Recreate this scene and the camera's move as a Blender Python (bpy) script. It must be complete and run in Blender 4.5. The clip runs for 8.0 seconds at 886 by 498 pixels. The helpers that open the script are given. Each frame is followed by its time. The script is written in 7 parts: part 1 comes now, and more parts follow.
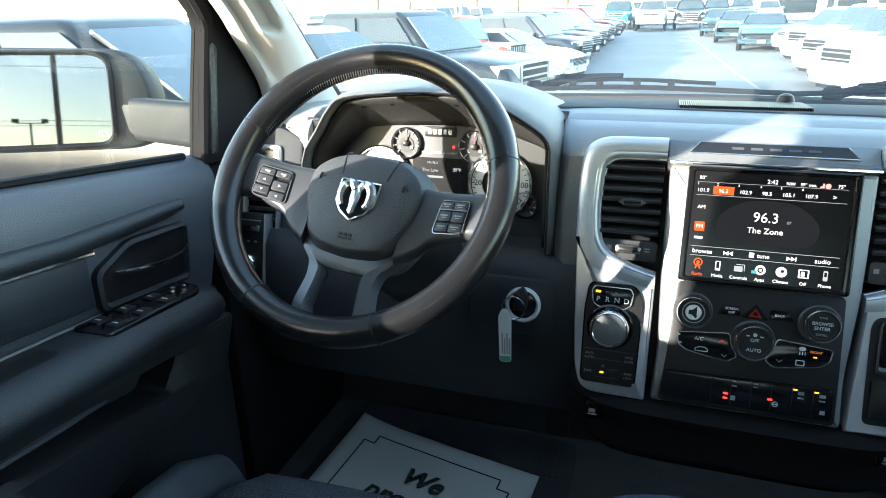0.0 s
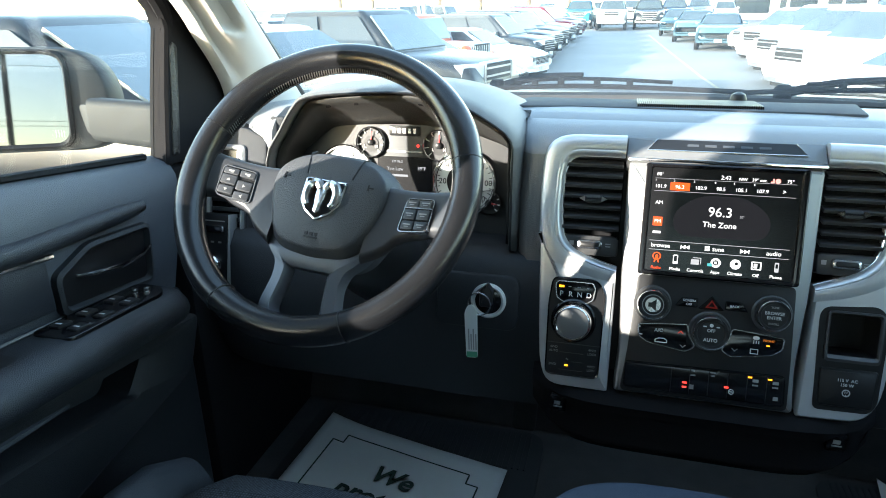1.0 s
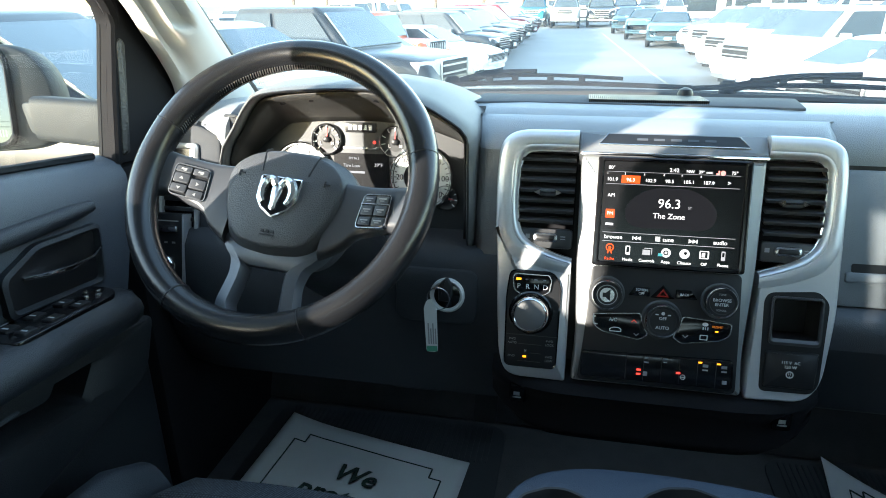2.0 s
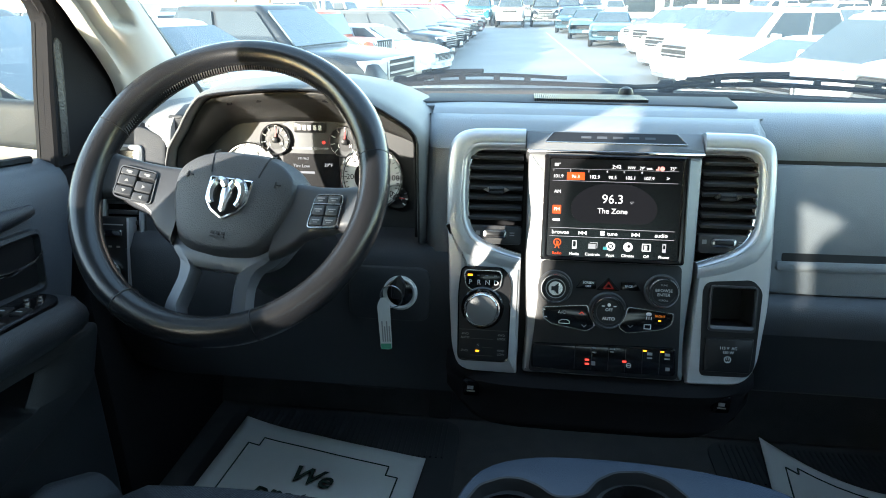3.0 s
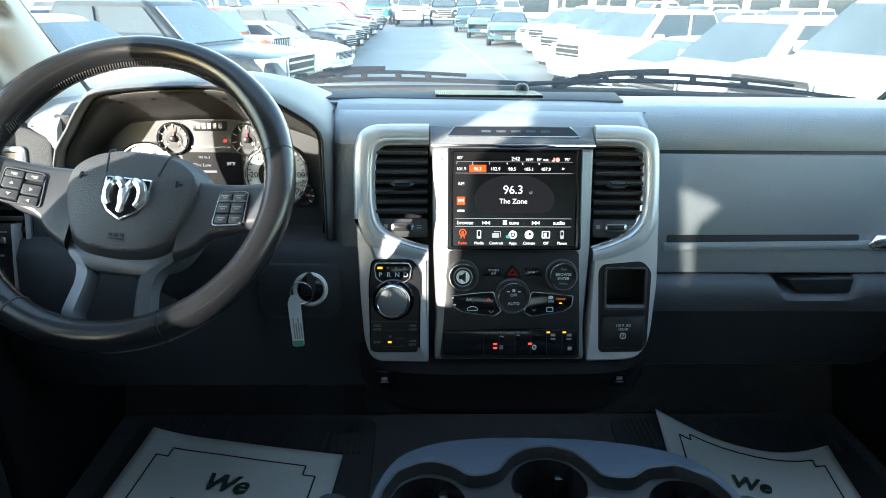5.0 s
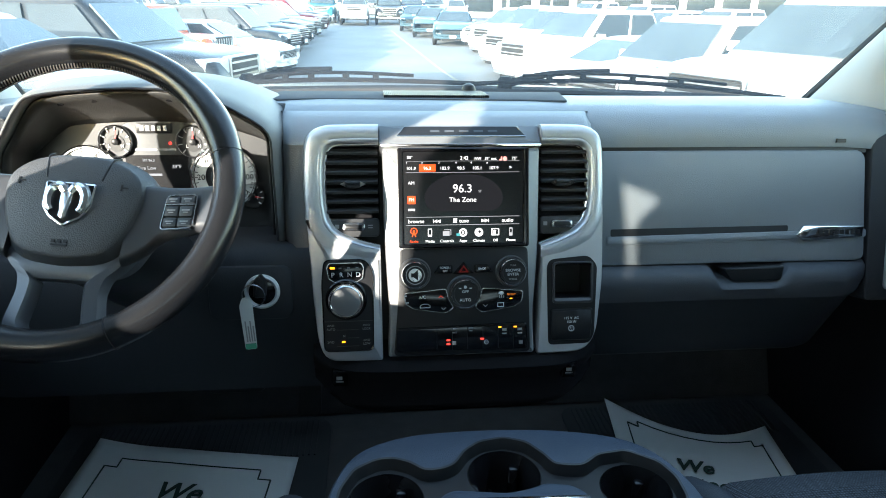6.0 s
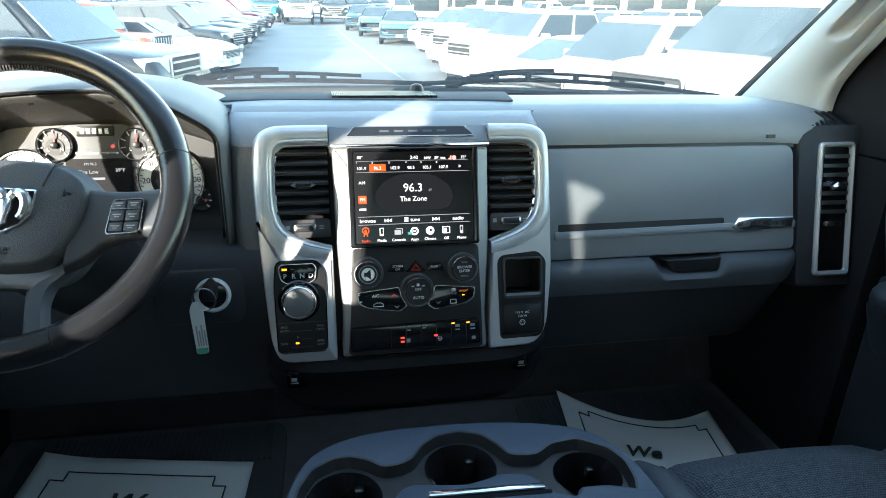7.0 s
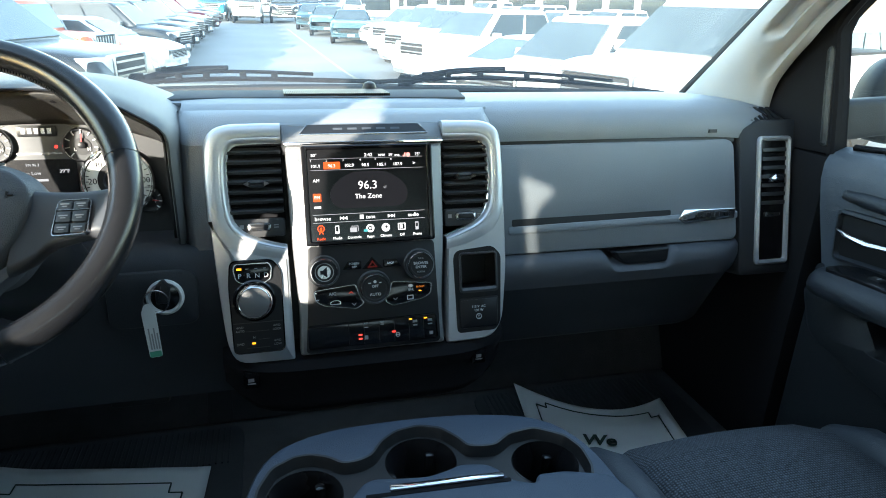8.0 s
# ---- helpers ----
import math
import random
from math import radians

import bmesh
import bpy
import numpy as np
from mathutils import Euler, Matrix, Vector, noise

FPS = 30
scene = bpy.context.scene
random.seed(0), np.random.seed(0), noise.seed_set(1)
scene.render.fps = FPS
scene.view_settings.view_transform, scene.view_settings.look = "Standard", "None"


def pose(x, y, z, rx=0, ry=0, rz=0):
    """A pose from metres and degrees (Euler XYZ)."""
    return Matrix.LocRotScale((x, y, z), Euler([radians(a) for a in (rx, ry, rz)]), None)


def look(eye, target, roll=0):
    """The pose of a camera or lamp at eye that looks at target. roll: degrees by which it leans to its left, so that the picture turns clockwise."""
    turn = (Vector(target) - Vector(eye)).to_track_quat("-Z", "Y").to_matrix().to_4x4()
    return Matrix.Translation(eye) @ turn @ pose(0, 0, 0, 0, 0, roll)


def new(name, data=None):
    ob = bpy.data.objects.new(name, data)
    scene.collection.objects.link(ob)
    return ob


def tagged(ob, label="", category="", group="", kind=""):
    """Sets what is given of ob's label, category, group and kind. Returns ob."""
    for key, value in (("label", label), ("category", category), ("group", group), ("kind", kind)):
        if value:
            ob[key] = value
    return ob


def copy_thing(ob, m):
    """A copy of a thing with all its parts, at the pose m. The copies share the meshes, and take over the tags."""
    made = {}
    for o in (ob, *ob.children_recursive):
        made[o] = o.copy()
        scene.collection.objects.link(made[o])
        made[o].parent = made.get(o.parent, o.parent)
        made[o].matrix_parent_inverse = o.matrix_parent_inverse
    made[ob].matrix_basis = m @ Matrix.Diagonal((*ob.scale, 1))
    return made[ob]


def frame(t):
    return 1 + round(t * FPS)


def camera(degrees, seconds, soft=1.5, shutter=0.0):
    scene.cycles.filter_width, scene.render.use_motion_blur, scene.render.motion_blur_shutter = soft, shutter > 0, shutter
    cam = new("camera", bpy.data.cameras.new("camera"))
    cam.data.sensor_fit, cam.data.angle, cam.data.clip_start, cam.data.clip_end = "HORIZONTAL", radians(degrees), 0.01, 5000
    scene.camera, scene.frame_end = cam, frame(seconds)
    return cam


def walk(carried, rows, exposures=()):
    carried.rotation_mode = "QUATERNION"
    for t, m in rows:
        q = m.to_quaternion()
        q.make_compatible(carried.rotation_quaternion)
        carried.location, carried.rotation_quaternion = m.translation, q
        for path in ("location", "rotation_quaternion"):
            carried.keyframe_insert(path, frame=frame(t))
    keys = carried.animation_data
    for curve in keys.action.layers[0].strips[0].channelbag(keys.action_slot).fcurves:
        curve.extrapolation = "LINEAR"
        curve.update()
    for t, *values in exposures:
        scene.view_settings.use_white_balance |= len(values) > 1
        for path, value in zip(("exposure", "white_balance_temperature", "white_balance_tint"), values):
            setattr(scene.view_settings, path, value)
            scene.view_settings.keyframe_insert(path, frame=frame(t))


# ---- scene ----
EXPOSURE = 3.72
KELVIN = 6850
cam = camera(69.3, 8.0, 0.95)
PATH = [
    (0, (-0.14, -0.881, 1.599), (-0.747, 0.89, 0.896), -1.1),
    (0.5, (-0.138, -0.885, 1.6), (-0.703, 0.898, 0.894), -1.0),
    (1, (-0.136, -0.89, 1.601), (-0.643, 0.91, 0.893), -0.8),
    (1.5, (-0.133, -0.892, 1.599), (-0.585, 0.921, 0.887), -0.7),
    (3, (-0.131, -0.909, 1.603), (-0.365, 0.942, 0.883), -0.1),
    (3.5, (-0.13, -0.913, 1.602), (-0.296, 0.945, 0.882), 0.1),
    (4, (-0.13, -0.919, 1.603), (-0.223, 0.944, 0.881), 0.3),
    (4.5, (-0.129, -0.925, 1.602), (-0.154, 0.939, 0.88), 0.5),
    (6, (-0.131, -0.944, 1.606), (0.071, 0.91, 0.884), 1.1),
    (6.5, (-0.133, -0.95, 1.609), (0.14, 0.895, 0.886), 1.2),
    (7, (-0.133, -0.956, 1.609), (0.218, 0.876, 0.888), 1.4),
    (7.5, (-0.133, -0.961, 1.607), (0.284, 0.857, 0.887), 1.6),
    (8, (-0.134, -0.966, 1.607), (0.349, 0.837, 0.888), 1.7),
]
walk(cam, [(t, look(e, g, r)) for t, e, g, r in PATH], [(0, EXPOSURE, KELVIN, 8), (8, EXPOSURE, KELVIN, 8)])

# ---- light: clear winter sky, low sun from behind through the driver's window ----
SUN_DIR = Vector((-0.78, -1.0, 0.234)).normalized()  # towards the sun
world = bpy.data.worlds.new("sky")
scene.world = world
world.use_nodes = True
wn = world.node_tree.nodes
sky = wn.new("ShaderNodeTexSky")
sky.sky_type = "NISHITA"
sky.sun_disc = False
sky.sun_elevation = math.asin(SUN_DIR.z)
sky.sun_rotation = math.atan2(SUN_DIR.x, SUN_DIR.y)
sky.dust_density = 0.4
world.node_tree.links.new(sky.outputs["Color"], wn["Background"].inputs["Color"])
wn["Background"].inputs["Strength"].default_value = 0.15
sun_lamp = bpy.data.lights.new("sun", "SUN")
sun_lamp.energy, sun_lamp.angle, sun_lamp.color = 1.75, radians(0.55), (1.0, 0.955, 0.89)
sun = new("sun", sun_lamp)
sun.rotation_euler = (-SUN_DIR).to_track_quat("-Z", "Y").to_euler()


# ---- materials ----
def material(name, color, rough=0.5, metal=0.0, grain=0.0, scale=300.0, vary=0.15, vary_scale=8.0, kind="noise", spec=0.5, coat=0.0, rough_vary=0.1):
    """A plain surface with broad stains, a fine grain in its relief and an uneven gloss."""
    m = bpy.data.materials.new(name)
    m.use_nodes = True
    nt = m.node_tree
    n, link = nt.nodes, nt.links.new
    b = n["Principled BSDF"]
    b.inputs["Metallic"].default_value = metal
    b.inputs["Specular IOR Level"].default_value = spec
    b.inputs["Coat Weight"].default_value = coat
    b.inputs["Coat Roughness"].default_value = 0.08
    co = n.new("ShaderNodeTexCoord")
    broad = n.new("ShaderNodeTexNoise")
    broad.inputs["Scale"].default_value, broad.inputs["Detail"].default_value = vary_scale, 6.0
    link(co.outputs["Object"], broad.inputs["Vector"])
    mix = n.new("ShaderNodeMix")
    mix.data_type = "RGBA"
    lo, hi = [c * (1 - vary) for c in color], [min(1, c * (1 + vary)) for c in color]
    mix.inputs["A"].default_value, mix.inputs["B"].default_value = (*lo, 1), (*hi, 1)
    link(broad.outputs["Fac"], mix.inputs["Factor"])
    link(mix.outputs["Result"], b.inputs["Base Color"])
    rr = n.new("ShaderNodeMapRange")
    rr.inputs["To Min"].default_value, rr.inputs["To Max"].default_value = max(0.02, rough - rough_vary), min(1, rough + rough_vary)
    link(broad.outputs["Fac"], rr.inputs["Value"])
    link(rr.outputs["Result"], b.inputs["Roughness"])
    if grain:
        if kind == "voronoi":
            fine = n.new("ShaderNodeTexVoronoi")
            out = fine.outputs["Distance"]
        else:
            fine = n.new("ShaderNodeTexNoise")
            fine.inputs["Detail"].default_value = 3.0
            out = fine.outputs["Fac"]
        fine.inputs["Scale"].default_value = scale
        link(co.outputs["Object"], fine.inputs["Vector"])
        bump = n.new("ShaderNodeBump")
        bump.inputs["Strength"].default_value, bump.inputs["Distance"].default_value = grain, 0.001
        link(out, bump.inputs["Height"])
        link(bump.outputs["Normal"], b.inputs["Normal"])
    return m


def glow(name, color, strength):
    m = bpy.data.materials.new(name)
    m.use_nodes = True
    b = m.node_tree.nodes["Principled BSDF"]
    b.inputs["Base Color"].default_value = (0.004, 0.004, 0.004, 1)
    b.inputs["Specular IOR Level"].default_value, b.inputs["Roughness"].default_value = 0.1, 0.3
    b.inputs["Emission Color"].default_value = (*color, 1)
    b.inputs["Emission Strength"].default_value = strength
    return m


def clear(name, tint, veil=0.0):
    """Thin window glass: clear, with a mirror-like sheen that follows the angle and a faint veil for glare."""
    m = bpy.data.materials.new(name)
    m.use_nodes = True
    nt = m.node_tree
    n, link = nt.nodes, nt.links.new
    n.remove(n["Principled BSDF"])
    t, g, f, mix = n.new("ShaderNodeBsdfTransparent"), n.new("ShaderNodeBsdfGlossy"), n.new("ShaderNodeLayerWeight"), n.new("ShaderNodeMixShader")
    t.inputs["Color"].default_value = (*tint, 1)
    g.inputs["Roughness"].default_value = 0.02
    sharp = n.new("ShaderNodeMath")
    sharp.operation = "POWER"
    sharp.inputs[1].default_value = 5.0
    scaled = n.new("ShaderNodeMath")
    scaled.operation = "MULTIPLY_ADD"
    scaled.inputs[1].default_value, scaled.inputs[2].default_value = 0.45, 0.02
    link(f.outputs["Facing"], sharp.inputs[0])
    link(sharp.outputs[0], scaled.inputs[0])
    link(scaled.outputs[0], mix.inputs["Fac"])
    link(t.outputs["BSDF"], mix.inputs[1])
    link(g.outputs["BSDF"], mix.inputs[2])
    last = mix.outputs["Shader"]
    # pale translucent layer stands in for glare and washes out the view
    if veil:
        film, both, no, amount, co = n.new("ShaderNodeBsdfTranslucent"), n.new("ShaderNodeMixShader"), n.new("ShaderNodeTexNoise"), n.new("ShaderNodeMapRange"), n.new("ShaderNodeTexCoord")
        film.inputs["Color"].default_value = (0.9, 0.93, 0.95, 1)
        no.inputs["Scale"].default_value, no.inputs["Detail"].default_value = 9.0, 8.0
        amount.inputs["To Min"].default_value, amount.inputs["To Max"].default_value = veil * 0.5, veil * 1.5
        link(co.outputs["Object"], no.inputs["Vector"])
        link(no.outputs["Fac"], amount.inputs["Value"])
        link(amount.outputs["Result"], both.inputs["Fac"])
        link(last, both.inputs[1])
        link(film.outputs["BSDF"], both.inputs[2])
        last = both.outputs["Shader"]
    link(last, n["Material Output"].inputs["Surface"])
    return m


def fabric_material(name, a, b2):
    """A coarse woven seat cloth: two-tone crossing threads with relief."""
    m = material(name, a, 0.9, grain=0.0, vary=0.2)
    nt = m.node_tree
    n, link = nt.nodes, nt.links.new
    b = n["Principled BSDF"]
    co = n.new("ShaderNodeTexCoord")
    waves = []
    for direction in ("X", "Y"):
        w = n.new("ShaderNodeTexWave")
        w.bands_direction = direction
        w.inputs["Scale"].default_value, w.inputs["Distortion"].default_value = 75.0, 1.5
        w.inputs["Detail"].default_value, w.inputs["Detail Scale"].default_value = 2.0, 3.0
        link(co.outputs["Object"], w.inputs["Vector"])
        waves.append(w)
    mul = n.new("ShaderNodeMath")
    mul.operation = "MULTIPLY"
    link(waves[0].outputs["Fac"], mul.inputs[0])
    link(waves[1].outputs["Fac"], mul.inputs[1])
    no = n.new("ShaderNodeTexNoise")
    no.inputs["Scale"].default_value = 240
    link(co.outputs["Object"], no.inputs["Vector"])
    add = n.new("ShaderNodeMath")
    link(mul.outputs[0], add.inputs[0])
    link(no.outputs["Fac"], add.inputs[1])
    mix = n.new("ShaderNodeMix")
    mix.data_type = "RGBA"
    mix.inputs["A"].default_value, mix.inputs["B"].default_value = (*a, 1), (*b2, 1)
    sub = n.new("ShaderNodeMath")
    sub.operation = "SUBTRACT"
    sub.use_clamp = True
    sub.inputs[1].default_value = 0.35
    link(add.outputs[0], sub.inputs[0])
    link(sub.outputs[0], mix.inputs["Factor"])
    link(mix.outputs["Result"], b.inputs["Base Color"])
    bump = n.new("ShaderNodeBump")
    bump.inputs["Strength"].default_value, bump.inputs["Distance"].default_value = 0.8, 0.0015
    link(add.outputs[0], bump.inputs["Height"])
    link(bump.outputs["Normal"], b.inputs["Normal"])
    return m


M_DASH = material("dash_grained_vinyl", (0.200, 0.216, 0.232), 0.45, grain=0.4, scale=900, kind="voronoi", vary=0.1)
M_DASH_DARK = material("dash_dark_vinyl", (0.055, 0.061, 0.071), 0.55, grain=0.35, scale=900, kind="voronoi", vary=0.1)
M_HOOD = material("cluster_hood_vinyl", (0.122, 0.124, 0.123), 0.5, grain=0.35, scale=800, kind="voronoi", vary=0.12)
M_BLACK = material("black_plastic", (0.0115, 0.012, 0.0135), 0.40, grain=0.15, scale=700, vary=0.2, spec=0.35)
M_PIANO = material("gloss_black_plastic", (0.006, 0.006, 0.007), 0.16, vary=0.1, rough_vary=0.05)
M_VENT = material("vent_black_plastic", (0.036, 0.037, 0.039), 0.38, grain=0.1, vary=0.2)
M_DIAL = material("grey_dial_surround", (0.0155, 0.0165, 0.018), 0.5, grain=0.15, scale=700, vary=0.15)
M_SILVER = material("satin_silver_paint", (0.56, 0.57, 0.585), 0.40, metal=0.66, grain=0.05, scale=1500, vary=0.06)
M_GREY_SATIN = material("dark_satin_grey_paint", (0.15, 0.155, 0.16), 0.42, metal=0.3, grain=0.05, scale=1500, vary=0.06)
M_CHROME = material("chrome", (0.78, 0.78, 0.79), 0.10, metal=1.0, vary=0.04, rough_vary=0.05)
M_LEATHER = material("black_leather", (0.0105, 0.0112, 0.0130), 0.22, grain=0.10, scale=700, kind="voronoi", vary=0.2, vary_scale=14, spec=0.5, rough_vary=0.06)
M_AIRBAG = material("black_airbag_cover", (0.054, 0.057, 0.063), 0.40, grain=0.40, scale=700, kind="voronoi", vary=0.15, spec=0.4)
M_SPOKE = material("satin_black_spoke", (0.040, 0.043, 0.049), 0.38, grain=0.1, scale=900, vary=0.12, spec=0.4)
M_THREAD = material("grey_thread", (0.07, 0.07, 0.07), 0.8, vary=0.2)
# upper door vinyl, paler and bluer: skylight is put into its colour
M_DOOR_LIT = material("door_vinyl_lit", (0.064, 0.076, 0.092), 0.42, grain=0.5, scale=800, kind="voronoi", vary=0.1)
M_PEBBLE = material("pebbled_grey_vinyl", (0.024, 0.024, 0.0235), 0.5, grain=0.9, scale=260, kind="voronoi", vary=0.15)
M_COVER = material("matt_dash_cover", (0.075, 0.082, 0.090), 0.85, grain=0.4, scale=600, vary=0.15, spec=0.2)
M_FORK = material("satin_grey_fork", (0.115, 0.124, 0.138), 0.40, metal=0.3, grain=0.05, scale=900, vary=0.08)
# darker copy of the dash vinyl; shade under the dash is put into colour
M_KNEE = material("dash_vinyl_shaded", (0.031, 0.034, 0.039), 0.55, grain=0.35, scale=900, kind="voronoi", vary=0.1, spec=0.25)
M_EMBLEM = material("satin_chrome", (0.74, 0.74, 0.75), 0.20, metal=0.92, vary=0.03, rough_vary=0.05)
M_INSERT = material("satin_black_insert", (0.018, 0.018, 0.019), 0.36, grain=0.1, scale=900, vary=0.2)
M_CUP = material("gloss_black_cup", (0.016, 0.016, 0.018), 0.26, vary=0.15, rough_vary=0.08)
M_STICKER = material("grey_sticker", (0.10, 0.105, 0.10), 0.6, grain=0.2, scale=200, vary=0.3, vary_scale=40)
M_SAIL = material("matt_black_plastic", (0.011, 0.011, 0.0125), 0.8, grain=0.3, scale=500, vary=0.2, spec=0.08)
M_PANEL = material("satin_grey_panel_paint", (0.24, 0.245, 0.25), 0.40, metal=0.5, grain=0.05, scale=1500, vary=0.06)
# darker copies of the door vinyl, shade below the sill put into colour
M_DOOR_DIM = material("door_vinyl_dim", (0.017, 0.021, 0.027), 0.44, grain=0.5, scale=800, kind="voronoi", vary=0.1)
M_DOOR_SHADED = material("door_vinyl_shaded", (0.008, 0.010, 0.013), 0.6, grain=0.35, scale=800, kind="voronoi", vary=0.1)
M_CONSOLE = material("console_grained_vinyl", (0.058, 0.079, 0.112), 0.5, grain=0.35, scale=700, kind="voronoi", vary=0.1)
M_BOLSTER = material("seat_vinyl", (0.050, 0.058, 0.070), 0.5, grain=0.4, scale=500, kind="voronoi", vary=0.12)
M_FABRIC = fabric_material("woven_seat_cloth", (0.020, 0.023, 0.028), (0.12, 0.138, 0.165))
M_PILLAR = material("pillar_woven_trim", (0.46, 0.46, 0.45), 0.85, grain=0.3, scale=1200, vary=0.06)
M_CARPET = material("black_carpet", (0.085, 0.082, 0.080), 0.95, grain=1.0, scale=500, vary=0.35, vary_scale=25)
M_PAPER = material("paper_mat", (0.84, 0.84, 0.81), 0.85, grain=0.3, scale=60, vary=0.06, vary_scale=12)
M_INK = material("dark_green_ink", (0.012, 0.040, 0.028), 0.7, vary=0.2)
M_GLASS_SCREEN = material("screen_glass", (0.006, 0.006, 0.007), 0.22, vary=0.05, rough_vary=0.03)
M_RUBBER = material("black_rubber", (0.042, 0.042, 0.043), 0.65, grain=0.3, scale=300, vary=0.3)
# darker copy of the hood vinyl; the shade inside is put into its colour
M_HOOD_SHADED = material("hood_vinyl_shaded", (0.024, 0.024, 0.0235), 0.5, grain=0.3, scale=800, kind="voronoi", vary=0.15, spec=0.35)
M_SHELL = material("matt_mirror_shell", (0.022, 0.025, 0.028), 0.6, grain=0.2, scale=400, vary=0.15, spec=0.25)
M_WIPER = material("wiper_black_plastic", (0.008, 0.009, 0.012), 0.7, grain=0.2, scale=400, vary=0.2, spec=0.15)
M_WHITE_MARK = material("white_marking", (0.62, 0.62, 0.62), 0.5, vary=0.03)
M_GREY_MARK = material("dim_grey_marking", (0.26, 0.26, 0.26), 0.5, vary=0.05)
M_GAUGE = material("gauge_face_grey", (0.030, 0.032, 0.035), 0.5, metal=0.2, vary=0.08)
M_GAUGE_WHITE = material("gauge_face_white", (0.74, 0.74, 0.72), 0.5, vary=0.04)
M_RED = material("red_needle", (0.55, 0.02, 0.02), 0.4, vary=0.1)
M_KEYTAG = material("white_key_tag", (0.60, 0.60, 0.58), 0.5, vary=0.06)
M_GREEN = material("green_print", (0.06, 0.30, 0.18), 0.5, vary=0.1)
M_STEEL = material("steel", (0.55, 0.55, 0.56), 0.25, metal=1.0, vary=0.1)
M_HEADLINER = material("headliner_cloth", (0.66, 0.65, 0.62), 0.95, grain=0.4, scale=900, vary=0.06)
M_MIRROR = material("mirror_glass", (0.058, 0.066, 0.082), 0.02, metal=1.0, vary=0.02, rough_vary=0.0)
M_TRUCK = material("truck_dark_blue_paint", (0.018, 0.023, 0.032), 0.38, metal=0.2, coat=0.25, vary=0.05)
M_CLEAR = clear("window_glass", (0.93, 0.96, 0.95))
M_SCREEN_GLASS = clear("veiled_windscreen_glass", (0.93, 0.96, 0.95), 0.019)
# rear glass made lighter than privacy glass so more sun comes in
M_PRIVACY = clear("cleared_privacy_glass", (0.62, 0.64, 0.64))
G_WHITE = glow("screen_white", (0.95, 0.97, 1.0), 0.20)
G_DIM = glow("screen_grey", (0.55, 0.57, 0.62), 0.11)
G_RED = glow("screen_red", (1.0, 0.10, 0.02), 0.17)
G_ICON_RED = glow("indicator_red", (1.0, 0.05, 0.04), 0.22)
G_AMBER = glow("indicator_amber", (1.0, 0.36, 0.02), 0.26)
G_CYAN = glow("screen_cyan", (0.1, 0.55, 0.6), 0.10)
G_PICTURE = glow("screen_dark_picture", (0.10, 0.10, 0.125), 0.018)
G_SCREEN = glow("screen_black", (0.02, 0.022, 0.026), 0.02)


# ---- building helpers ----
ORIGIN = {}


def thing(name, loc, label, category, group="", kind=""):
    ob = new(name)
    ob.empty_display_size = 0.1
    ob.location = loc
    ORIGIN[ob.name] = Vector(loc)
    return tagged(ob, label, category, group, kind)


def part(name, bm, mat, parent=None, label="", smooth=40, loc=None):
    """Links a bmesh, given in the world's metres, as one mesh under a thing or a part."""
    o = ORIGIN[parent.name] if parent else Vector(loc or (0, 0, 0))
    bmesh.ops.transform(bm, matrix=Matrix.Translation(-o), verts=bm.verts)
    me = bpy.data.meshes.new(name)
    bm.to_mesh(me)
    bm.free()
    return link_mesh(name, me, mat, parent, label, smooth, o)


def link_mesh(name, me, mat, parent, label, smooth, o):
    me.materials.append(mat)
    if smooth:
        me.polygons.foreach_set("use_smooth", [True] * len(me.polygons))
        me.set_sharp_from_angle(angle=radians(smooth))
    ob = new(name, me)
    if parent:
        ob.parent = parent
    else:
        ob.location = o
    ORIGIN[ob.name] = o
    return tagged(ob, label)


def again(ob, dx=0, dy=0, dz=0):
    """Another piece on the same mesh, moved."""
    o = ob.copy()
    scene.collection.objects.link(o)
    o.location = Vector(ob.location) + Vector((dx, dy, dz))
    ORIGIN[o.name] = ORIGIN[ob.name]
    return o


def plane_of(o, u, v):
    """The pose of a plane: u across, v up in it, and the third axis out of it."""
    u, v = Vector(u).normalized(), Vector(v).normalized()
    n = u.cross(v)
    m = Matrix((u, v, n)).transposed().to_4x4()
    m.translation = Vector(o)
    return m


def rounded(pts, r, seg=5):
    """The corners of a polygon rounded off; r is one radius or one for each corner."""
    out, n = [], len(pts)
    for i, p in enumerate(pts):
        p, a, b = Vector(p), Vector(pts[i - 1]), Vector(pts[(i + 1) % n])
        rr = r[i] if isinstance(r, (list, tuple)) else r
        da, db = min(rr, (a - p).length * 0.49), min(rr, (b - p).length * 0.49)
        s, e = p + (a - p).normalized() * da, p + (b - p).normalized() * db
        for k in range(seg + 1):
            t = k / seg
            out.append(tuple((1 - t) ** 2 * s + 2 * t * (1 - t) * p + t * t * e))
    return out


def rect(x0, y0, x1, y1, r=0.0, seg=4):
    p = [(x0, y0), (x1, y0), (x1, y1), (x0, y1)]
    return rounded(p, r, seg) if r else p


def disc(x, y, r, seg=32, ry=None):
    return [(x + r * math.cos(a), y + (ry or r) * math.sin(a)) for a in (2 * math.pi * k / seg for k in range(seg))]


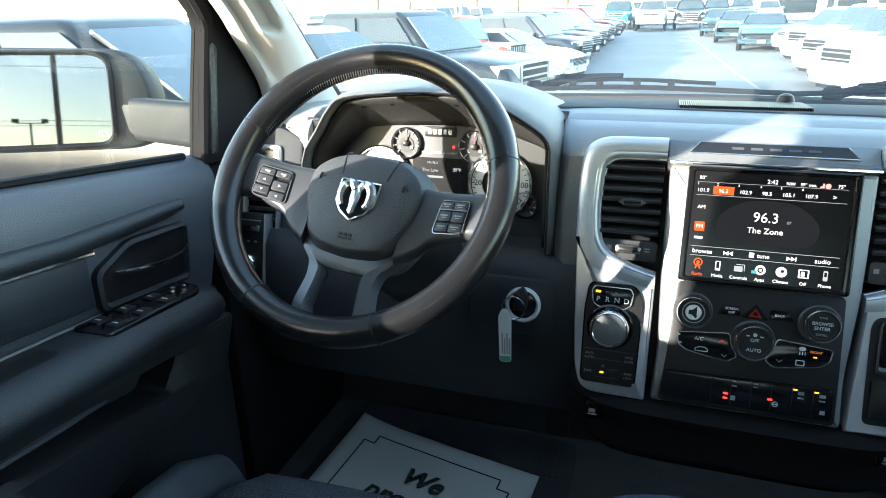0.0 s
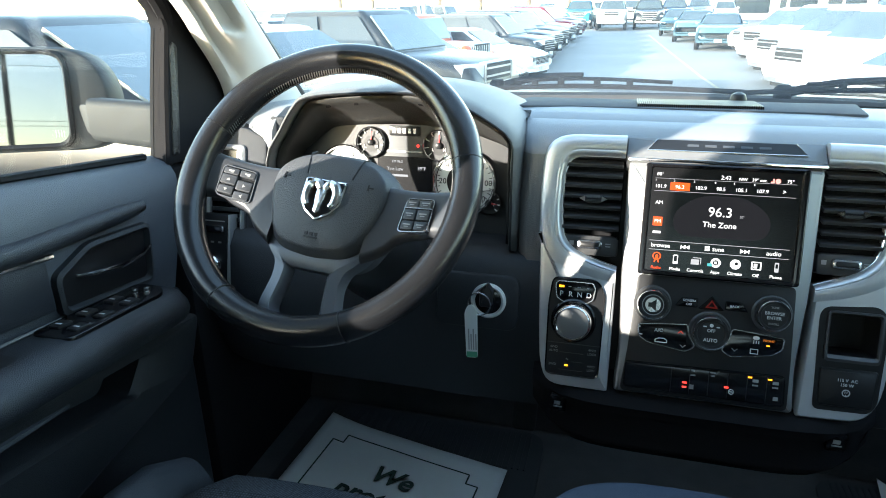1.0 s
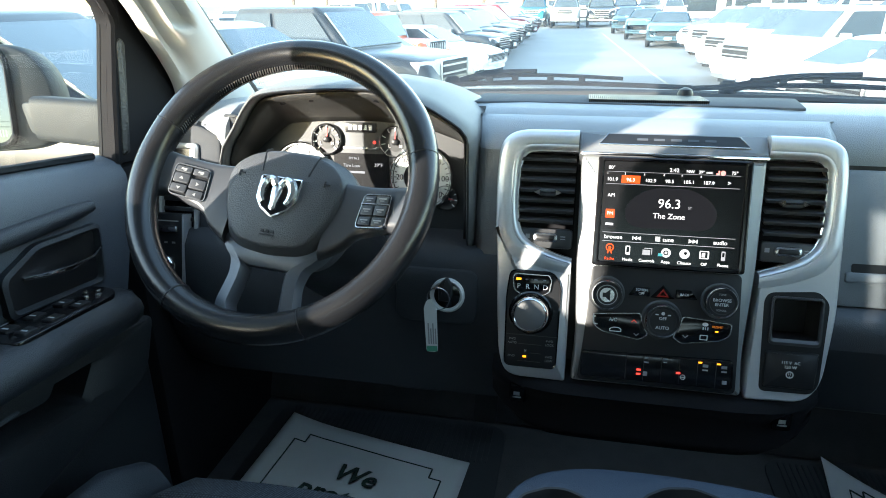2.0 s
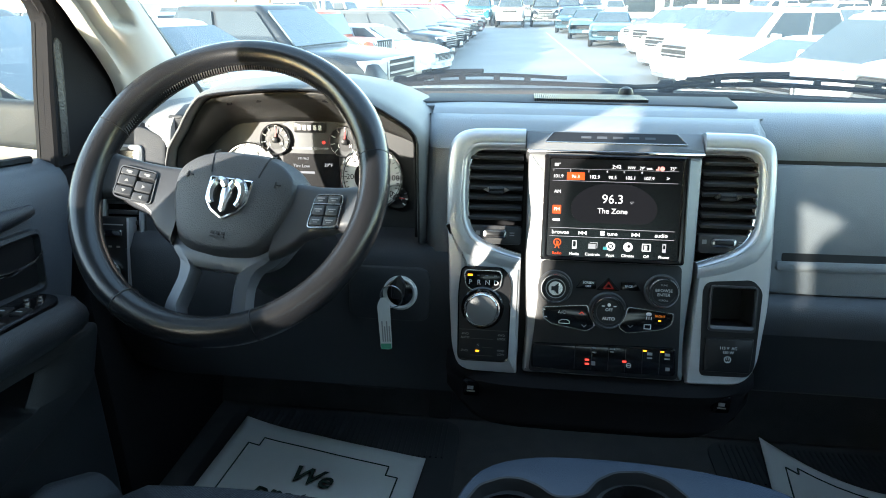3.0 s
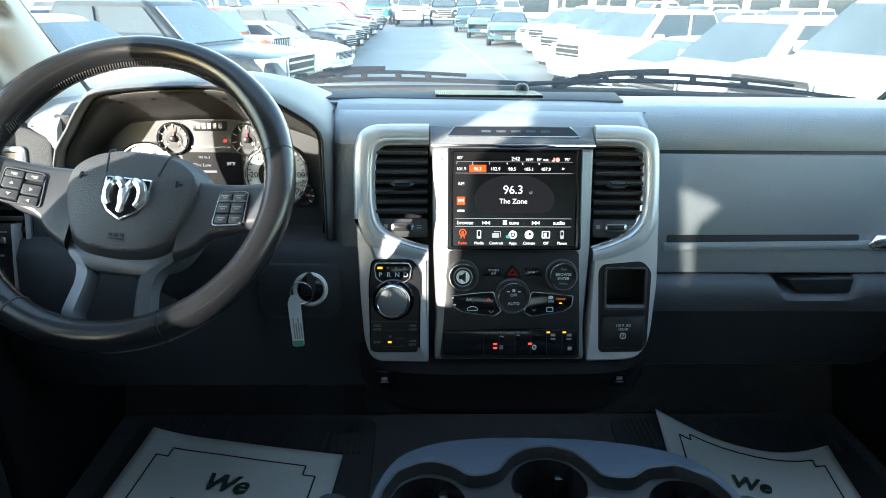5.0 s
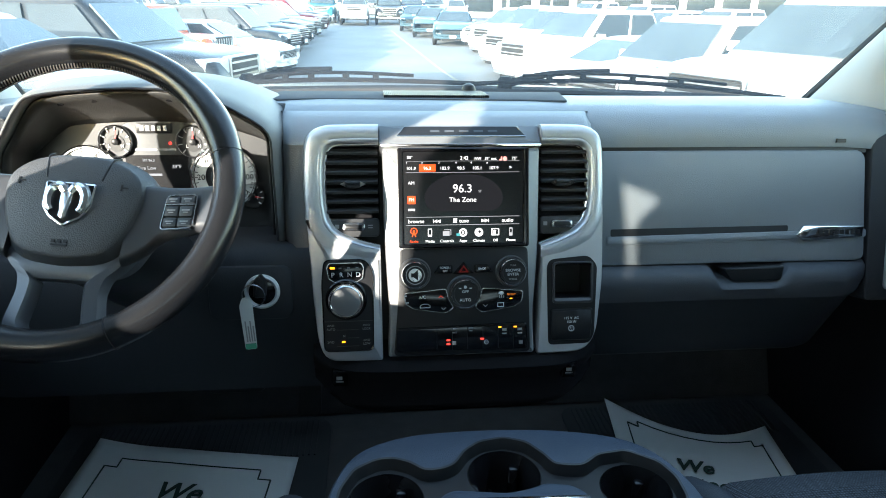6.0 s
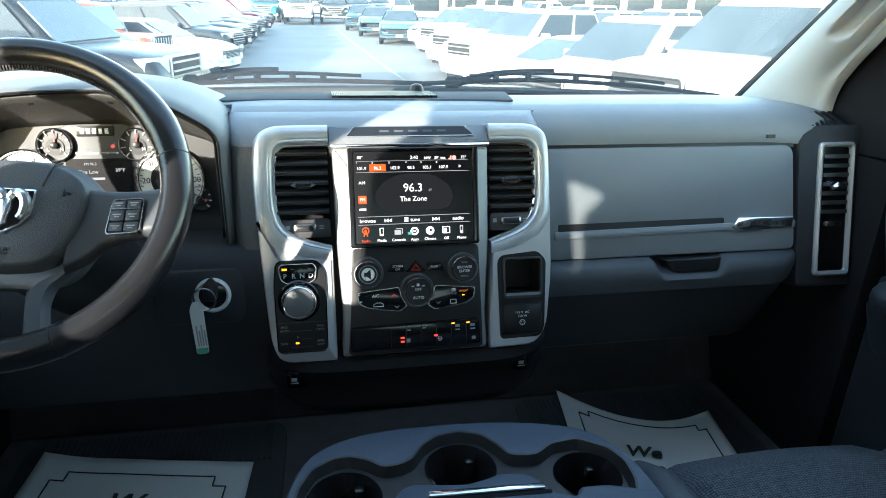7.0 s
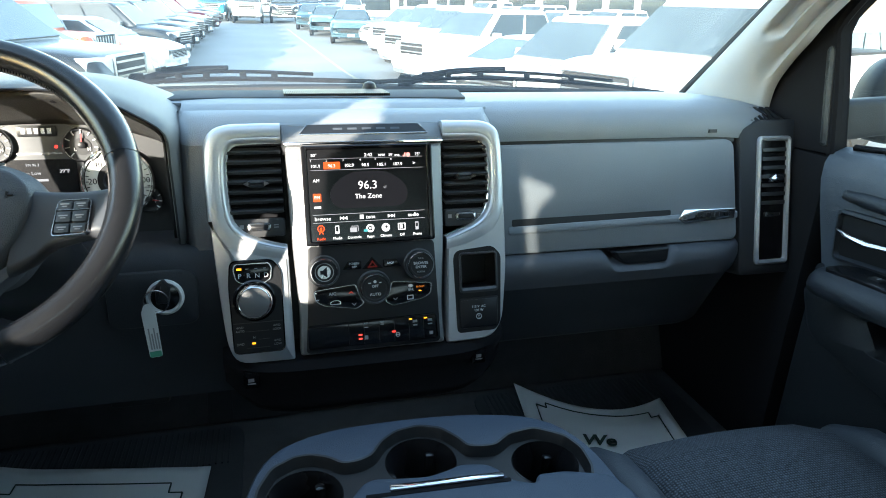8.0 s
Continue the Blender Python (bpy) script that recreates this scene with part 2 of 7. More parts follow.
def prism(pts, d0, d1, m=None, bevel=0.0, bm=None, taper=None):
    """A polygon made solid from depth d0 to d1, its front edge rounded. taper: how far the front is drawn in."""
    own = bmesh.new()
    c = sum((Vector(p) for p in pts), Vector((0, 0))) / len(pts)
    layers = [(d0, 0.0), (d1 - bevel, 0.0)]
    if bevel:
        layers += [(d1 - bevel * 0.3, bevel * 0.3), (d1, bevel)]
    rows = []
    n = len(pts)
    for d, inset in layers:
        row = []
        for i, p in enumerate(pts):
            p = Vector(p)
            if inset:
                a, b = Vector(pts[i - 1]), Vector(pts[(i + 1) % n])
                e = (b - a)
                nrm = Vector((-e.y, e.x))
                nrm = nrm.normalized() if nrm.length > 1e-9 else Vector((0, 0))
                if area(pts) < 0:
                    nrm = -nrm
                p = p + nrm * inset
            row.append(own.verts.new((p.x, p.y, d)))
        rows.append(row)
    for a, b in zip(rows, rows[1:]):
        for i in range(n):
            own.faces.new((a[i], a[(i + 1) % n], b[(i + 1) % n], b[i]))
    own.faces.new(rows[-1])
    own.faces.new(rows[0][::-1])
    return settle(own, m, bm)


def settle(own, m, bm):
    bmesh.ops.recalc_face_normals(own, faces=own.faces)
    if m:
        bmesh.ops.transform(own, matrix=m, verts=own.verts)
    if bm is None:
        return own
    me = bpy.data.meshes.new("scratch")
    own.to_mesh(me)
    own.free()
    bm.from_mesh(me)
    bpy.data.meshes.remove(me)
    return bm


def area(pts):
    return sum(a[0] * b[1] - b[0] * a[1] for a, b in zip(pts, list(pts[1:]) + [pts[0]])) / 2


def ring(outer, inner, prof, m=None, bm=None):
    """A closed frame between two matching outlines; prof: rows of (0 at the outer to 1 at the inner, depth), closed."""
    own = bmesh.new()
    rows = [[own.verts.new((*Vector(a).lerp(Vector(b), f), d)) for a, b in zip(outer, inner)] for f, d in prof]
    n = len(outer)
    for a, b in zip(rows, rows[1:] + rows[:1]):
        for i in range(n):
            own.faces.new((a[i], a[(i + 1) % n], b[(i + 1) % n], b[i]))
    return settle(own, m, bm)


def loft(rows, close_u=False, caps=True, m=None, bm=None, close_v=False):
    """A skin over rows of points. close_u: each row is a loop."""
    own = bmesh.new()
    vs = [[own.verts.new(p) for p in row] for row in rows]
    n = len(rows[0])
    for a, b in zip(vs, vs[1:] + (vs[:1] if close_v else [])):
        for i in range(n if close_u else n - 1):
            own.faces.new((a[i], a[(i + 1) % n], b[(i + 1) % n], b[i]))
    if close_u and caps and not close_v:
        own.faces.new(vs[0][::-1])
        own.faces.new(vs[-1])
    return settle(own, m, bm)


def tube(path, r, seg=8, closed=False, m=None, bm=None, flat=1.0):
    """A round bar along a path; r is one radius or one for each point."""
    path = [Vector(p) for p in path]
    rows, n = [], len(path)
    up = None
    for i, p in enumerate(path):
        a = path[i - 1] if (closed or i) else p
        b = path[(i + 1) % n] if (closed or i < n - 1) else p
        d = (b - a).normalized()
        if up is None:
            up = d.orthogonal().normalized()
        up = (up - d * up.dot(d)).normalized()
        side = d.cross(up)
        rr = r[i] if isinstance(r, (list, tuple)) else r
        rows.append([p + rr * (math.cos(t) * up + flat * math.sin(t) * side) for t in (2 * math.pi * k / seg for k in range(seg))])
    return loft(rows, True, True, m, bm, close_v=closed)


def lathe(prof, m=None, seg=32, bm=None):
    """Turned about the third axis: rows of (radius, height)."""
    own = bmesh.new()
    rows = [[own.verts.new((r * math.cos(a), r * math.sin(a), h)) for a in (2 * math.pi * k / seg for k in range(seg))] for r, h in prof]
    for a, b in zip(rows, rows[1:]):
        for i in range(seg):
            own.faces.new((a[i], a[(i + 1) % seg], b[(i + 1) % seg], b[i]))
    for row, first in ((rows[0], True), (rows[-1], False)):
        own.faces.new(row[::-1] if first else row)
    return settle(own, m, bm)


def box(x0, y0, z0, x1, y1, z1, bevel=0.0, bm=None, seg=2):
    own = bmesh.new()
    bmesh.ops.create_cube(own, size=1, matrix=Matrix.Translation(((x0 + x1) / 2, (y0 + y1) / 2, (z0 + z1) / 2)) @ Matrix.Diagonal((x1 - x0, y1 - y0, z1 - z0, 1)))
    if bevel:
        bmesh.ops.bevel(own, geom=own.edges[:], offset=bevel, segments=seg, affect="EDGES", profile=0.5)
    return settle(own, None, bm)


def at(m, u, v, d=0.0):
    return m @ Matrix.Translation((u, v, d))


def lettering(text, size, m, mat, parent, name="lettering", depth=0.0004, align="CENTER", bold=0.0, shear=0.0):
    """Raised characters standing on the plane m."""
    cu = bpy.data.curves.new("letters", "FONT")
    cu.body, cu.size, cu.align_x, cu.align_y, cu.extrude, cu.offset, cu.shear = text, size, align, "CENTER", depth, bold, shear
    cu.resolution_u = 3
    ob = new("letters", cu)
    bpy.context.view_layer.update()
    me = bpy.data.meshes.new_from_object(ob.evaluated_get(bpy.context.evaluated_depsgraph_get()))
    bpy.data.objects.remove(ob)
    bpy.data.curves.remove(cu)
    o = ORIGIN[parent.name]
    me.transform(Matrix.Translation(-o) @ m @ Matrix.Translation((0, 0, depth)))
    me.name = name
    return link_mesh(name, me, mat, parent, "", 0, o)


def bars(rows, m, depth=0.0004, bm=None):
    """Flat bars (x0, y0, x1, y1) on the plane m, in one mesh."""
    bm = bm or bmesh.new()
    for r in rows:
        prism(rect(*r), 0, depth, m, bm=bm)
    return bm


def smooth_path(pts, per=6, closed=False):
    """A curve through the points (Catmull-Rom)."""
    pts = [Vector(p) for p in pts]
    n, out = len(pts), []
    for i in range(n if closed else n - 1):
        p0 = pts[i - 1] if (closed or i) else pts[0]
        p1, p2 = pts[i], pts[(i + 1) % n]
        p3 = pts[(i + 2) % n] if (closed or i < n - 2) else pts[-1]
        for k in range(per):
            t = k / per
            out.append(0.5 * (2 * p1 + (p2 - p0) * t + (2 * p0 - 5 * p1 + 4 * p2 - p3) * t * t + (3 * p1 - p0 - 3 * p2 + p3) * t**3))
    if not closed:
        out.append(pts[-1])
    return out


def holed(outer, holes, z, bm):
    edges = []
    for loop in (outer, *holes):
        vs = [bm.verts.new((x, y, z)) for x, y in loop]
        edges += [bm.edges.new((vs[i], vs[(i + 1) % len(vs)])) for i in range(len(vs))]
    bmesh.ops.triangle_fill(bm, use_beauty=True, use_dissolve=False, edges=edges)


# ---- the setting: ground, cab shell, glass ----
def asphalt_material():
    m = material("worn_asphalt", (0.22, 0.22, 0.215), 0.8, grain=0.6, scale=90, vary=0.35, vary_scale=0.35)
    return m


M_ASPHALT = asphalt_material()
M_LINE = material("worn_white_line_paint", (0.38, 0.33, 0.23), 0.8, vary=0.4, vary_scale=5)



def ground_z(y):
    """The lot dips a little ahead of the truck and rises again towards the aisle's end."""
    return float(np.interp(y, (-1500, 2.5, 7, 12, 20, 32, 48, 70, 1500), (0, 0, -0.22, -0.44, -0.46, -0.30, -0.05, 0.05, 0.05)))


xs = [-1500, -200, -60, -25, -10, 0, 10, 25, 60, 200, 1500]
ys = [-1500, -200, -60, -25, -10, 0] + [2.5 + 1.0 * k for k in range(68)] + [90, 200, 1500]
bm = loft([[(x, y, ground_z(y)) for x in xs] for y in ys])
tagged(part("ground", bm, M_ASPHALT), "worn grey asphalt of the dealer's parking lot", "ground", kind="structure")

# the cab of the truck: floor, roof, back wall, pillars
bm = box(-0.86, -2.35, 0.66, 0.86, 0.55, 0.72, 0.01)
tagged(part("floor", bm, M_CARPET), "black carpeted cab floor with a raised toe board", "floor", kind="structure")
pts = [(0.30, 0.725), (0.56, 0.725), (0.56, 1.30), (0.50, 1.30), (0.44, 1.05)]
side = plane_of((-0.85, 0, 0), (0, 1, 0), (0, 0, 1))
tagged(part("wall_front", prism(pts, 0, 1.70, side), M_CARPET), "black carpeted firewall under the dashboard", "wall", kind="structure")
bm = bmesh.new()
rows = []
for y in (-0.30, -0.36, -0.6, -1.2, -1.8, -2.25, -2.35):
    drop = 0.05 if y in (-0.30, -2.35) else 0.0
    rows.append([(x, y, 1.93 - drop - 0.09 * (abs(x) / 0.74) ** 3) for x in (-0.74, -0.55, -0.3, 0, 0.3, 0.55, 0.74)] +
                [(x, y, 1.97 - drop - 0.06 * (abs(x) / 0.78) ** 3) for x in (0.78, 0.5, 0, -0.5, -0.78)])
tagged(part("ceiling", loft(rows, True), M_HEADLINER), "pale cloth headliner of the cab roof", "ceiling", kind="structure")
bm = bmesh.new()
ring(rect(-0.84, 0.70, 0.84, 1.93, 0.05), rect(-0.62, 1.42, 0.62, 1.80, 0.05), [(0, 0), (1, 0), (1, 0.05), (0, 0.05)], plane_of((0, -2.33, 0), (1, 0, 0), (0, 0, 1)), bm)
tagged(part("wall_back", bm, M_DASH_DARK), "dark back wall of the cab with its window", "wall", kind="structure")
pane = prism(rect(-0.63, 1.41, 0.63, 1.81, 0.05), 0.022, 0.028, plane_of((0, -2.33, 0), (1, 0, 0), (0, 0, 1)))
tagged(part("window_3", pane, M_PRIVACY), "privacy glass of the rear window, cleared to pass light", "window", kind="structure")
# cab side behind the front doors, with rear side windows cut to shape sunlight
for s, name in ((-1, "wall_left"), (1, "wall_right")):
    bm = bmesh.new()
    m = plane_of((s * 0.80, 0, 0), (0, 1, 0), (0, 0, 1))
    # unseen opening; its outline follows the sun patch thrown on the glove box
    ring(rounded([(-2.33, 0.70), (-1.06, 0.70), (-1.06, 1.60), (-1.13, 1.66), (-1.13, 1.90), (-2.33, 1.90)], 0.01, 5), rounded([(-1.468, 1.505), (-1.345, 1.505), (-1.318, 1.58), (-1.28, 1.672), (-1.482, 1.662), (-1.437, 1.612)], [0.008, 0.008, 0.02, 0.008, 0.008, 0.02], 5),
         [(0, -0.04), (1, -0.04), (1, 0.04), (0, 0.04)], m, bm)
    tagged(part(name, bm, M_DASH_DARK), "dark rear cab side with an opening cut to shape sunlight", "wall", kind="structure")
    pane = prism(rounded([(-1.50, 1.515), (-1.335, 1.515), (-1.27, 1.678), (-1.50, 1.678)], 0.008, 5), -0.003, 0.003, m)
    tagged(part("window_1" if s < 0 else "window_2", pane, M_PRIVACY), "privacy glass of the rear door, cleared to pass sunlight", "window", kind="structure")


def pillar(s):
    """The front roof pillar beside the windscreen: a pale shell with a long grab recess and a raised door-side edge."""
    step = lambda v: max(0.0, min(1.0, v)) ** 2 * (3 - 2 * max(0.0, min(1.0, v)))
    door_edge = smooth_path([(-0.815, 0.118, 1.405), (-0.806, 0.100, 1.470), (-0.802, 0.068, 1.517), (-0.797, 0.024, 1.563), (-0.790, -0.018, 1.604), (-0.772, -0.14, 1.700), (-0.735, -0.36, 1.87)], 8)
    rows = []
    n = len(door_edge) - 1
    for k, b in enumerate(door_edge):
        t = (b.z - 1.405) / 0.465
        a = Vector((-0.800, 0.385, 1.415)).lerp(Vector((-0.665, -0.32, 1.90)), t)
        row = []
        for j in range(25):
            f = j / 24
            h = 0.052 * math.sin(math.pi * f) ** 0.7 * (0.75 + 0.25 * math.sin(math.pi * min(1, t * 1.5)))
            inside = step((t - 0.31 - 0.9 * (f - 0.56) ** 2) / 0.05) * step((0.80 - t) / 0.05) * step((f - 0.40) / 0.05) * step((0.70 - f) / 0.05)
            h -= 0.026 * inside
            h -= 0.016 * math.exp(-((f - 0.82) / 0.07) ** 2) * step((t - 0.12) / 0.2)
            h += 0.006 * math.exp(-((f - 0.93) / 0.035) ** 2)
            row.append(a.lerp(b, f) + Vector((0.84, -0.52, 0.05)) * h)
        row.append((a + b) / 2 + Vector((-0.06, 0.03, 0.02)))
        rows.append([Vector((-s * p.x, p.y, p.z)) for p in row])
    return loft(rows, True)


for s, name in ((-1, "pillar_left"), (1, "pillar_right")):
    ob = part(name, pillar(s), M_PILLAR, smooth=60)
    tagged(ob, "pale grey moulded windscreen pillar trim with grab recess", "pillar", kind="structure")

# windscreen glass with its black border
WS = [(-0.83, 0.46, 1.385), (0.83, 0.46, 1.385), (0.70, -0.31, 1.905), (-0.70, -0.31, 1.905)]
bm = bmesh.new()
rows = []
for v in range(7):
    t = v / 6
    row = []
    for u in range(13):
        f = u / 12
        p = Vector(WS[0]).lerp(Vector(WS[1]), f).lerp(Vector(WS[3]).lerp(Vector(WS[2]), f), t)
        bow = 1 - (2 * f - 1) ** 2
        row.append(p + Vector((0, 0.10 * bow, 0.02 * bow)))
    rows.append(row)
ob = part("windscreen", loft(rows), M_SCREEN_GLASS)
so = ob.modifiers.new("thickness", "SOLIDIFY")
so.thickness = 0.004
ob.visible_shadow = False
tagged(ob, "clear curved windscreen glass", "windscreen", kind="structure")
bm = bmesh.new()
for x, sgn in ((-1, -1), (1, 1)):
    path = [Vector((x * (0.822 - 0.131 * t), 0.445 - 0.77 * t, 1.398 + 0.52 * t)) for t in [k / 10 for k in range(11)]]
    tube(path, 0.007, 6, bm=bm)
low = [Vector((-0.83 + 1.66 * k / 24, 0.435 + 0.10 * (1 - (2 * k / 24 - 1) ** 2), 1.395 + 0.018 * (1 - (2 * k / 24 - 1) ** 2))) for k in range(25)]
tube(low, 0.010, 6, bm=bm)
tagged(part("windscreen_seal", bm, M_RUBBER), "black rubber windscreen seal", "seal", kind="structure")

st = [(-0.819, 0.43, 1.439), (-0.755, 0.43, 1.451), (-0.766, 0.43, 1.472), (-0.829, 0.43, 1.46)]
bm = bmesh.new()
f0 = [bm.verts.new(p) for p in st]
f1 = [bm.verts.new((p[0], p[1] + 0.0015, p[2])) for p in st]
bm.faces.new(f0)
bm.faces.new(f1[::-1])
for i in range(4):
    bm.faces.new((f0[i], f1[i], f1[(i + 1) % 4], f0[(i + 1) % 4]))
part("sticker", bm, M_STICKER, bpy.data.objects["windscreen"], "small grey sticker low on the glass")

# bonnet and cowl ahead of the glass
rows = []
for y, z, w in ((0.62, 1.395, 0.86), (0.75, 1.375, 0.88), (1.2, 1.34, 0.90), (1.7, 1.27, 0.90), (2.0, 1.15, 0.88), (2.05, 0.8, 0.86)):
    rows.append([(x * w, y, z - 0.05 * abs(x) ** 4 + 0.012 * (abs(abs(x) - 0.5) < 0.2)) for x in (-1, -0.8, -0.6, -0.4, 0, 0.4, 0.6, 0.8, 1)] + [(w, y, z - 0.35), (-w, y, z - 0.35)])
bonnet = tagged(part("bonnet", loft(rows, True), M_TRUCK, smooth=50), "dark blue painted bonnet ahead of the windscreen", "bonnet", kind="structure")
rows = []
for x in [-0.86 + 1.72 * k / 24 for k in range(25)]:
    b = 1 - (x / 0.86) ** 2
    y0 = 0.45 + 0.10 * b
    rows.append([(x, y0, 1.385 + 0.02 * b), (x, y0 + 0.06, 1.392 + 0.02 * b), (x, y0 + 0.10, 1.388 + 0.018 * b), (x, y0 + 0.13, 1.398 + 0.012 * b), (x, y0 + 0.16, 1.35), (x, y0, 1.33)])
cowl = tagged(part("cowl_panel", loft(rows, True), M_WIPER), "black plastic cowl panel below the wipers", "cowl", kind="structure")

# ---- dashboard ----
dash = thing("dashboard", (0, 0.2, 1.0), "dark grey grained dashboard across the whole cab", "dashboard")


def dash_profile(x):
    e = max(0.0, (abs(x) - 0.60) / 0.25)
    lift, back = -0.028 * e * e, 0.05 * max(0, e - 0.3) ** 2
    p = [(0.060, 1.388), (0.0405, 1.3915), (0.040, 1.403), (0.046, 1.420), (0.066, 1.438), (0.100, 1.449), (0.15, 1.452), (0.21, 1.450), (0.30, 1.438), (0.43, 1.402), (0.43, 1.375), (0.12, 1.376)]
    behind = 0.115 if -0.685 < x < -0.272 else -1.0  # the pad steps back behind the gauges
    return [(x, max(y + back, behind), z + lift) for y, z in p]


rows = [dash_profile(x) for x in sorted([-0.85 + 1.70 * k / 40 for k in range(41)] + [-0.687, -0.683, -0.2735, -0.2715, -0.25, -0.22, -0.1955, -0.1945])]
part("upper_pad", loft(rows, True), M_DASH, dash, smooth=60)
xs_f = [-0.2755, -0.272, -0.266, -0.255, -0.235] + [-0.19 + 0.045 * k for k in range(9)] + [0.190, 0.200, 0.207, 0.212]
lip_prof = [(0.060, 1.404), (0.007, 1.404), (0.010, 1.412), (0.026, 1.427), (0.050, 1.438), (0.075, 1.4435), (0.12, 1.436)]
part("brow_lip", loft([[(x, y + 0.030 * max(0, (abs(x + 0.032) - 0.222) / 0.022) ** 2 * (y < 0.06), z) for y, z in lip_prof] for x in xs_f], True), M_DASH, dash, smooth=60)
fascia = [(0.060, 1.250), (-0.016, 1.250), (-0.012, 1.320), (0.002, 1.380), (0.009, 1.408), (0.060, 1.408)]
part("fascia", loft([[(x, y + 0.030 * max(0, (abs(x + 0.032) - 0.222) / 0.022) ** 2 * (y < 0.05), z) for y, z in fascia] for x in (-0.2755, -0.272, -0.266, -0.255, -0.235, -0.215)], True), M_HOOD, dash, smooth=60)

# flat darker cover on top, with a ribbed speaker grille and a light sensor
TOP = plane_of((0, 0.12, 1.4525), (1, 0, 0), (0, 1, -0.045))
bm = bmesh.new()
prism(rounded([(-0.335, 0.0), (-0.215, 0.025), (0.135, 0.012), (0.19, 0.0), (0.22, 0.16), (-0.30, 0.16)], 0.01), -0.01, 0.002, TOP, 0.002, bm)
part("top_cover", bm, M_COVER, dash, "matt dark cover on the dashboard top")
bm = bmesh.new()
for k in range(58):
    x = -0.115 + k * 0.0031
    prism(rect(x - 0.0008, 0.032, x + 0.0008, 0.125), 0.0015, 0.0065, TOP, bm=bm)
tagged(part("speaker_grille", bm, M_BLACK, dash, "ribbed black defrost grille"), kind="stuff")
part("light_sensor", lathe([(0.013, 0), (0.013, 0.006), (0.010, 0.013), (0.004, 0.016), (0.0005, 0.0165)], at(TOP, 0.043, 0.145, 0.002), 20), M_BLACK, dash, "small domed light sensor")

# passenger side: glove box door, ledge, lower panel
DP = plane_of((0, 0.04, 1.39), (1, 0, 0), (0, 0.26, 1))
part("seam", prism(rect(0.215, -0.008, 0.69, 0.004), -0.03, -0.006, DP), M_BLACK, dash)
door_poly = rounded([(0.225, -0.004), (0.683, -0.004), (0.693, -0.19), (0.225, -0.19)], [0.006, 0.02, 0.015, 0.004])
glove = part("glove_box_door", prism(door_poly, -0.02, 0.004, DP, 0.005), M_DASH, dash, "closed dark grey glove box door")
groove = prism(rounded([(0.245, -0.130), (0.55, -0.128), (0.55, -0.138), (0.245, -0.142)], 0.003), 0.0, 0.0052, DP, 0.0)
part("groove", groove, M_BLACK, glove)
bm = prism(rounded([(0.238, -0.142), (0.69, -0.136), (0.69, -0.150), (0.238, -0.156)], 0.004), 0.0, 0.0085, DP, 0.003)
part("rib", bm, M_DASH, glove)
badge_poly = rounded([(0.563, -0.145), (0.575, -0.154), (0.681, -0.149), (0.683, -0.131), (0.575, -0.129)], 0.002)
badge = part("badge", prism(badge_poly, 0.003, 0.0095, DP, 0.001), M_CHROME, glove, "small chrome trim badge")
rows_b = [(0.603 + k * 0.0095, -0.1445, 0.6095 + k * 0.0095, -0.1365) for k in range(8)]
part("badge_bars", bars(rows_b, at(DP, 0, 0.0, 0.0095)), M_BLACK, badge)
part("badge_mark", prism([(0.580, -0.147), (0.596, -0.144), (0.600, -0.134), (0.588, -0.138)], 0.009, 0.0105, DP), M_DASH_DARK, badge)
part("airbag_label", bars([(0.628, 0.008, 0.644, 0.014)], at(DP, 0, 0, 0.0), 0.006), M_BLACK, dash)
# ledge under the door, with the latch recess
rows = []
for k in range(31):
    x = 0.205 + 0.515 * k / 30
    dip = 0.020 if 0.425 < x < 0.545 else 0.0
    e = max(0.0, (x - 0.64) / 0.08)
    b = 0.05 * e * e
    rows.append([(x, 0.01 + b, 1.206 - dip), (x, -0.028 + b + 0.25 * dip, 1.203 - dip), (x, -0.036 + b, 1.196 - dip), (x, -0.040 + b, 1.178 - dip * 0.3), (x, -0.032 + b, 1.150), (x, 0.005 + b, 1.08), (x, 0.04 + b, 1.01), (x, 0.06 + b, 0.995), (x, 0.12 + b, 1.0), (x, 0.12 + b, 1.206)])
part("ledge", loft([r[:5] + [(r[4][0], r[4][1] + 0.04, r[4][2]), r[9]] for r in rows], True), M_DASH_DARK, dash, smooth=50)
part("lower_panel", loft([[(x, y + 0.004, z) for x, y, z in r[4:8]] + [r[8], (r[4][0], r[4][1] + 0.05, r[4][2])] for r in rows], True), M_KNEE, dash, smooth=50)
part("latch", prism(rounded([(0.432, -0.196), (0.540, -0.193), (0.535, -0.219), (0.450, -0.219)], 0.006), -0.01, 0.018, DP, 0.003), M_BLACK, dash, "black glove box latch in a recess")
part("lower_slot", prism(rounded([(0.42, 1.040), (0.52, 1.043), (0.515, 1.030), (0.425, 1.027)], 0.004), -0.012, 0.006, plane_of((0, 0.012, 0), (1, 0, 0), (0, 0.12, 1)), 0.002), M_BLACK, dash)


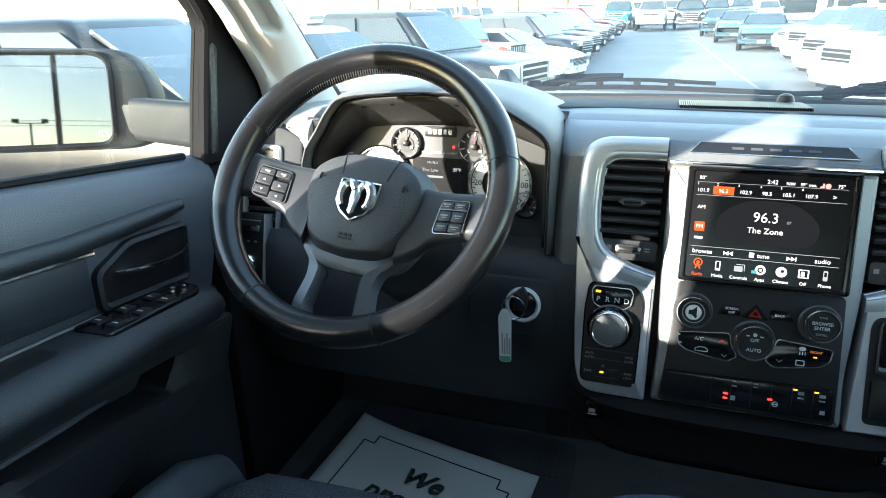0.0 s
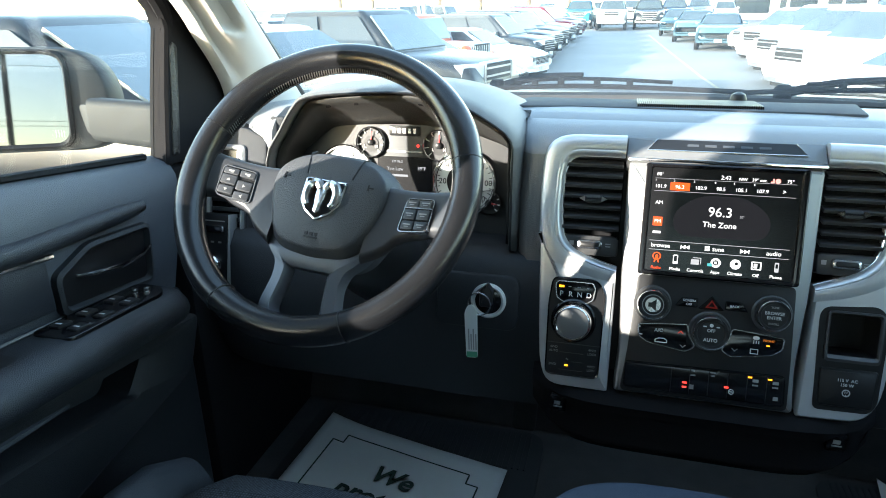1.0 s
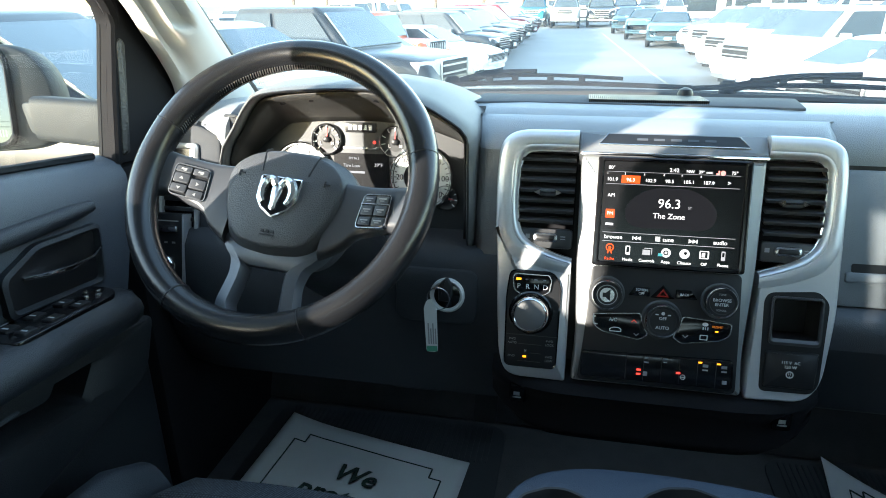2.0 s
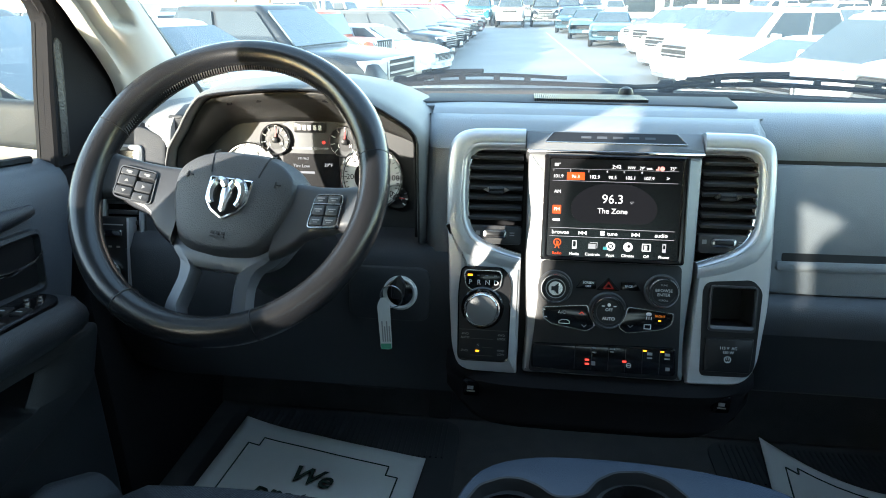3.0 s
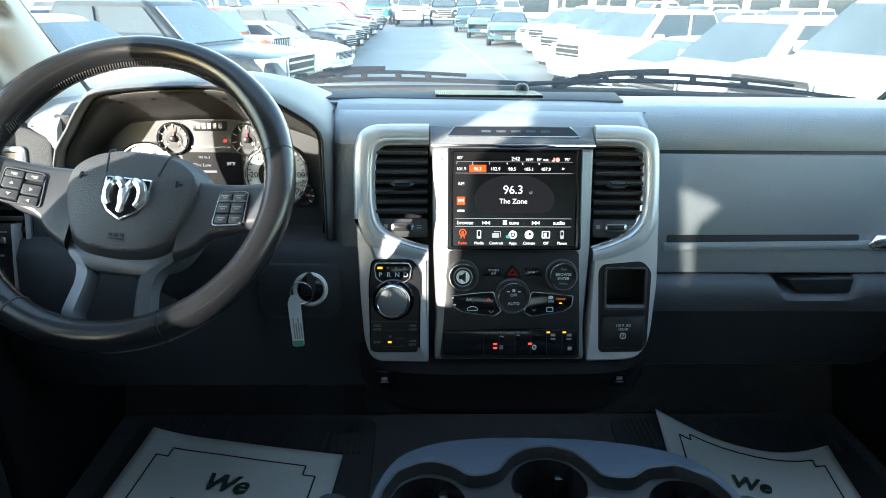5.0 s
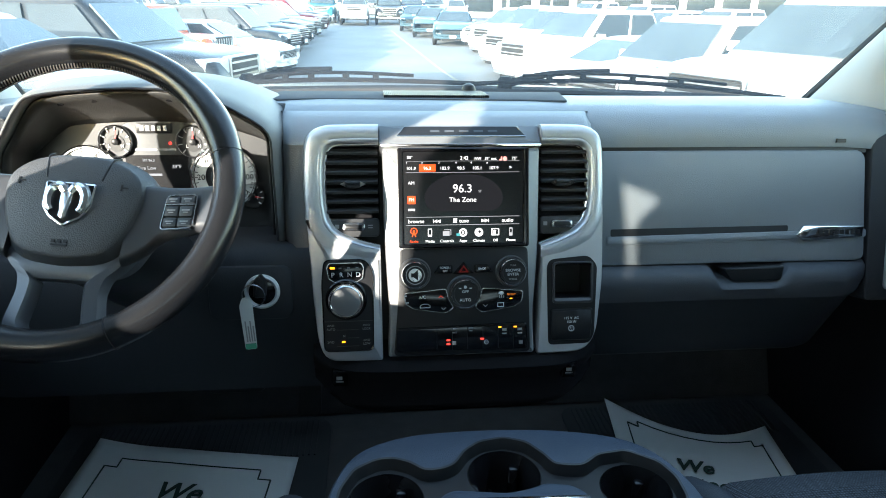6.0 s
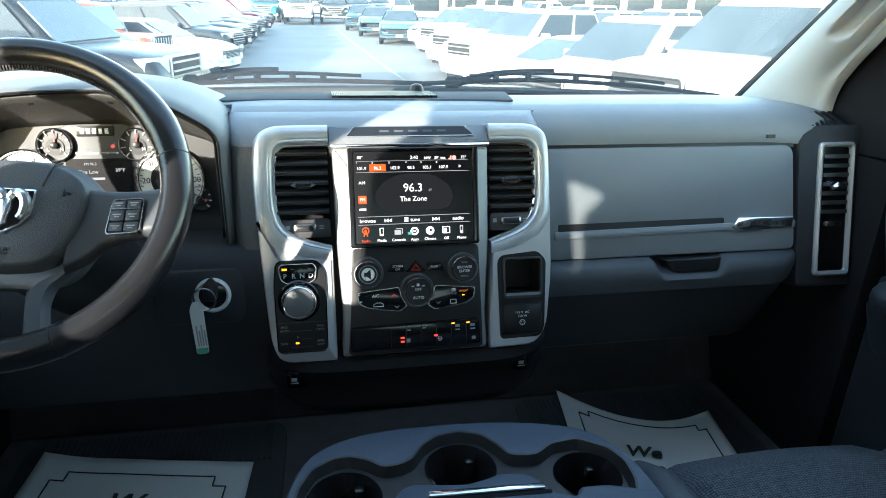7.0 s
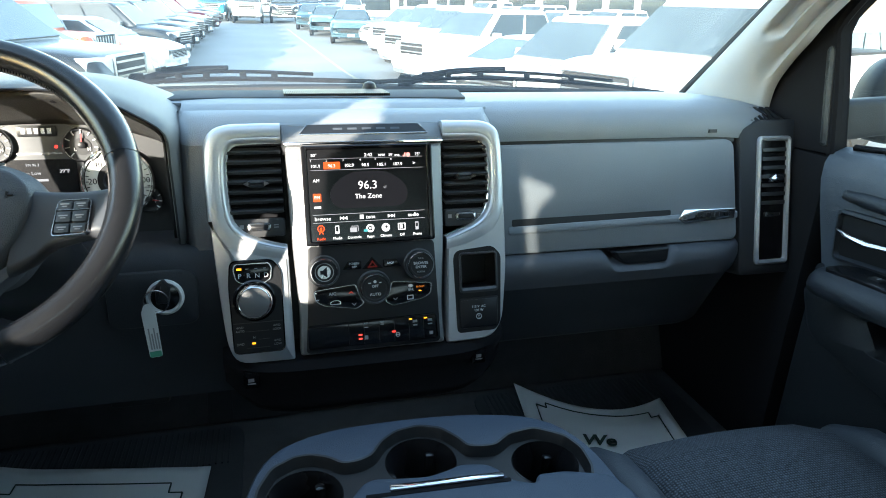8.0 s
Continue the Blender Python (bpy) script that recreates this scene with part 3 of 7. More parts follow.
def end_cap(s):
    """The outer end of the dashboard, with its tall bright-framed air vent."""
    m = plane_of((0, 0.04, 1.39), (1, 0, 0), (0, 0.25, 1))
    x0, x1 = 0.695, 0.852
    poly = [(x0, 0.012), (x0 + 0.04, 0.030), (x1 - 0.03, 0.030), (x1, 0.0), (x1, -0.262), (x0 + 0.006, -0.262)]
    if s < 0:
        poly = [(-x, y) for x, y in poly][::-1]
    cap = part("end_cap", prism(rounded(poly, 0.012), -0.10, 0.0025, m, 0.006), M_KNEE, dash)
    f = (lambda a, b: (a, b)) if s > 0 else (lambda a, b: (-b, -a))
    a0, a1 = f(0.732, 0.806)
    outer, inner = rect(a0, -0.243, a1, 0.0, 0.010), rect(a0 + 0.010, -0.233, a1 - 0.010, -0.010, 0.005)
    part("vent_frame", ring(outer, inner, [(0, -0.004), (0.05, 0.007), (0.4, 0.010), (0.8, 0.008), (1, 0.001), (1, -0.004)], m), M_SILVER, cap, "bright satin silver vent frame")
    part("vent_well", prism(inner, -0.05, 0.0035, m), M_PIANO, cap)
    slat = None
    for k in range(7):
        v = -0.026 - k * 0.0165
        if slat is None:
            slat = part("slat", prism(rect(a0 + 0.011, v - 0.0035, a1 - 0.011, v + 0.0035, 0.001, 2), 0.0035, 0.0075, m, 0.001), M_VENT, cap)
            first = v
        else:
            again(slat, 0, 0.2425 * (v - first), 0.970 * (v - first))
    c = (a0 + a1) / 2
    part("vent_knob", prism(rounded([(c - 0.016, -0.078), (c - 0.004, -0.070), (c + 0.014, -0.076), (c + 0.014, -0.084), (c - 0.012, -0.087)], 0.003), 0.006, 0.018, m, 0.003), M_CHROME, cap)
    part("vent_wheel", prism(rect(c - 0.016, -0.152, c + 0.016, -0.142, 0.003), 0.003, 0.0075, m, 0.002), M_CHROME, cap)
    # demister slots on the upper corner
    bm = bmesh.new()
    g = plane_of((0, 0.055, 1.412), (1, 0, 0), (0, 0.8, 0.35))
    for k in range(6):
        x = 0.722 + k * 0.014
        x = x if s > 0 else -x - 0.007
        prism([(x, 0), (x + 0.007, 0), (x + 0.001, 0.045), (x - 0.006, 0.045)], -0.004, 0.006, g, bm=bm)
    part("demister_grille", bm, M_BLACK, cap)
    return cap


end_cap(1)
end_cap(-1)

# driver side: knee panel, light switch panel
rows = []
for k in range(25):
    x = -0.86 + 0.64 * k / 24
    e = max(0.0, (-x - 0.70) / 0.16)
    b = 0.06 * e * e
    rows.append([(x, 0.10 + b, 1.262), (x, 0.02 + b, 1.260), (x, -0.012 + b, 1.256), (x, -0.030 + b, 1.235), (x, -0.045 + b, 1.16), (x, -0.030 + b, 1.06), (x, 0.0 + b, 0.995), (x, 0.04 + b, 0.985), (x, 0.12 + b, 1.0), (x, 0.12 + b, 1.255)])
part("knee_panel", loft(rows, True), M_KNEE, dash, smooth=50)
for x0, x1 in ((-0.700, -0.672),):
    part("side_panel", prism(rounded([(x0, -0.14), (x1, -0.14), (x1, 0.046), (x0, 0.046)], 0.006), -0.06, 0.0, plane_of((0, 0.055, 1.39), (1, 0, 0), (0, 0.16, 1)), 0.006), M_KNEE, dash)
part("panel_seam", prism(rect(-0.66, 1.238, -0.235, 1.2415), -0.01, 0.0025, plane_of((0, -0.029, 0), (1, 0, 0), (0, 0.2, 1))), M_BLACK, dash)
LS = plane_of((-0.7785, -0.016, 1.228), (1, 0, 0), (0, 0.26, 1))
sw = part("light_switch_panel", prism(rect(-0.035, -0.065, 0.03, 0.055, 0.006), -0.02, 0.008, LS, 0.003), M_BLACK, dash, "black light switch panel beside the steering wheel")
part("switch_edge", prism(rect(0.028, -0.065, 0.032, 0.055, 0.001), -0.01, 0.011, LS), M_SILVER, sw)
part("switch_knob", lathe([(0.018, 0.006), (0.018, 0.016), (0.015, 0.022), (0.013, 0.023)], at(LS, 0.0, -0.03), 28), M_CHROME, sw)
part("dimmer_wheel", prism(rect(-0.02, 0.024, 0.02, 0.036, 0.004), 0.006, 0.013, LS, 0.003), M_CHROME, sw)
for u in (-0.02, -0.006, 0.008):
    part("switch_mark", bars([(u, 0.006, u + 0.006, 0.009)], at(LS, 0, 0, 0.008)), M_GREY_MARK, sw)
part("switch_line", bars([(-0.022, 0.042, 0.02, 0.044)], at(LS, 0, 0, 0.008)), M_GREY_MARK, sw)
# column shroud behind the wheel
col_dir = Vector((0, 0.773, -0.634))
c0 = Vector((-0.473, -0.19, 1.365))
rows = [[c0 + col_dir * d + Vector((r * 1.25 * math.cos(a), 0, 0)) + Vector((0, 0.634, 0.773)) * (r * math.sin(a)) for a in (2 * math.pi * k / 20 for k in range(20))] for d, r in ((0.015, 0.045), (0.03, 0.062), (0.12, 0.066), (0.24, 0.062))]
part("column_shroud", loft(rows, True), M_BLACK, dash, smooth=50)

# ---- instrument cluster ----
cluster = thing("instrument_cluster", (-0.468, 0.07, 1.25), "instrument cluster with chrome-ringed gauges under a grey hood", "instrument cluster")
FACE = plane_of((-0.468, 0.070, 1.357), (1, 0, 0), (0, 0.12, 1))
lip = [(-0.668, 1.262), (-0.668, 1.375), (-0.640, 1.425), (-0.614, 1.462), (-0.590, 1.478), (-0.52, 1.486), (-0.43, 1.488), (-0.36, 1.474), (-0.315, 1.452), (-0.282, 1.425), (-0.279, 1.38), (-0.279, 1.262)]
lip = [tuple(v) for v in smooth_path(lip, 3)]
cx, cz = -0.472, 1.36


def arch(scale_x, scale_z, y, lift=0.0, low=None):
    out = []
    for x, z in lip:
        zz = cz + (z - cz) * scale_z + lift
        out.append((cx + (x - cx) * scale_x, y, max(zz, low) if low else zz))
    return out


rows = [arch(0.915, 0.54, 0.079), arch(0.93, 0.62, 0.071), arch(0.945, 0.76, 0.048), arch(0.955, 0.87, 0.024), arch(0.965, 0.955, 0.003), arch(0.985, 0.985, -0.012), arch(1.0, 1.0, -0.014), arch(1.03, 1.03, -0.006), arch(1.05, 1.045, 0.02), arch(1.09, 1.06, 0.09), arch(1.14, 1.0, 0.19), arch(1.2, 0.72, 0.31)]
part("hood_inside", loft(rows[:5]), M_HOOD_SHADED, cluster, "inside of the hood, coloured darker for shade", smooth=60).modifiers.new("thickness", "SOLIDIFY").thickness = 0.004
part("hood", loft(rows[4:]), M_HOOD, cluster, "grey grained hood over the gauges", smooth=60).modifiers.new("thickness", "SOLIDIFY").thickness = 0.004
part("lip_line", tube(arch(0.992, 0.992, -0.0145), 0.0016, 5), M_BLACK, cluster)
bm = prism(rounded([(-0.215, -0.12), (0.205, -0.12), (0.205, 0.045), (0.15, 0.074), (-0.15, 0.074), (-0.215, 0.05)], 0.02), -0.02, 0.0, FACE)
part("dial_plate", bm, M_DIAL, cluster, "dark grey dial surround")
part("centre_plate", prism(rounded([(-0.070, -0.040), (0.070, -0.040), (0.085, 0.03), (0.060, 0.058), (0.035, 0.0715), (-0.035, 0.0715), (-0.060, 0.058), (-0.085, 0.03)], 0.010), -0.01, 0.0015, FACE, 0.002), M_GAUGE, cluster, "grey plate between the gauges")
for dx in (-0.110, -0.064, 0.048):
    x = -0.468 + dx
    z = cz + (float(np.interp(cx + (x - cx) / 0.955, [p[0] for p in lip], [p[1] for p in lip])) - cz) * 0.87 - 0.0045
    part("hood_hole", prism(disc(0, 0, 0.009, 18, 0.005), -0.001, 0.0, plane_of((x, 0.024, z), (1, 0, 0), (0, -0.86, 0.52))), M_SAIL, cluster)


def gauge(u, v, r, white, numbers, needle, big):
    m = at(FACE, u, v)
    g = part("gauge", prism(disc(0, 0, r * 0.95, 40), 0, 0.003, m), M_BLACK if big else M_GAUGE, cluster, "round gauge with bright ring and red needle")
    part("bezel_ring", ring(disc(0, 0, r, 40), disc(0, 0, r * (0.90 if big else 0.84), 40), [(0, 0), (0.1, 0.009), (0.5, 0.011), (0.9, 0.008), (1, 0.003), (1, 0)], m), M_CHROME, g)
    if not big:
        part("dial_centre", prism(disc(0, -0.1 * r, r * 0.5, 28), 0.002, 0.0042, m), M_BLACK, g)
    if big:
        part("scale_ring", ring(disc(0, 0, r * 0.88, 40), disc(0, 0, r * 0.56, 40), [(0, 0.003), (1, 0.003), (1, 0.0045), (0, 0.0045)], m), M_GAUGE_WHITE, g)
        part("hub_ring", ring(disc(0, 0, r * 0.40, 32), disc(0, 0, r * 0.34, 32), [(0, 0.003), (1, 0.003), (1, 0.006), (0, 0.006)], m), M_STEEL, g)
    bm = bmesh.new()
    n = 25 if big else 9
    for k in range(n):
        a = radians(225 - 270 * k / (n - 1))
        c, s = math.cos(a), math.sin(a)
        r0, r1 = (0.78 if big else 0.66) * r, 0.86 * r
        w = 0.0006
        prism([(r0 * c - w * s, r0 * s + w * c), (r0 * c + w * s, r0 * s - w * c), (r1 * c + w * s, r1 * s - w * c), (r1 * c - w * s, r1 * s + w * c)], 0.003, 0.0052, m, bm=bm)
    tagged(part("ticks", bm, M_BLACK if big else M_WHITE_MARK, g), kind="stuff")
    a = radians(needle)
    c, s = math.cos(a), math.sin(a)
    pts = [(0.72 * r * c, 0.72 * r * s), (-0.12 * r * c - 0.0018 * s, -0.12 * r * s + 0.0018 * c), (-0.12 * r * c + 0.0018 * s, -0.12 * r * s - 0.0018 * c)]
    part("needle", prism(pts, 0.006, 0.0075, m), M_RED, g)
    part("needle_cap", lathe([(0.005, 0.003), (0.005, 0.009), (0.003, 0.010)], m, 16), M_BLACK, g)
    for text, ang in numbers:
        a = radians(ang)
        rr = (0.68 if big else 0.45) * r
        lettering(text, 0.0125 if big else 0.007, at(m, rr * math.cos(a), rr * math.sin(a), 0.0046), M_BLACK if big else M_WHITE_MARK, g, "numeral")
    return g


gauge(-0.057, 0.040, 0.0255, False, [("L", 215), ("H", -35)], 80, False)
gauge(0.057, 0.039, 0.0255, False, [("L", 215), ("H", -35)], 85, False)
speeds = [(str(20 * k), 225 - 270 * 20 * k / 120) for k in range(1, 7)]
gauge(0.100, -0.016, 0.052, True, speeds, 225, True)
gauge(-0.100, -0.016, 0.052, True, [(str(k), 225 - 270 * k / 7) for k in range(1, 8)], 170, True)
gauge(0.140, -0.046, 0.021, False, [("E", 215), ("F", -20)], -10, False)
gauge(-0.140, -0.046, 0.021, False, [("C", 215), ("H", -20)], 120, False)
plate = part("name_plate", prism(rect(-0.026, 0.052, 0.026, 0.068, 0.003), 0, 0.004, FACE, 0.001), M_BLACK, cluster, "small dark plate with bright shapes")
part("plate_shapes", bars([(-0.020 + k * 0.0085, 0.056, -0.0145 + k * 0.0085, 0.064) for k in range(5)], at(FACE, 0, 0, 0.004)), M_STEEL, plate)
part("trim_strip", prism(rect(-0.03, 0.026, 0.03, 0.029, 0.001), 0, 0.004, FACE), M_STEEL, cluster)
part("warning_light", prism(disc(0.022, 0.037, 0.0025, 10), 0, 0.002, FACE), G_ICON_RED, cluster)
display = part("display", prism(rect(-0.046, -0.035, 0.046, 0.019, 0.003), -0.002, 0.003, FACE), M_GLASS_SCREEN, cluster, "small dark information display")
for text, u, v, size in (("Tire Low", -0.016, -0.001, 0.0075), ("39\u00b0F", 0.029, 0.001, 0.0075), ("FM 96.3", -0.012, 0.011, 0.0055)):
    lettering(text, size, at(FACE, u, v, 0.003), G_DIM, display)
part("text_bars", bars([(-0.034, -0.013, 0.006, -0.0095)], at(FACE, 0, 0, 0.003)), G_DIM, display)

# ---- steering wheel ----
wheel = thing("steering_wheel", (-0.473, -0.2165, 1.4035), "black leather steering wheel with satin spokes and buttons", "steering wheel")
WP = plane_of((-0.473, -0.2165, 1.4035), (1, 0, 0), (0, 0.623, 0.782)) @ pose(0, 0, 0, 0, 0, -6)
R, r = 0.1752, 0.0177


def rim_section(a0, a1, n):
    rows = []
    for k in range(n + 1):
        a = radians(a0 + (a1 - a0) * k / n)
        c, s = math.cos(a), math.sin(a)
        g = 1 + 0.10 * (math.exp(-((math.degrees(a) % 360 - 35) / 14) ** 2) + math.exp(-((math.degrees(a) % 360 - 145) / 14) ** 2))
        rows.append([((R + r * g * math.cos(q)) * c, (R + r * g * math.cos(q)) * s, 1.12 * r * g * math.sin(q)) for q in (2 * math.pi * j / 18 for j in range(18))])
    return rows


SEAMS = (19, 162, 243, 297)
for a0, a1, lab in ((19, 162, "upper leather rim section"), (162, 243, "smooth leather grip section"), (243, 297, "lower leather rim section"), (297, 379, "smooth leather grip section")):
    part("rim_section", loft(rim_section(a0 + 0.12, a1 - 0.12, max(10, int((a1 - a0) / 3))), True, m=WP), M_LEATHER, wheel, lab, smooth=60)
for a in SEAMS:
    c, s = math.cos(radians(a)), math.sin(radians(a))
    loop = [Vector(((R + 0.0181 * math.cos(q)) * c, (R + 0.0181 * math.cos(q)) * s, 0.0201 * math.sin(q))) for q in (2 * math.pi * j / 20 for j in range(20))]
    part("seam", tube(loop, 0.0007, 5, True, WP), M_BLACK, wheel)
bm = bmesh.new()
for k in range(120):
    a = radians(20 + 141 * k / 119)
    c, s = math.cos(a), math.sin(a)
    rad = R - r * 1.0
    p, q = Vector((rad * c, rad * s, 0.0048)), Vector(((rad - 0.0003) * math.cos(a + 0.012), (rad - 0.0003) * math.sin(a + 0.012), -0.003))
    tube([p, q], 0.0009, 4, m=WP, bm=bm)
tagged(part("stitching", bm, M_THREAD, wheel, "grey cross stitching along the inner rim"), kind="stuff")

# hub with the air bag cover
HUBD = -0.030
half = [(0.030, 0.057), (0.062, 0.047), (0.083, 0.029), (0.087, 0.010), (0.084, -0.012), (0.076, -0.040), (0.061, -0.070), (0.042, -0.082)]
hub_poly = rounded([(-x, y) for x, y in half][::-1] + half + [(0.0, -0.087)], 0.012, 3)
rows = []
for f, d in ((1.0, -0.05), (1.0, -0.012), (0.985, -0.005), (0.955, -0.001), (0.865, 0.0135), (0.845, 0.0160), (0.80, 0.0175), (0.6, 0.0200), (0.3, 0.0220), (0.02, 0.0226)):
    rows.append([(x * f, -0.015 + (y + 0.015) * f, HUBD + d) for x, y in hub_poly])
cover = part("airbag_cover", loft(rows, True, m=WP), M_AIRBAG, wheel, "grained black air bag cover", smooth=50)
for s in (-1, 1):
    path = [Vector((s * x, y, HUBD + d)) for x, y, d in ((0.0375, 0.0530, 0.0020), (0.0360, 0.0450, 0.0150), (0.0335, 0.034, 0.0185), (0.0300, 0.016, 0.0206))]
    part("cover_crease", tube(path, 0.0012, 5, m=WP), M_BLACK, cover)
shield = [(-0.0275, 0.0185), (0.0275, 0.0185), (0.0265, -0.011), (0.017, -0.024), (0.0, -0.034), (-0.017, -0.024), (-0.0265, -0.011)]
EM = at(WP, 0, -0.008, HUBD + 0.0210)
emblem = part("emblem", prism(rounded(shield, 0.003, 3), -0.004, 0.0035, EM, 0.001), M_CHROME, wheel, "chrome shield emblem with a plain horned shape")
part("emblem_field", prism([(x * 0.90, (y + 0.005) * 0.90 - 0.005) for x, y in shield], 0.003, 0.0042, EM), M_SAIL, emblem)
bm = bmesh.new()
for s in (-1, 1):
    horn = smooth_path([(s * 0.003, 0.0055, 0.005), (s * 0.0085, 0.0120, 0.006), (s * 0.0155, 0.0095, 0.006), (s * 0.0195, 0.0005, 0.0055), (s * 0.0185, -0.0105, 0.005), (s * 0.0145, -0.0165, 0.0045)], 4)
    tube(horn, [0.0036 + 0.0026 * math.sin(math.pi * min(1, 0.22 + 0.78 * k / (len(horn) - 1))) for k in range(len(horn))], 8, m=EM, bm=bm)
prism(rounded([(-0.0068, 0.007), (0.0068, 0.007), (0.0065, -0.006), (0.0045, -0.017), (0.0050, -0.0235), (0.0, -0.0275), (-0.0050, -0.0235), (-0.0045, -0.017), (-0.0065, -0.006)], 0.002), 0.003, 0.0085, EM, 0.002, bm)
part("emblem_shape", bm, M_EMBLEM, emblem, "bright horned shape")
part("airbag_mark", bars([(-0.009 + k * 0.0065, -0.004, -0.005 + k * 0.0065, 0.0) for k in range(3)] + [(-0.009, -0.0075, 0.0085, -0.0055)], at(WP, 0, -0.056, HUBD + 0.0198), 0.001), M_BLACK, cover)
for s in (-1, 1):
    part("horn_mark", bars([(-0.004, -0.001, 0.004, 0.001), (-0.004, -0.004, -0.002, 0.004)], at(WP, s * 0.056, 0.010, HUBD + 0.0195), 0.001), M_BLACK, cover)

# side spokes with button pads
for s in (-1, 1):
    rows = []
    for t in [k / 12 for k in range(13)]:
        x = 0.062 + 0.104 * t
        hi = 0.026 - 0.003 * math.sin(math.pi * t)
        lo = float(np.interp(x, (0.062, 0.086, 0.100, 0.120, 0.146, 0.170), (-0.078, -0.064, -0.046, -0.040, -0.033, -0.040)))
        d = HUBD + 0.004 + 0.022 * t * t
        sec = rounded([(hi, d - 0.006), (hi - 0.006, d + 0.006), (lo + 0.006, d + 0.006), (lo, d - 0.006), (lo + 0.004, d - 0.016), (hi - 0.004, d - 0.016)], 0.005, 2)
        rows.append([(s * x, a, b) for a, b in sec])
    spoke = part("spoke", loft(rows, True, m=WP), M_SPOKE, wheel, "satin dark side spoke", smooth=50)
    PB = WP @ Matrix.Translation((s * 0.1215, -0.0125, HUBD + 0.0185)) @ Matrix.Rotation(-s * 0.26, 4, "Y")
    hw = 0.0205 if s > 0 else 0.0235
    pad = rounded([(-(hw + 0.001) * s, -0.0225), ((hw - 0.001) * s, -0.0200), ((hw - 0.0005) * s, 0.0210), (-(hw - 0.002) * s, 0.0205)][:: s], 0.006, 4)
    part("button_frame", ring(pad, [(x * 0.93, y * 0.93) for x, y in pad], [(0, -0.004), (0.2, 0.0025), (0.8, 0.0025), (1, -0.002)], PB), M_STEEL if s > 0 else M_FORK, spoke, "bright outline frame round the buttons" if s > 0 else "grey outline frame round the buttons")
    part("button_bed", prism([(x * 0.94, y * 0.94) for x, y in pad], -0.006, 0.0, PB), M_BLACK, spoke)
    if s > 0:
        part("frame_line", prism(rect(-0.0185, 0.0072, 0.0185, 0.0083), -0.002, 0.0045, PB), M_STEEL, spoke)
    du = hw / 2 - 0.0012
    for row_v, h in ((0.0135, 0.0085), (0.0, 0.0125), (-0.0135, 0.0105)):
        for q in (-1, 1):
            w = du - 0.0007
            lean = 0.0022 * q * s if s < 0 and row_v < 0.01 else 0.0
            b = part("button", prism(rounded([(q * du - w, row_v + lean - h / 2), (q * du + w, row_v + lean - h / 2), (q * du + w, row_v + lean + h / 2), (q * du - w, row_v + lean + h / 2)], 0.0018, 3), -0.002, 0.004, PB, 0.0012), M_SPOKE, spoke)
            if s > 0:
                part("button_mark", bars([(-0.005, -0.0007, 0.005, 0.0007), (-0.003, -0.0032, 0.003, -0.0022)], at(PB, q * du, row_v + 0.001, 0.004)), M_GREY_MARK, b)
            elif row_v > 0.01:
                part("button_mark", bars([(-0.0035, -0.0008, 0.0035, 0.0012), (-0.001, -0.0022, 0.003, -0.0012)], at(PB, q * du, row_v, 0.004)), M_GREY_MARK, b)
            else:
                part("button_mark", prism([(-0.0024, -0.0016), (0.0024, -0.0016), (0.0, 0.0020)], 0, 0.0004, at(PB, q * du, row_v + lean, 0.004) @ Matrix.Rotation(radians({(0, -1): 0, (0, 1): -90, (1, -1): 180, (1, 1): 90}[(int(row_v < -0.01), q)]), 4, "Z")), M_GREY_MARK, b)

# lower double spoke with its opening
outer = rounded([(-0.076, -0.058), (0.076, -0.058), (0.064, -0.078), (0.050, -0.090), (0.046, -0.110), (0.053, -0.148), (0.048, -0.164), (-0.048, -0.164), (-0.053, -0.148), (-0.046, -0.110), (-0.050, -0.090), (-0.064, -0.078)], 0.008, 4)
inner = rounded([(-0.030, -0.096), (0.030, -0.096), (0.026, -0.098), (0.0255, -0.102), (0.0265, -0.115), (0.0305, -0.146), (0.025, -0.158), (-0.025, -0.158), (-0.0305, -0.146), (-0.0265, -0.115), (-0.0255, -0.102), (-0.026, -0.098)], 0.004, 4)
part("lower_spoke", ring(outer, inner, [(0, -0.048), (0.0, -0.038), (0.15, -0.030), (0.8, -0.027), (1, -0.033), (1, -0.048)], WP), M_FORK, wheel, "dark satin forked lower spoke", smooth=50)

# ---- centre stack ----
stack = thing("centre_stack", (0, 0.0, 1.0), "centre stack with silver surround, touch screen and controls", "centre stack")
ST = plane_of((0, 0, 1.40), (1, 0, 0), (0, 0.285, 1))
body_poly = rounded([(-0.238, 0.036), (0.225, 0.036), (0.222, -0.10), (0.208, -0.318), (-0.226, -0.318), (-0.236, -0.10)], [0.05, 0.05, 0.02, 0.03, 0.03, 0.02], 6)
part("housing", prism([(x * 0.985, y * 0.99) for x, y in body_poly], -0.09, -0.052, ST), M_BLACK, stack)


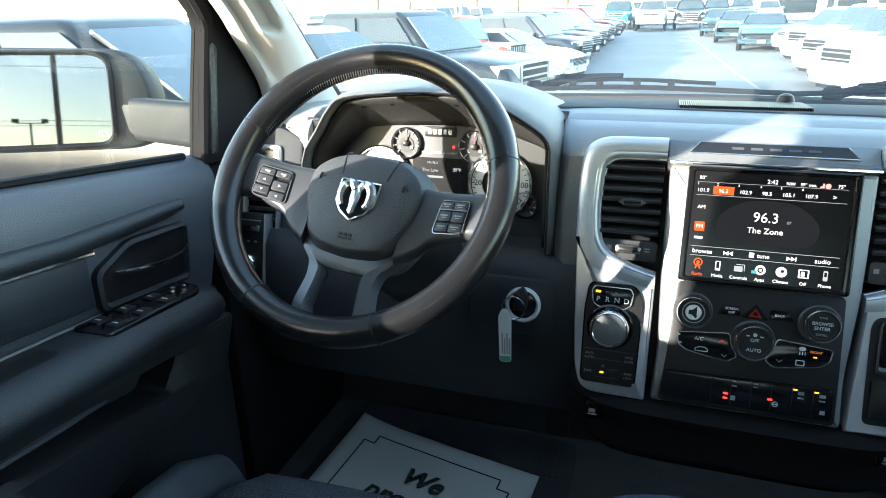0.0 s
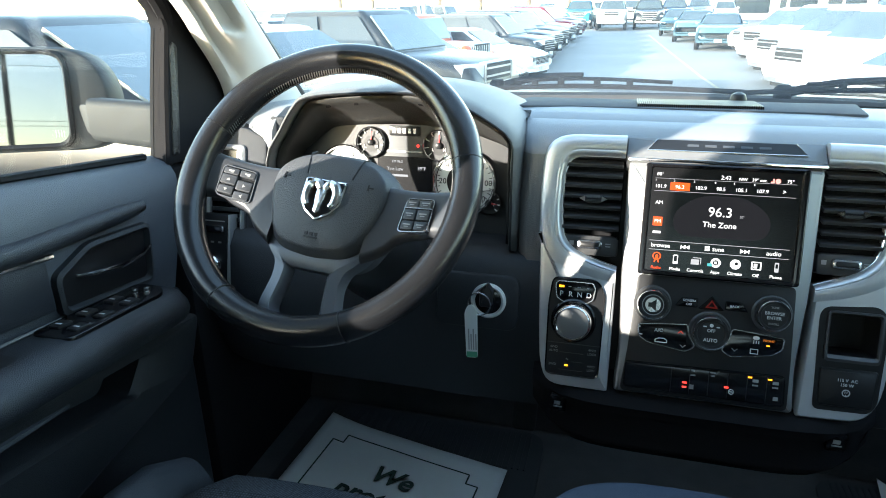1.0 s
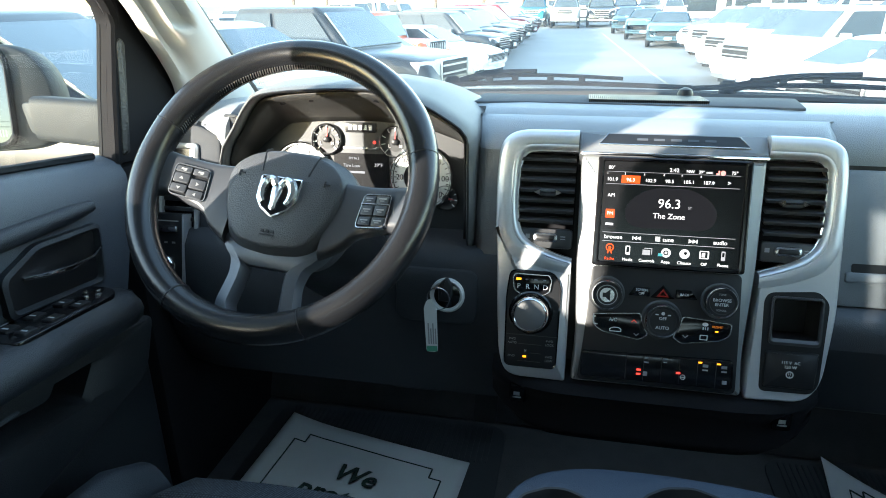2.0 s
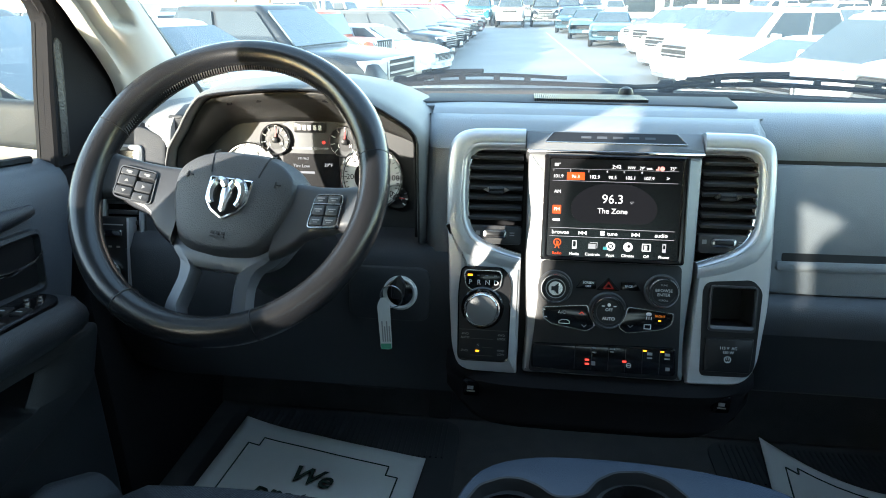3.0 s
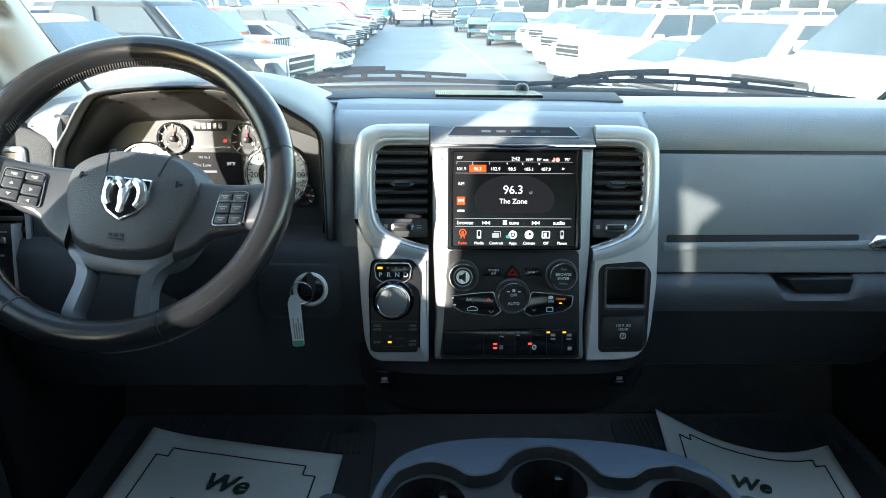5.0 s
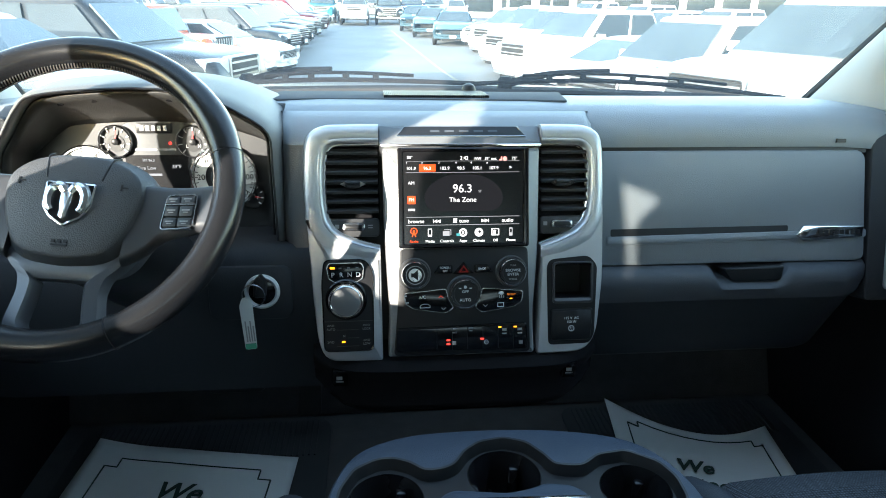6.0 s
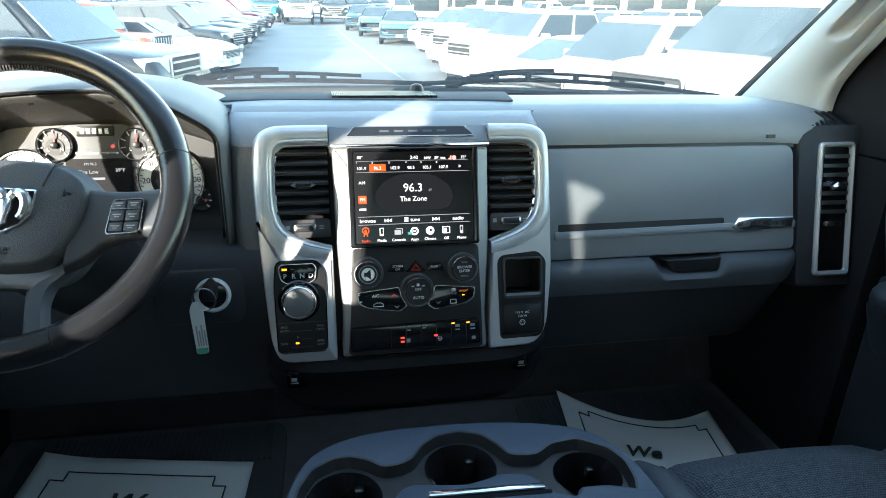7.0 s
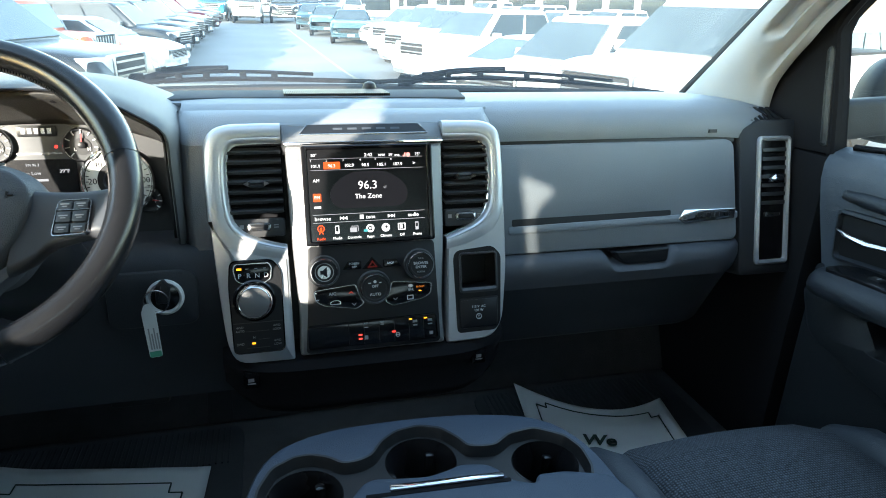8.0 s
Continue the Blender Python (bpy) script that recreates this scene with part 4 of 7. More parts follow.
def shoulder(outer, inner, label):
    """A softly domed silver shell between an outer edge and the edge of the vent opening; the third value of an outer point is 1 where that edge is free, 0 where it runs into the wing."""
    free = [p[2] for p in outer]
    a = smooth_path([Vector((p[0], p[1], 0)) for p in outer], 6)
    b = smooth_path([Vector((*p, 0)) for p in inner], 6)
    rows = []
    for i, (p, q) in enumerate(zip(a, b)):
        e = float(np.interp(i / 6, range(len(free)), free))
        sec = [(0, -0.025), (0, 0.0046 - 0.0066 * e), (0.07, 0.0050 - 0.0022 * e), (0.16, 0.0055 - 0.0005 * e), (0.40, 0.0066), (0.62, 0.0070), (0.70, 0.0058), (0.76, 0.0068), (0.84, 0.0060), (0.94, 0.0010), (1, -0.0070), (1, -0.025)]
        rows.append([p.lerp(q, f) + Vector((0, 0, d)) for f, d in sec])
    ob = part("surround", loft(rows, True, m=ST), M_SILVER, stack, label, smooth=50)
    part("vent_edge", tube([q + Vector((0, 0, -0.0050)) for q in b], 0.0016, 6, m=ST), M_CHROME, ob)


# the two silver shoulders round the air vents
shoulder([(-0.1275, 0.0358, 1), (-0.171, 0.0354, 1), (-0.205, 0.0340, 1), (-0.2255, 0.0255, 1), (-0.2355, 0.008, 1), (-0.2386, -0.03, 1), (-0.2375, -0.08, 1), (-0.2345, -0.112, 0.8), (-0.215, -0.140, 0), (-0.170, -0.158, 0), (-0.1275, -0.165, 0)],
         [(-0.1275, 0.0060), (-0.165, 0.0058), (-0.190, 0.0045), (-0.201, -0.003), (-0.2065, -0.018), (-0.2075, -0.05), (-0.206, -0.085), (-0.199, -0.110), (-0.182, -0.126), (-0.155, -0.137), (-0.1275, -0.145)], "satin silver surround sweeping round the vent")
shoulder([(0.118, 0.0358, 1), (0.155, 0.0354, 1), (0.184, 0.0340, 1), (0.204, 0.0255, 1), (0.2135, 0.008, 1), (0.2163, -0.03, 1), (0.2168, -0.08, 1), (0.2150, -0.112, 0.8), (0.197, -0.138, 0), (0.158, -0.157, 0), (0.118, -0.166, 0)],
         [(0.118, 0.0060), (0.150, 0.0058), (0.176, 0.0045), (0.187, -0.003), (0.1925, -0.018), (0.1935, -0.05), (0.192, -0.085), (0.185, -0.108), (0.169, -0.124), (0.144, -0.136), (0.118, -0.146)], "satin silver surround sweeping round the vent")
# lower silver wings
wing_l = rounded([(-0.2352, -0.100), (-0.222, -0.126), (-0.200, -0.143), (-0.165, -0.156), (-0.1268, -0.163), (-0.1262, -0.3195), (-0.210, -0.3185), (-0.2225, -0.290), (-0.2285, -0.220)], [0.004, 0.01, 0.01, 0.01, 0.002, 0.004, 0.02, 0.02, 0.02], 4)
part("wing", prism(wing_l, -0.03, 0.0045, ST, 0.004), M_SILVER, stack, "satin silver lower wing with a black control inset")
wing_r = rounded([(0.1195, -0.163), (0.155, -0.155), (0.195, -0.137), (0.2165, -0.100), (0.2168, -0.200), (0.2075, -0.290), (0.188, -0.3165), (0.1120, -0.3185)], [0.002, 0.01, 0.01, 0.004, 0.02, 0.02, 0.02, 0.004], 4)
bm = bmesh.new()
pocket_gap = rect(0.138, -0.236, 0.198, -0.176, 0.004)
edge_r = [(0.165 + (x - 0.165) * 0.95, -0.21 + (y + 0.21) * 0.975) for x, y in wing_r]
holed(edge_r, [pocket_gap], 0.0045, bm)
loft([[(x, y, 0.0045) for x, y in edge_r], [(x, y, 0.0005) for x, y in wing_r], [(x, y, -0.03) for x, y in wing_r]], True, False, bm=bm)
loft([[(x, y, d) for x, y in pocket_gap] for d in (0.0045, -0.03)], True, False, bm=bm)
bmesh.ops.remove_doubles(bm, verts=bm.verts, dist=0.0002)
bmesh.ops.recalc_face_normals(bm, faces=bm.faces)
bmesh.ops.transform(bm, matrix=ST, verts=bm.verts)
part("wing", bm, M_SILVER, stack, "satin silver lower wing with a storage pocket")
# tray on top
TR = plane_of(ST @ Vector((0, 0.0075, 0.0085)), (1, 0, 0), (0, 0.8, 0.6))
tray = part("top_tray", prism(rounded([(-0.1265, 0.0), (0.1170, 0.0), (0.1170, 0.036), (-0.1265, 0.036)], 0.003), -0.03, 0.0, TR, 0.003), M_GREY_SATIN, stack, "dark grey tray over the screen")
part("tray_recess", prism(rounded([(-0.100, 0.012), (0.094, 0.012), (0.082, 0.031), (-0.088, 0.031)], 0.004), -0.01, 0.0012, TR), M_BLACK, tray)
part("tray_lip", tube([TR @ Vector(p) for p in ((-0.088, 0.031, 0.001), (-0.100, 0.012, 0.001), (0.094, 0.012, 0.001), (0.082, 0.031, 0.001))], 0.0010, 6), M_STEEL, tray)
for k in range(5):
    part("tray_mark", bars([(-0.05 + k * 0.022, 0.020, -0.036 + k * 0.022, 0.024)], at(TR, 0, 0, 0.0012)), M_DASH_DARK, tray)
part("bright_line", prism(rect(-0.124, 0.0025, 0.1165, 0.0065, 0.001), -0.02, 0.011, ST, 0.001), M_CHROME, stack)

# air vents


def vent(u0, u1, knob_u):
    m = ST
    inner = rect(u0, -0.132, u1, 0.004, 0.012)
    v = part("air_vent", prism(inner, -0.05, -0.020, m), M_SAIL, stack, "black louvred air vent")
    slat, first = None, 0
    for k in range(7):
        y = -0.006 - k * 0.0145
        if slat is None:
            mm = at(m, 0, y, -0.004) @ Matrix.Rotation(0.35, 4, "X")
            slat = part("slat", prism(rect(u0 + 0.002, -0.0026, u1 - 0.002, 0.0026, 0.001, 2), -0.014, 0.002, mm, 0.001), M_VENT, v)
            first = y
        else:
            again(slat, 0, 0.2741 * (y - first), 0.9617 * (y - first))
    c = knob_u
    part("vent_knob", prism(rounded([(c - 0.017, -0.052), (c - 0.008, -0.046), (c + 0.008, -0.046), (c + 0.017, -0.052), (c + 0.008, -0.058), (c - 0.008, -0.058)], 0.002, 3), -0.006, 0.006, m, 0.003), M_VENT, v)
    for s in (-1, 1):
        part("knob_tip", prism([(c + s * 0.019, -0.052), (c + s * 0.011, -0.048), (c + s * 0.011, -0.056)][:: s], 0.0, 0.0075, m), M_CHROME, v)
    part("vent_base", prism(rect(u0 + 0.001, -0.131, u1 - 0.001, -0.1035, 0.006), -0.03, -0.004, m, 0.002), M_VENT, v)
    part("vent_wheel", prism(rect(c - 0.017, -0.122, c + 0.017, -0.109, 0.005), -0.01, 0.003, m, 0.003), M_STEEL, v)
    part("wheel_face", prism(rect(c - 0.013, -0.119, c + 0.013, -0.112, 0.003), 0, 0.0042, m, 0.001), M_BLACK, v)
    for spot in ((c - 0.028, -0.118, c - 0.022, -0.112), (c + 0.021, -0.118, c + 0.028, -0.1165), (c + 0.021, -0.1145, c + 0.028, -0.113)):
        part("vent_mark", bars([spot], at(m, 0, 0, -0.004)), M_GREY_MARK, v)


vent(-0.208, -0.127, -0.166)
vent(0.118, 0.195, 0.152)

# centre panel with the screen
panel_poly = rounded([(-0.1225, 0.0015), (0.115, 0.0015), (0.113, -0.15), (0.105, -0.255), (0.108, -0.315), (-0.1185, -0.315), (-0.115, -0.255), (-0.1205, -0.15)], [0.006, 0.006, 0.03, 0.02, 0.006, 0.006, 0.02, 0.03], 4)
panel = part("control_panel", prism(panel_poly, -0.04, 0.0085, ST, 0.006), M_PANEL, stack, "dark satin grey control panel")
part("lower_face", prism(rounded([(-0.099, -0.149), (0.096, -0.149), (0.099, -0.25), (0.1, -0.312), (-0.11, -0.312), (-0.104, -0.25)], 0.008), 0.0, 0.0100, ST, 0.001), M_BLACK, panel)
so, si = rect(-0.1005, -0.1485, 0.0975, 0.0005, 0.005), rect(-0.0915, -0.1425, 0.0885, -0.0055, 0.003)
screen = part("touch_screen", prism(si, 0.004, 0.0098, ST), M_GLASS_SCREEN, panel, "lit touch screen showing the radio page")
part("screen_bezel", ring(so, si, [(0, 0.0), (0, 0.0125), (0.3, 0.0135), (0.8, 0.0125), (1, 0.0098), (1, 0.0)], ST), M_PIANO, panel)
SC = at(ST, -0.0015, -0.074, 0.0099)
W2, H2 = 0.0865, 0.066
part("screen_picture", prism(rounded([(-0.055, -0.020), (0.055, -0.020), (0.062, 0.010), (0.03, 0.035), (-0.03, 0.035), (-0.062, 0.010)], 0.02), 0, 0.0003, SC), G_PICTURE, screen)
lines = [(-W2, 0.0378, W2 - 0.002, 0.0383), (-W2, 0.0545, W2 - 0.002, 0.0549), (-W2, -0.0285, W2 - 0.002, -0.0279), (-W2, -0.0405, W2 - 0.002, -0.0399)]
part("screen_lines", bars(lines, SC), G_DIM, screen)
part("preset_highlight", prism(rect(-0.0665, 0.0395, -0.042, 0.0500), 0, 0.0003, SC), G_RED, screen)
part("band_highlight", prism(rect(-0.0845, -0.0085, -0.0725, 0.0035, 0.001), 0, 0.0003, SC), G_RED, screen)
for text, u, v, size, mat, al in (
    ("80\u00b0", -0.080, 0.060, 0.0085, G_WHITE, "CENTER"), ("2:42", 0.001, 0.059, 0.0098, G_WHITE, "CENTER"), ("NW", 0.0215, 0.058, 0.0075, G_WHITE, "CENTER"),
    ("39\u00b0 out.", 0.041, 0.058, 0.0075, G_WHITE, "CENTER"), ("75\u00b0", 0.077, 0.058, 0.0082, G_WHITE, "CENTER"),
    ("101.9", -0.0785, 0.0440, 0.0088, G_WHITE, "CENTER"), ("96.3", -0.0545, 0.0440, 0.0088, G_WHITE, "CENTER"), ("102.9", -0.0285, 0.0440, 0.0088, G_WHITE, "CENTER"),
    ("98.5", -0.004, 0.0440, 0.0088, G_WHITE, "CENTER"), ("105.1", 0.0205, 0.0440, 0.0088, G_WHITE, "CENTER"), ("107.9", 0.0455, 0.0440, 0.0088, G_WHITE, "CENTER"), (">", 0.071, 0.0445, 0.011, G_WHITE, "CENTER"),
    ("1", -0.085, 0.0520, 0.0055, G_WHITE, "CENTER"), ("2", -0.062, 0.0520, 0.0055, G_WHITE, "CENTER"), ("3", -0.037, 0.0520, 0.0055, G_WHITE, "CENTER"), ("4", -0.0115, 0.0520, 0.0055, G_WHITE, "CENTER"), ("5", 0.0115, 0.0520, 0.0055, G_WHITE, "CENTER"), ("6", 0.0355, 0.0520, 0.0055, G_WHITE, "CENTER"),
    ("AM", -0.0785, 0.0225, 0.0078, G_WHITE, "CENTER"), ("FM", -0.0785, -0.0025, 0.0078, G_WHITE, "CENTER"),
    ("96.3", -0.002, 0.0135, 0.020, G_WHITE, "CENTER"), ("ST", 0.0245, 0.0095, 0.0055, G_DIM, "CENTER"), ("The Zone", -0.0015, -0.003, 0.0118, G_WHITE, "CENTER"),
    ("browse", -0.072, -0.0345, 0.0092, G_WHITE, "CENTER"), ("tune", 0.000, -0.0345, 0.0092, G_WHITE, "CENTER"), ("audio", 0.0665, -0.0345, 0.0092, G_WHITE, "CENTER"),
    ("Radio", -0.0755, -0.0645, 0.0066, G_RED, "CENTER"), ("Media", -0.0515, -0.0645, 0.0066, G_WHITE, "CENTER"), ("Controls", -0.026, -0.0645, 0.0066, G_WHITE, "CENTER"), ("Apps", -0.0015, -0.0645, 0.0066, G_WHITE, "CENTER"),
    ("Climate", 0.0225, -0.0645, 0.0066, G_WHITE, "CENTER"), ("Off", 0.0475, -0.0645, 0.0066, G_WHITE, "CENTER"), ("Phone", 0.0715, -0.0645, 0.0066, G_WHITE, "CENTER")):
    lettering(text, size * (0.75 if v > 0.04 else 0.87), at(SC, u, v, 0.0003), mat, screen, depth=0.0001)
# small picture signs on the screen
part("seek_back_sign", bars([(-0.0465, -0.0370, -0.0455, -0.0320)], SC, bm=prism([(-0.0455, -0.0345), (-0.0405, -0.0318), (-0.0405, -0.0372)], 0, 0.0004, SC, bm=prism([(-0.0405, -0.0345), (-0.0355, -0.0318), (-0.0355, -0.0372)], 0, 0.0004, SC))), G_WHITE, screen)
part("seek_on_sign", bars([(0.0365, -0.0370, 0.0375, -0.0320)], SC, bm=prism([(0.0365, -0.0345), (0.0315, -0.0372), (0.0315, -0.0318)], 0, 0.0004, SC, bm=prism([(0.0315, -0.0345), (0.0265, -0.0372), (0.0265, -0.0318)], 0, 0.0004, SC))), G_WHITE, screen)
part("list_sign", bars([(-0.0165, -0.0370 + k * 0.0017, -0.0105, -0.0360 + k * 0.0017) for k in range(4)], SC), G_WHITE, screen)
part("band_sign", bars([(-0.0835, -0.0185, -0.0735, -0.0155)], SC), G_WHITE, screen)
part("seat_sign", prism(disc(0.0625, 0.058, 0.0032, 14), 0, 0.0004, SC, bm=prism(rounded([(0.054, 0.0555), (0.0585, 0.0555), (0.0585, 0.061), (0.0565, 0.061), (0.0565, 0.0575), (0.054, 0.0575)], 0.0005), 0, 0.0004, SC)), glow("sign_pink", (1.0, 0.35, 0.32), 0.18), screen)
part("radio_sign", prism(disc(-0.0755, -0.049, 0.0020, 10), 0, 0.0004, SC, bm=prism([(-0.0765, -0.049), (-0.079, -0.0575), (-0.0775, -0.0575), (-0.0755, -0.052), (-0.0735, -0.0575), (-0.072, -0.0575), (-0.0745, -0.049)], 0, 0.0004, SC, bm=ring(disc(-0.0755, -0.049, 0.0055, 18), disc(-0.0755, -0.049, 0.0040, 18), [(0, 0), (1, 0), (1, 0.0004), (0, 0.0004)], SC))), G_RED, screen)
part("media_sign", ring(rect(-0.0545, -0.0575, -0.0485, -0.0455, 0.001), rect(-0.0535, -0.0545, -0.0495, -0.0465, 0.0005), [(0, 0), (1, 0), (1, 0.0004), (0, 0.0004)], SC), G_WHITE, screen)
part("controls_sign", bars([(-0.032, -0.0565, -0.022, -0.0495), (-0.0205, -0.0555, -0.0195, -0.0475), (-0.030, -0.0480, -0.0195, -0.0470)], SC), G_DIM, screen)
part("apps_sign", ring(disc(-0.0015, -0.0520, 0.0062, 20), disc(-0.0015, -0.0520, 0.0036, 20), [(0, 0), (1, 0), (1, 0.0004), (0, 0.0004)], SC, bm=bars([(-0.0030, -0.0535, 0.0000, -0.0505)], SC)), G_WHITE, screen)
part("apps_tag", bars([(-0.0115, -0.0570, -0.0055, -0.0530)], SC, 0.0005), G_CYAN, screen)
part("climate_sign", prism(disc(0.0225, -0.0520, 0.0064, 20), 0, 0.0004, SC), G_WHITE, screen)
part("climate_dot", prism(disc(0.0235, -0.0510, 0.0022, 12), 0.0004, 0.0007, SC), G_SCREEN, screen)
part("off_sign", ring(rect(0.0415, -0.0570, 0.0535, -0.0465, 0.001), rect(0.0430, -0.0560, 0.0520, -0.0475, 0.0005), [(0, 0), (1, 0), (1, 0.0004), (0, 0.0004)], SC, bm=bars([(0.0445, -0.0548, 0.0485, -0.0490)], SC)), G_WHITE, screen)
part("phone_sign", ring(rect(0.0690, -0.0580, 0.0740, -0.0455, 0.001), rect(0.0700, -0.0530, 0.0730, -0.0475, 0.0005), [(0, 0), (1, 0), (1, 0.0004), (0, 0.0004)], SC, bm=bars([(0.0705, -0.0570, 0.0725, -0.0545)], SC)), G_DIM, screen)


def knob(u, v, r, h, label, parent, face=M_BLACK):
    m = at(ST, u, v, 0.010)
    k = part("knob", lathe([(r, 0), (r, h * 0.75), (r * 0.97, h * 0.92), (r * 0.9, h), (r * 0.78, h), (r * 0.74, h * 0.93), (0.0006, h * 0.93)], m, 40), face, parent, label)
    part("knob_collar", lathe([(r * 1.18, 0), (r * 1.2, 0.002), (r * 1.12, 0.004), (r * 1.0, 0.004)], m, 40), M_VENT, k)
    part("knob_ring", ring(disc(0, 0, r * 0.985, 40), disc(0, 0, r * 0.89, 40), [(0, h * 0.8), (0.1, h * 0.98), (0.5, h * 1.05), (1, h * 0.96), (1, h * 0.8)], m), M_CHROME if face != M_STEEL else M_STEEL, k)
    return k, at(m, 0, 0, h * 0.935)


k1, m1 = knob(-0.077, -0.187, 0.0205, 0.017, "round volume knob with bright ring", panel)
part("knob_disc", prism(disc(0, 0, 0.0098, 28), -0.001, 0.0004, m1), M_STEEL, k1)
m1 = at(m1, 0, 0, 0.0004)
bm = prism([(-0.006, -0.003), (-0.002, -0.003), (0.004, -0.008), (0.004, 0.008), (-0.002, 0.003), (-0.006, 0.003)], 0, 0.0005, m1)
part("knob_sign", bm, M_BLACK, k1)
part("knob_arc", ring(disc(0, 0, 0.0140, 30), disc(0, 0, 0.0128, 30), [(0, 0), (1, 0), (1, 0.0004), (0, 0.0004)], m1), M_GREY_MARK, k1)
k2, m2 = knob(0.070, -0.186, 0.0205, 0.017, "round tuning knob with bright ring", panel)
lettering("BROWSE", 0.0058, at(m2, 0, 0.003), M_WHITE_MARK, k2)
lettering("ENTER", 0.0058, at(m2, 0, -0.003), M_WHITE_MARK, k2)
lettering("TUNE", 0.0036, at(m2, 0, 0.0105), M_GREY_MARK, k2)
lettering("SCROLL", 0.0036, at(m2, 0, -0.0105), M_GREY_MARK, k2)
k3, m3 = knob(-0.0025, -0.217, 0.0225, 0.018, "round climate knob with bright ring", panel)
lettering("OFF", 0.0058, at(m3, 0, 0.0035), M_WHITE_MARK, k3)
lettering("AUTO", 0.0062, at(m3, 0, -0.009), M_WHITE_MARK, k3)
part("fan_sign", prism(disc(0, 0.0105, 0.0024, 10), 0, 0.0004, m3, bm=bars([(-0.010, 0.008, -0.006, 0.0095), (0.006, 0.008, 0.010, 0.0095)], m3)), M_WHITE_MARK, k3)
BD = at(ST, 0, 0, 0.010)
for poly, nm, lab in (
    ([(-0.048, -0.187), (-0.040, -0.175), (-0.020, -0.175), (-0.020, -0.187)], "screen_button", "black screen button"),
    ([(-0.019, -0.188), (-0.003, -0.170), (0.013, -0.188)], "hazard_button", "black hazard button with red triangle"),
    ([(0.014, -0.187), (0.014, -0.175), (0.034, -0.175), (0.042, -0.187)], "back_button", "black back button")):
    b = part(nm, prism(rounded(poly, 0.0012, 2), -0.002, 0.003, BD, 0.001), M_PIANO, panel, lab)
    if nm == "hazard_button":
        part("triangle", ring([(-0.011, -0.186), (-0.003, -0.175), (0.005, -0.186)], [(-0.0075, -0.1842), (-0.003, -0.178), (0.0015, -0.1842)], [(0, 0.003), (1, 0.003), (1, 0.0036), (0, 0.0036)], BD), glow("hazard_dim_red", (0.8, 0.04, 0.03), 0.008), b)
    elif nm == "screen_button":
        lettering("SCREEN", 0.0044, at(BD, -0.031, -0.1785, 0.003), M_WHITE_MARK, b)
        lettering("OFF", 0.0044, at(BD, -0.031, -0.1835, 0.003), M_WHITE_MARK, b)
    else:
        lettering("BACK", 0.0044, at(BD, 0.025, -0.181, 0.003), M_WHITE_MARK, b)
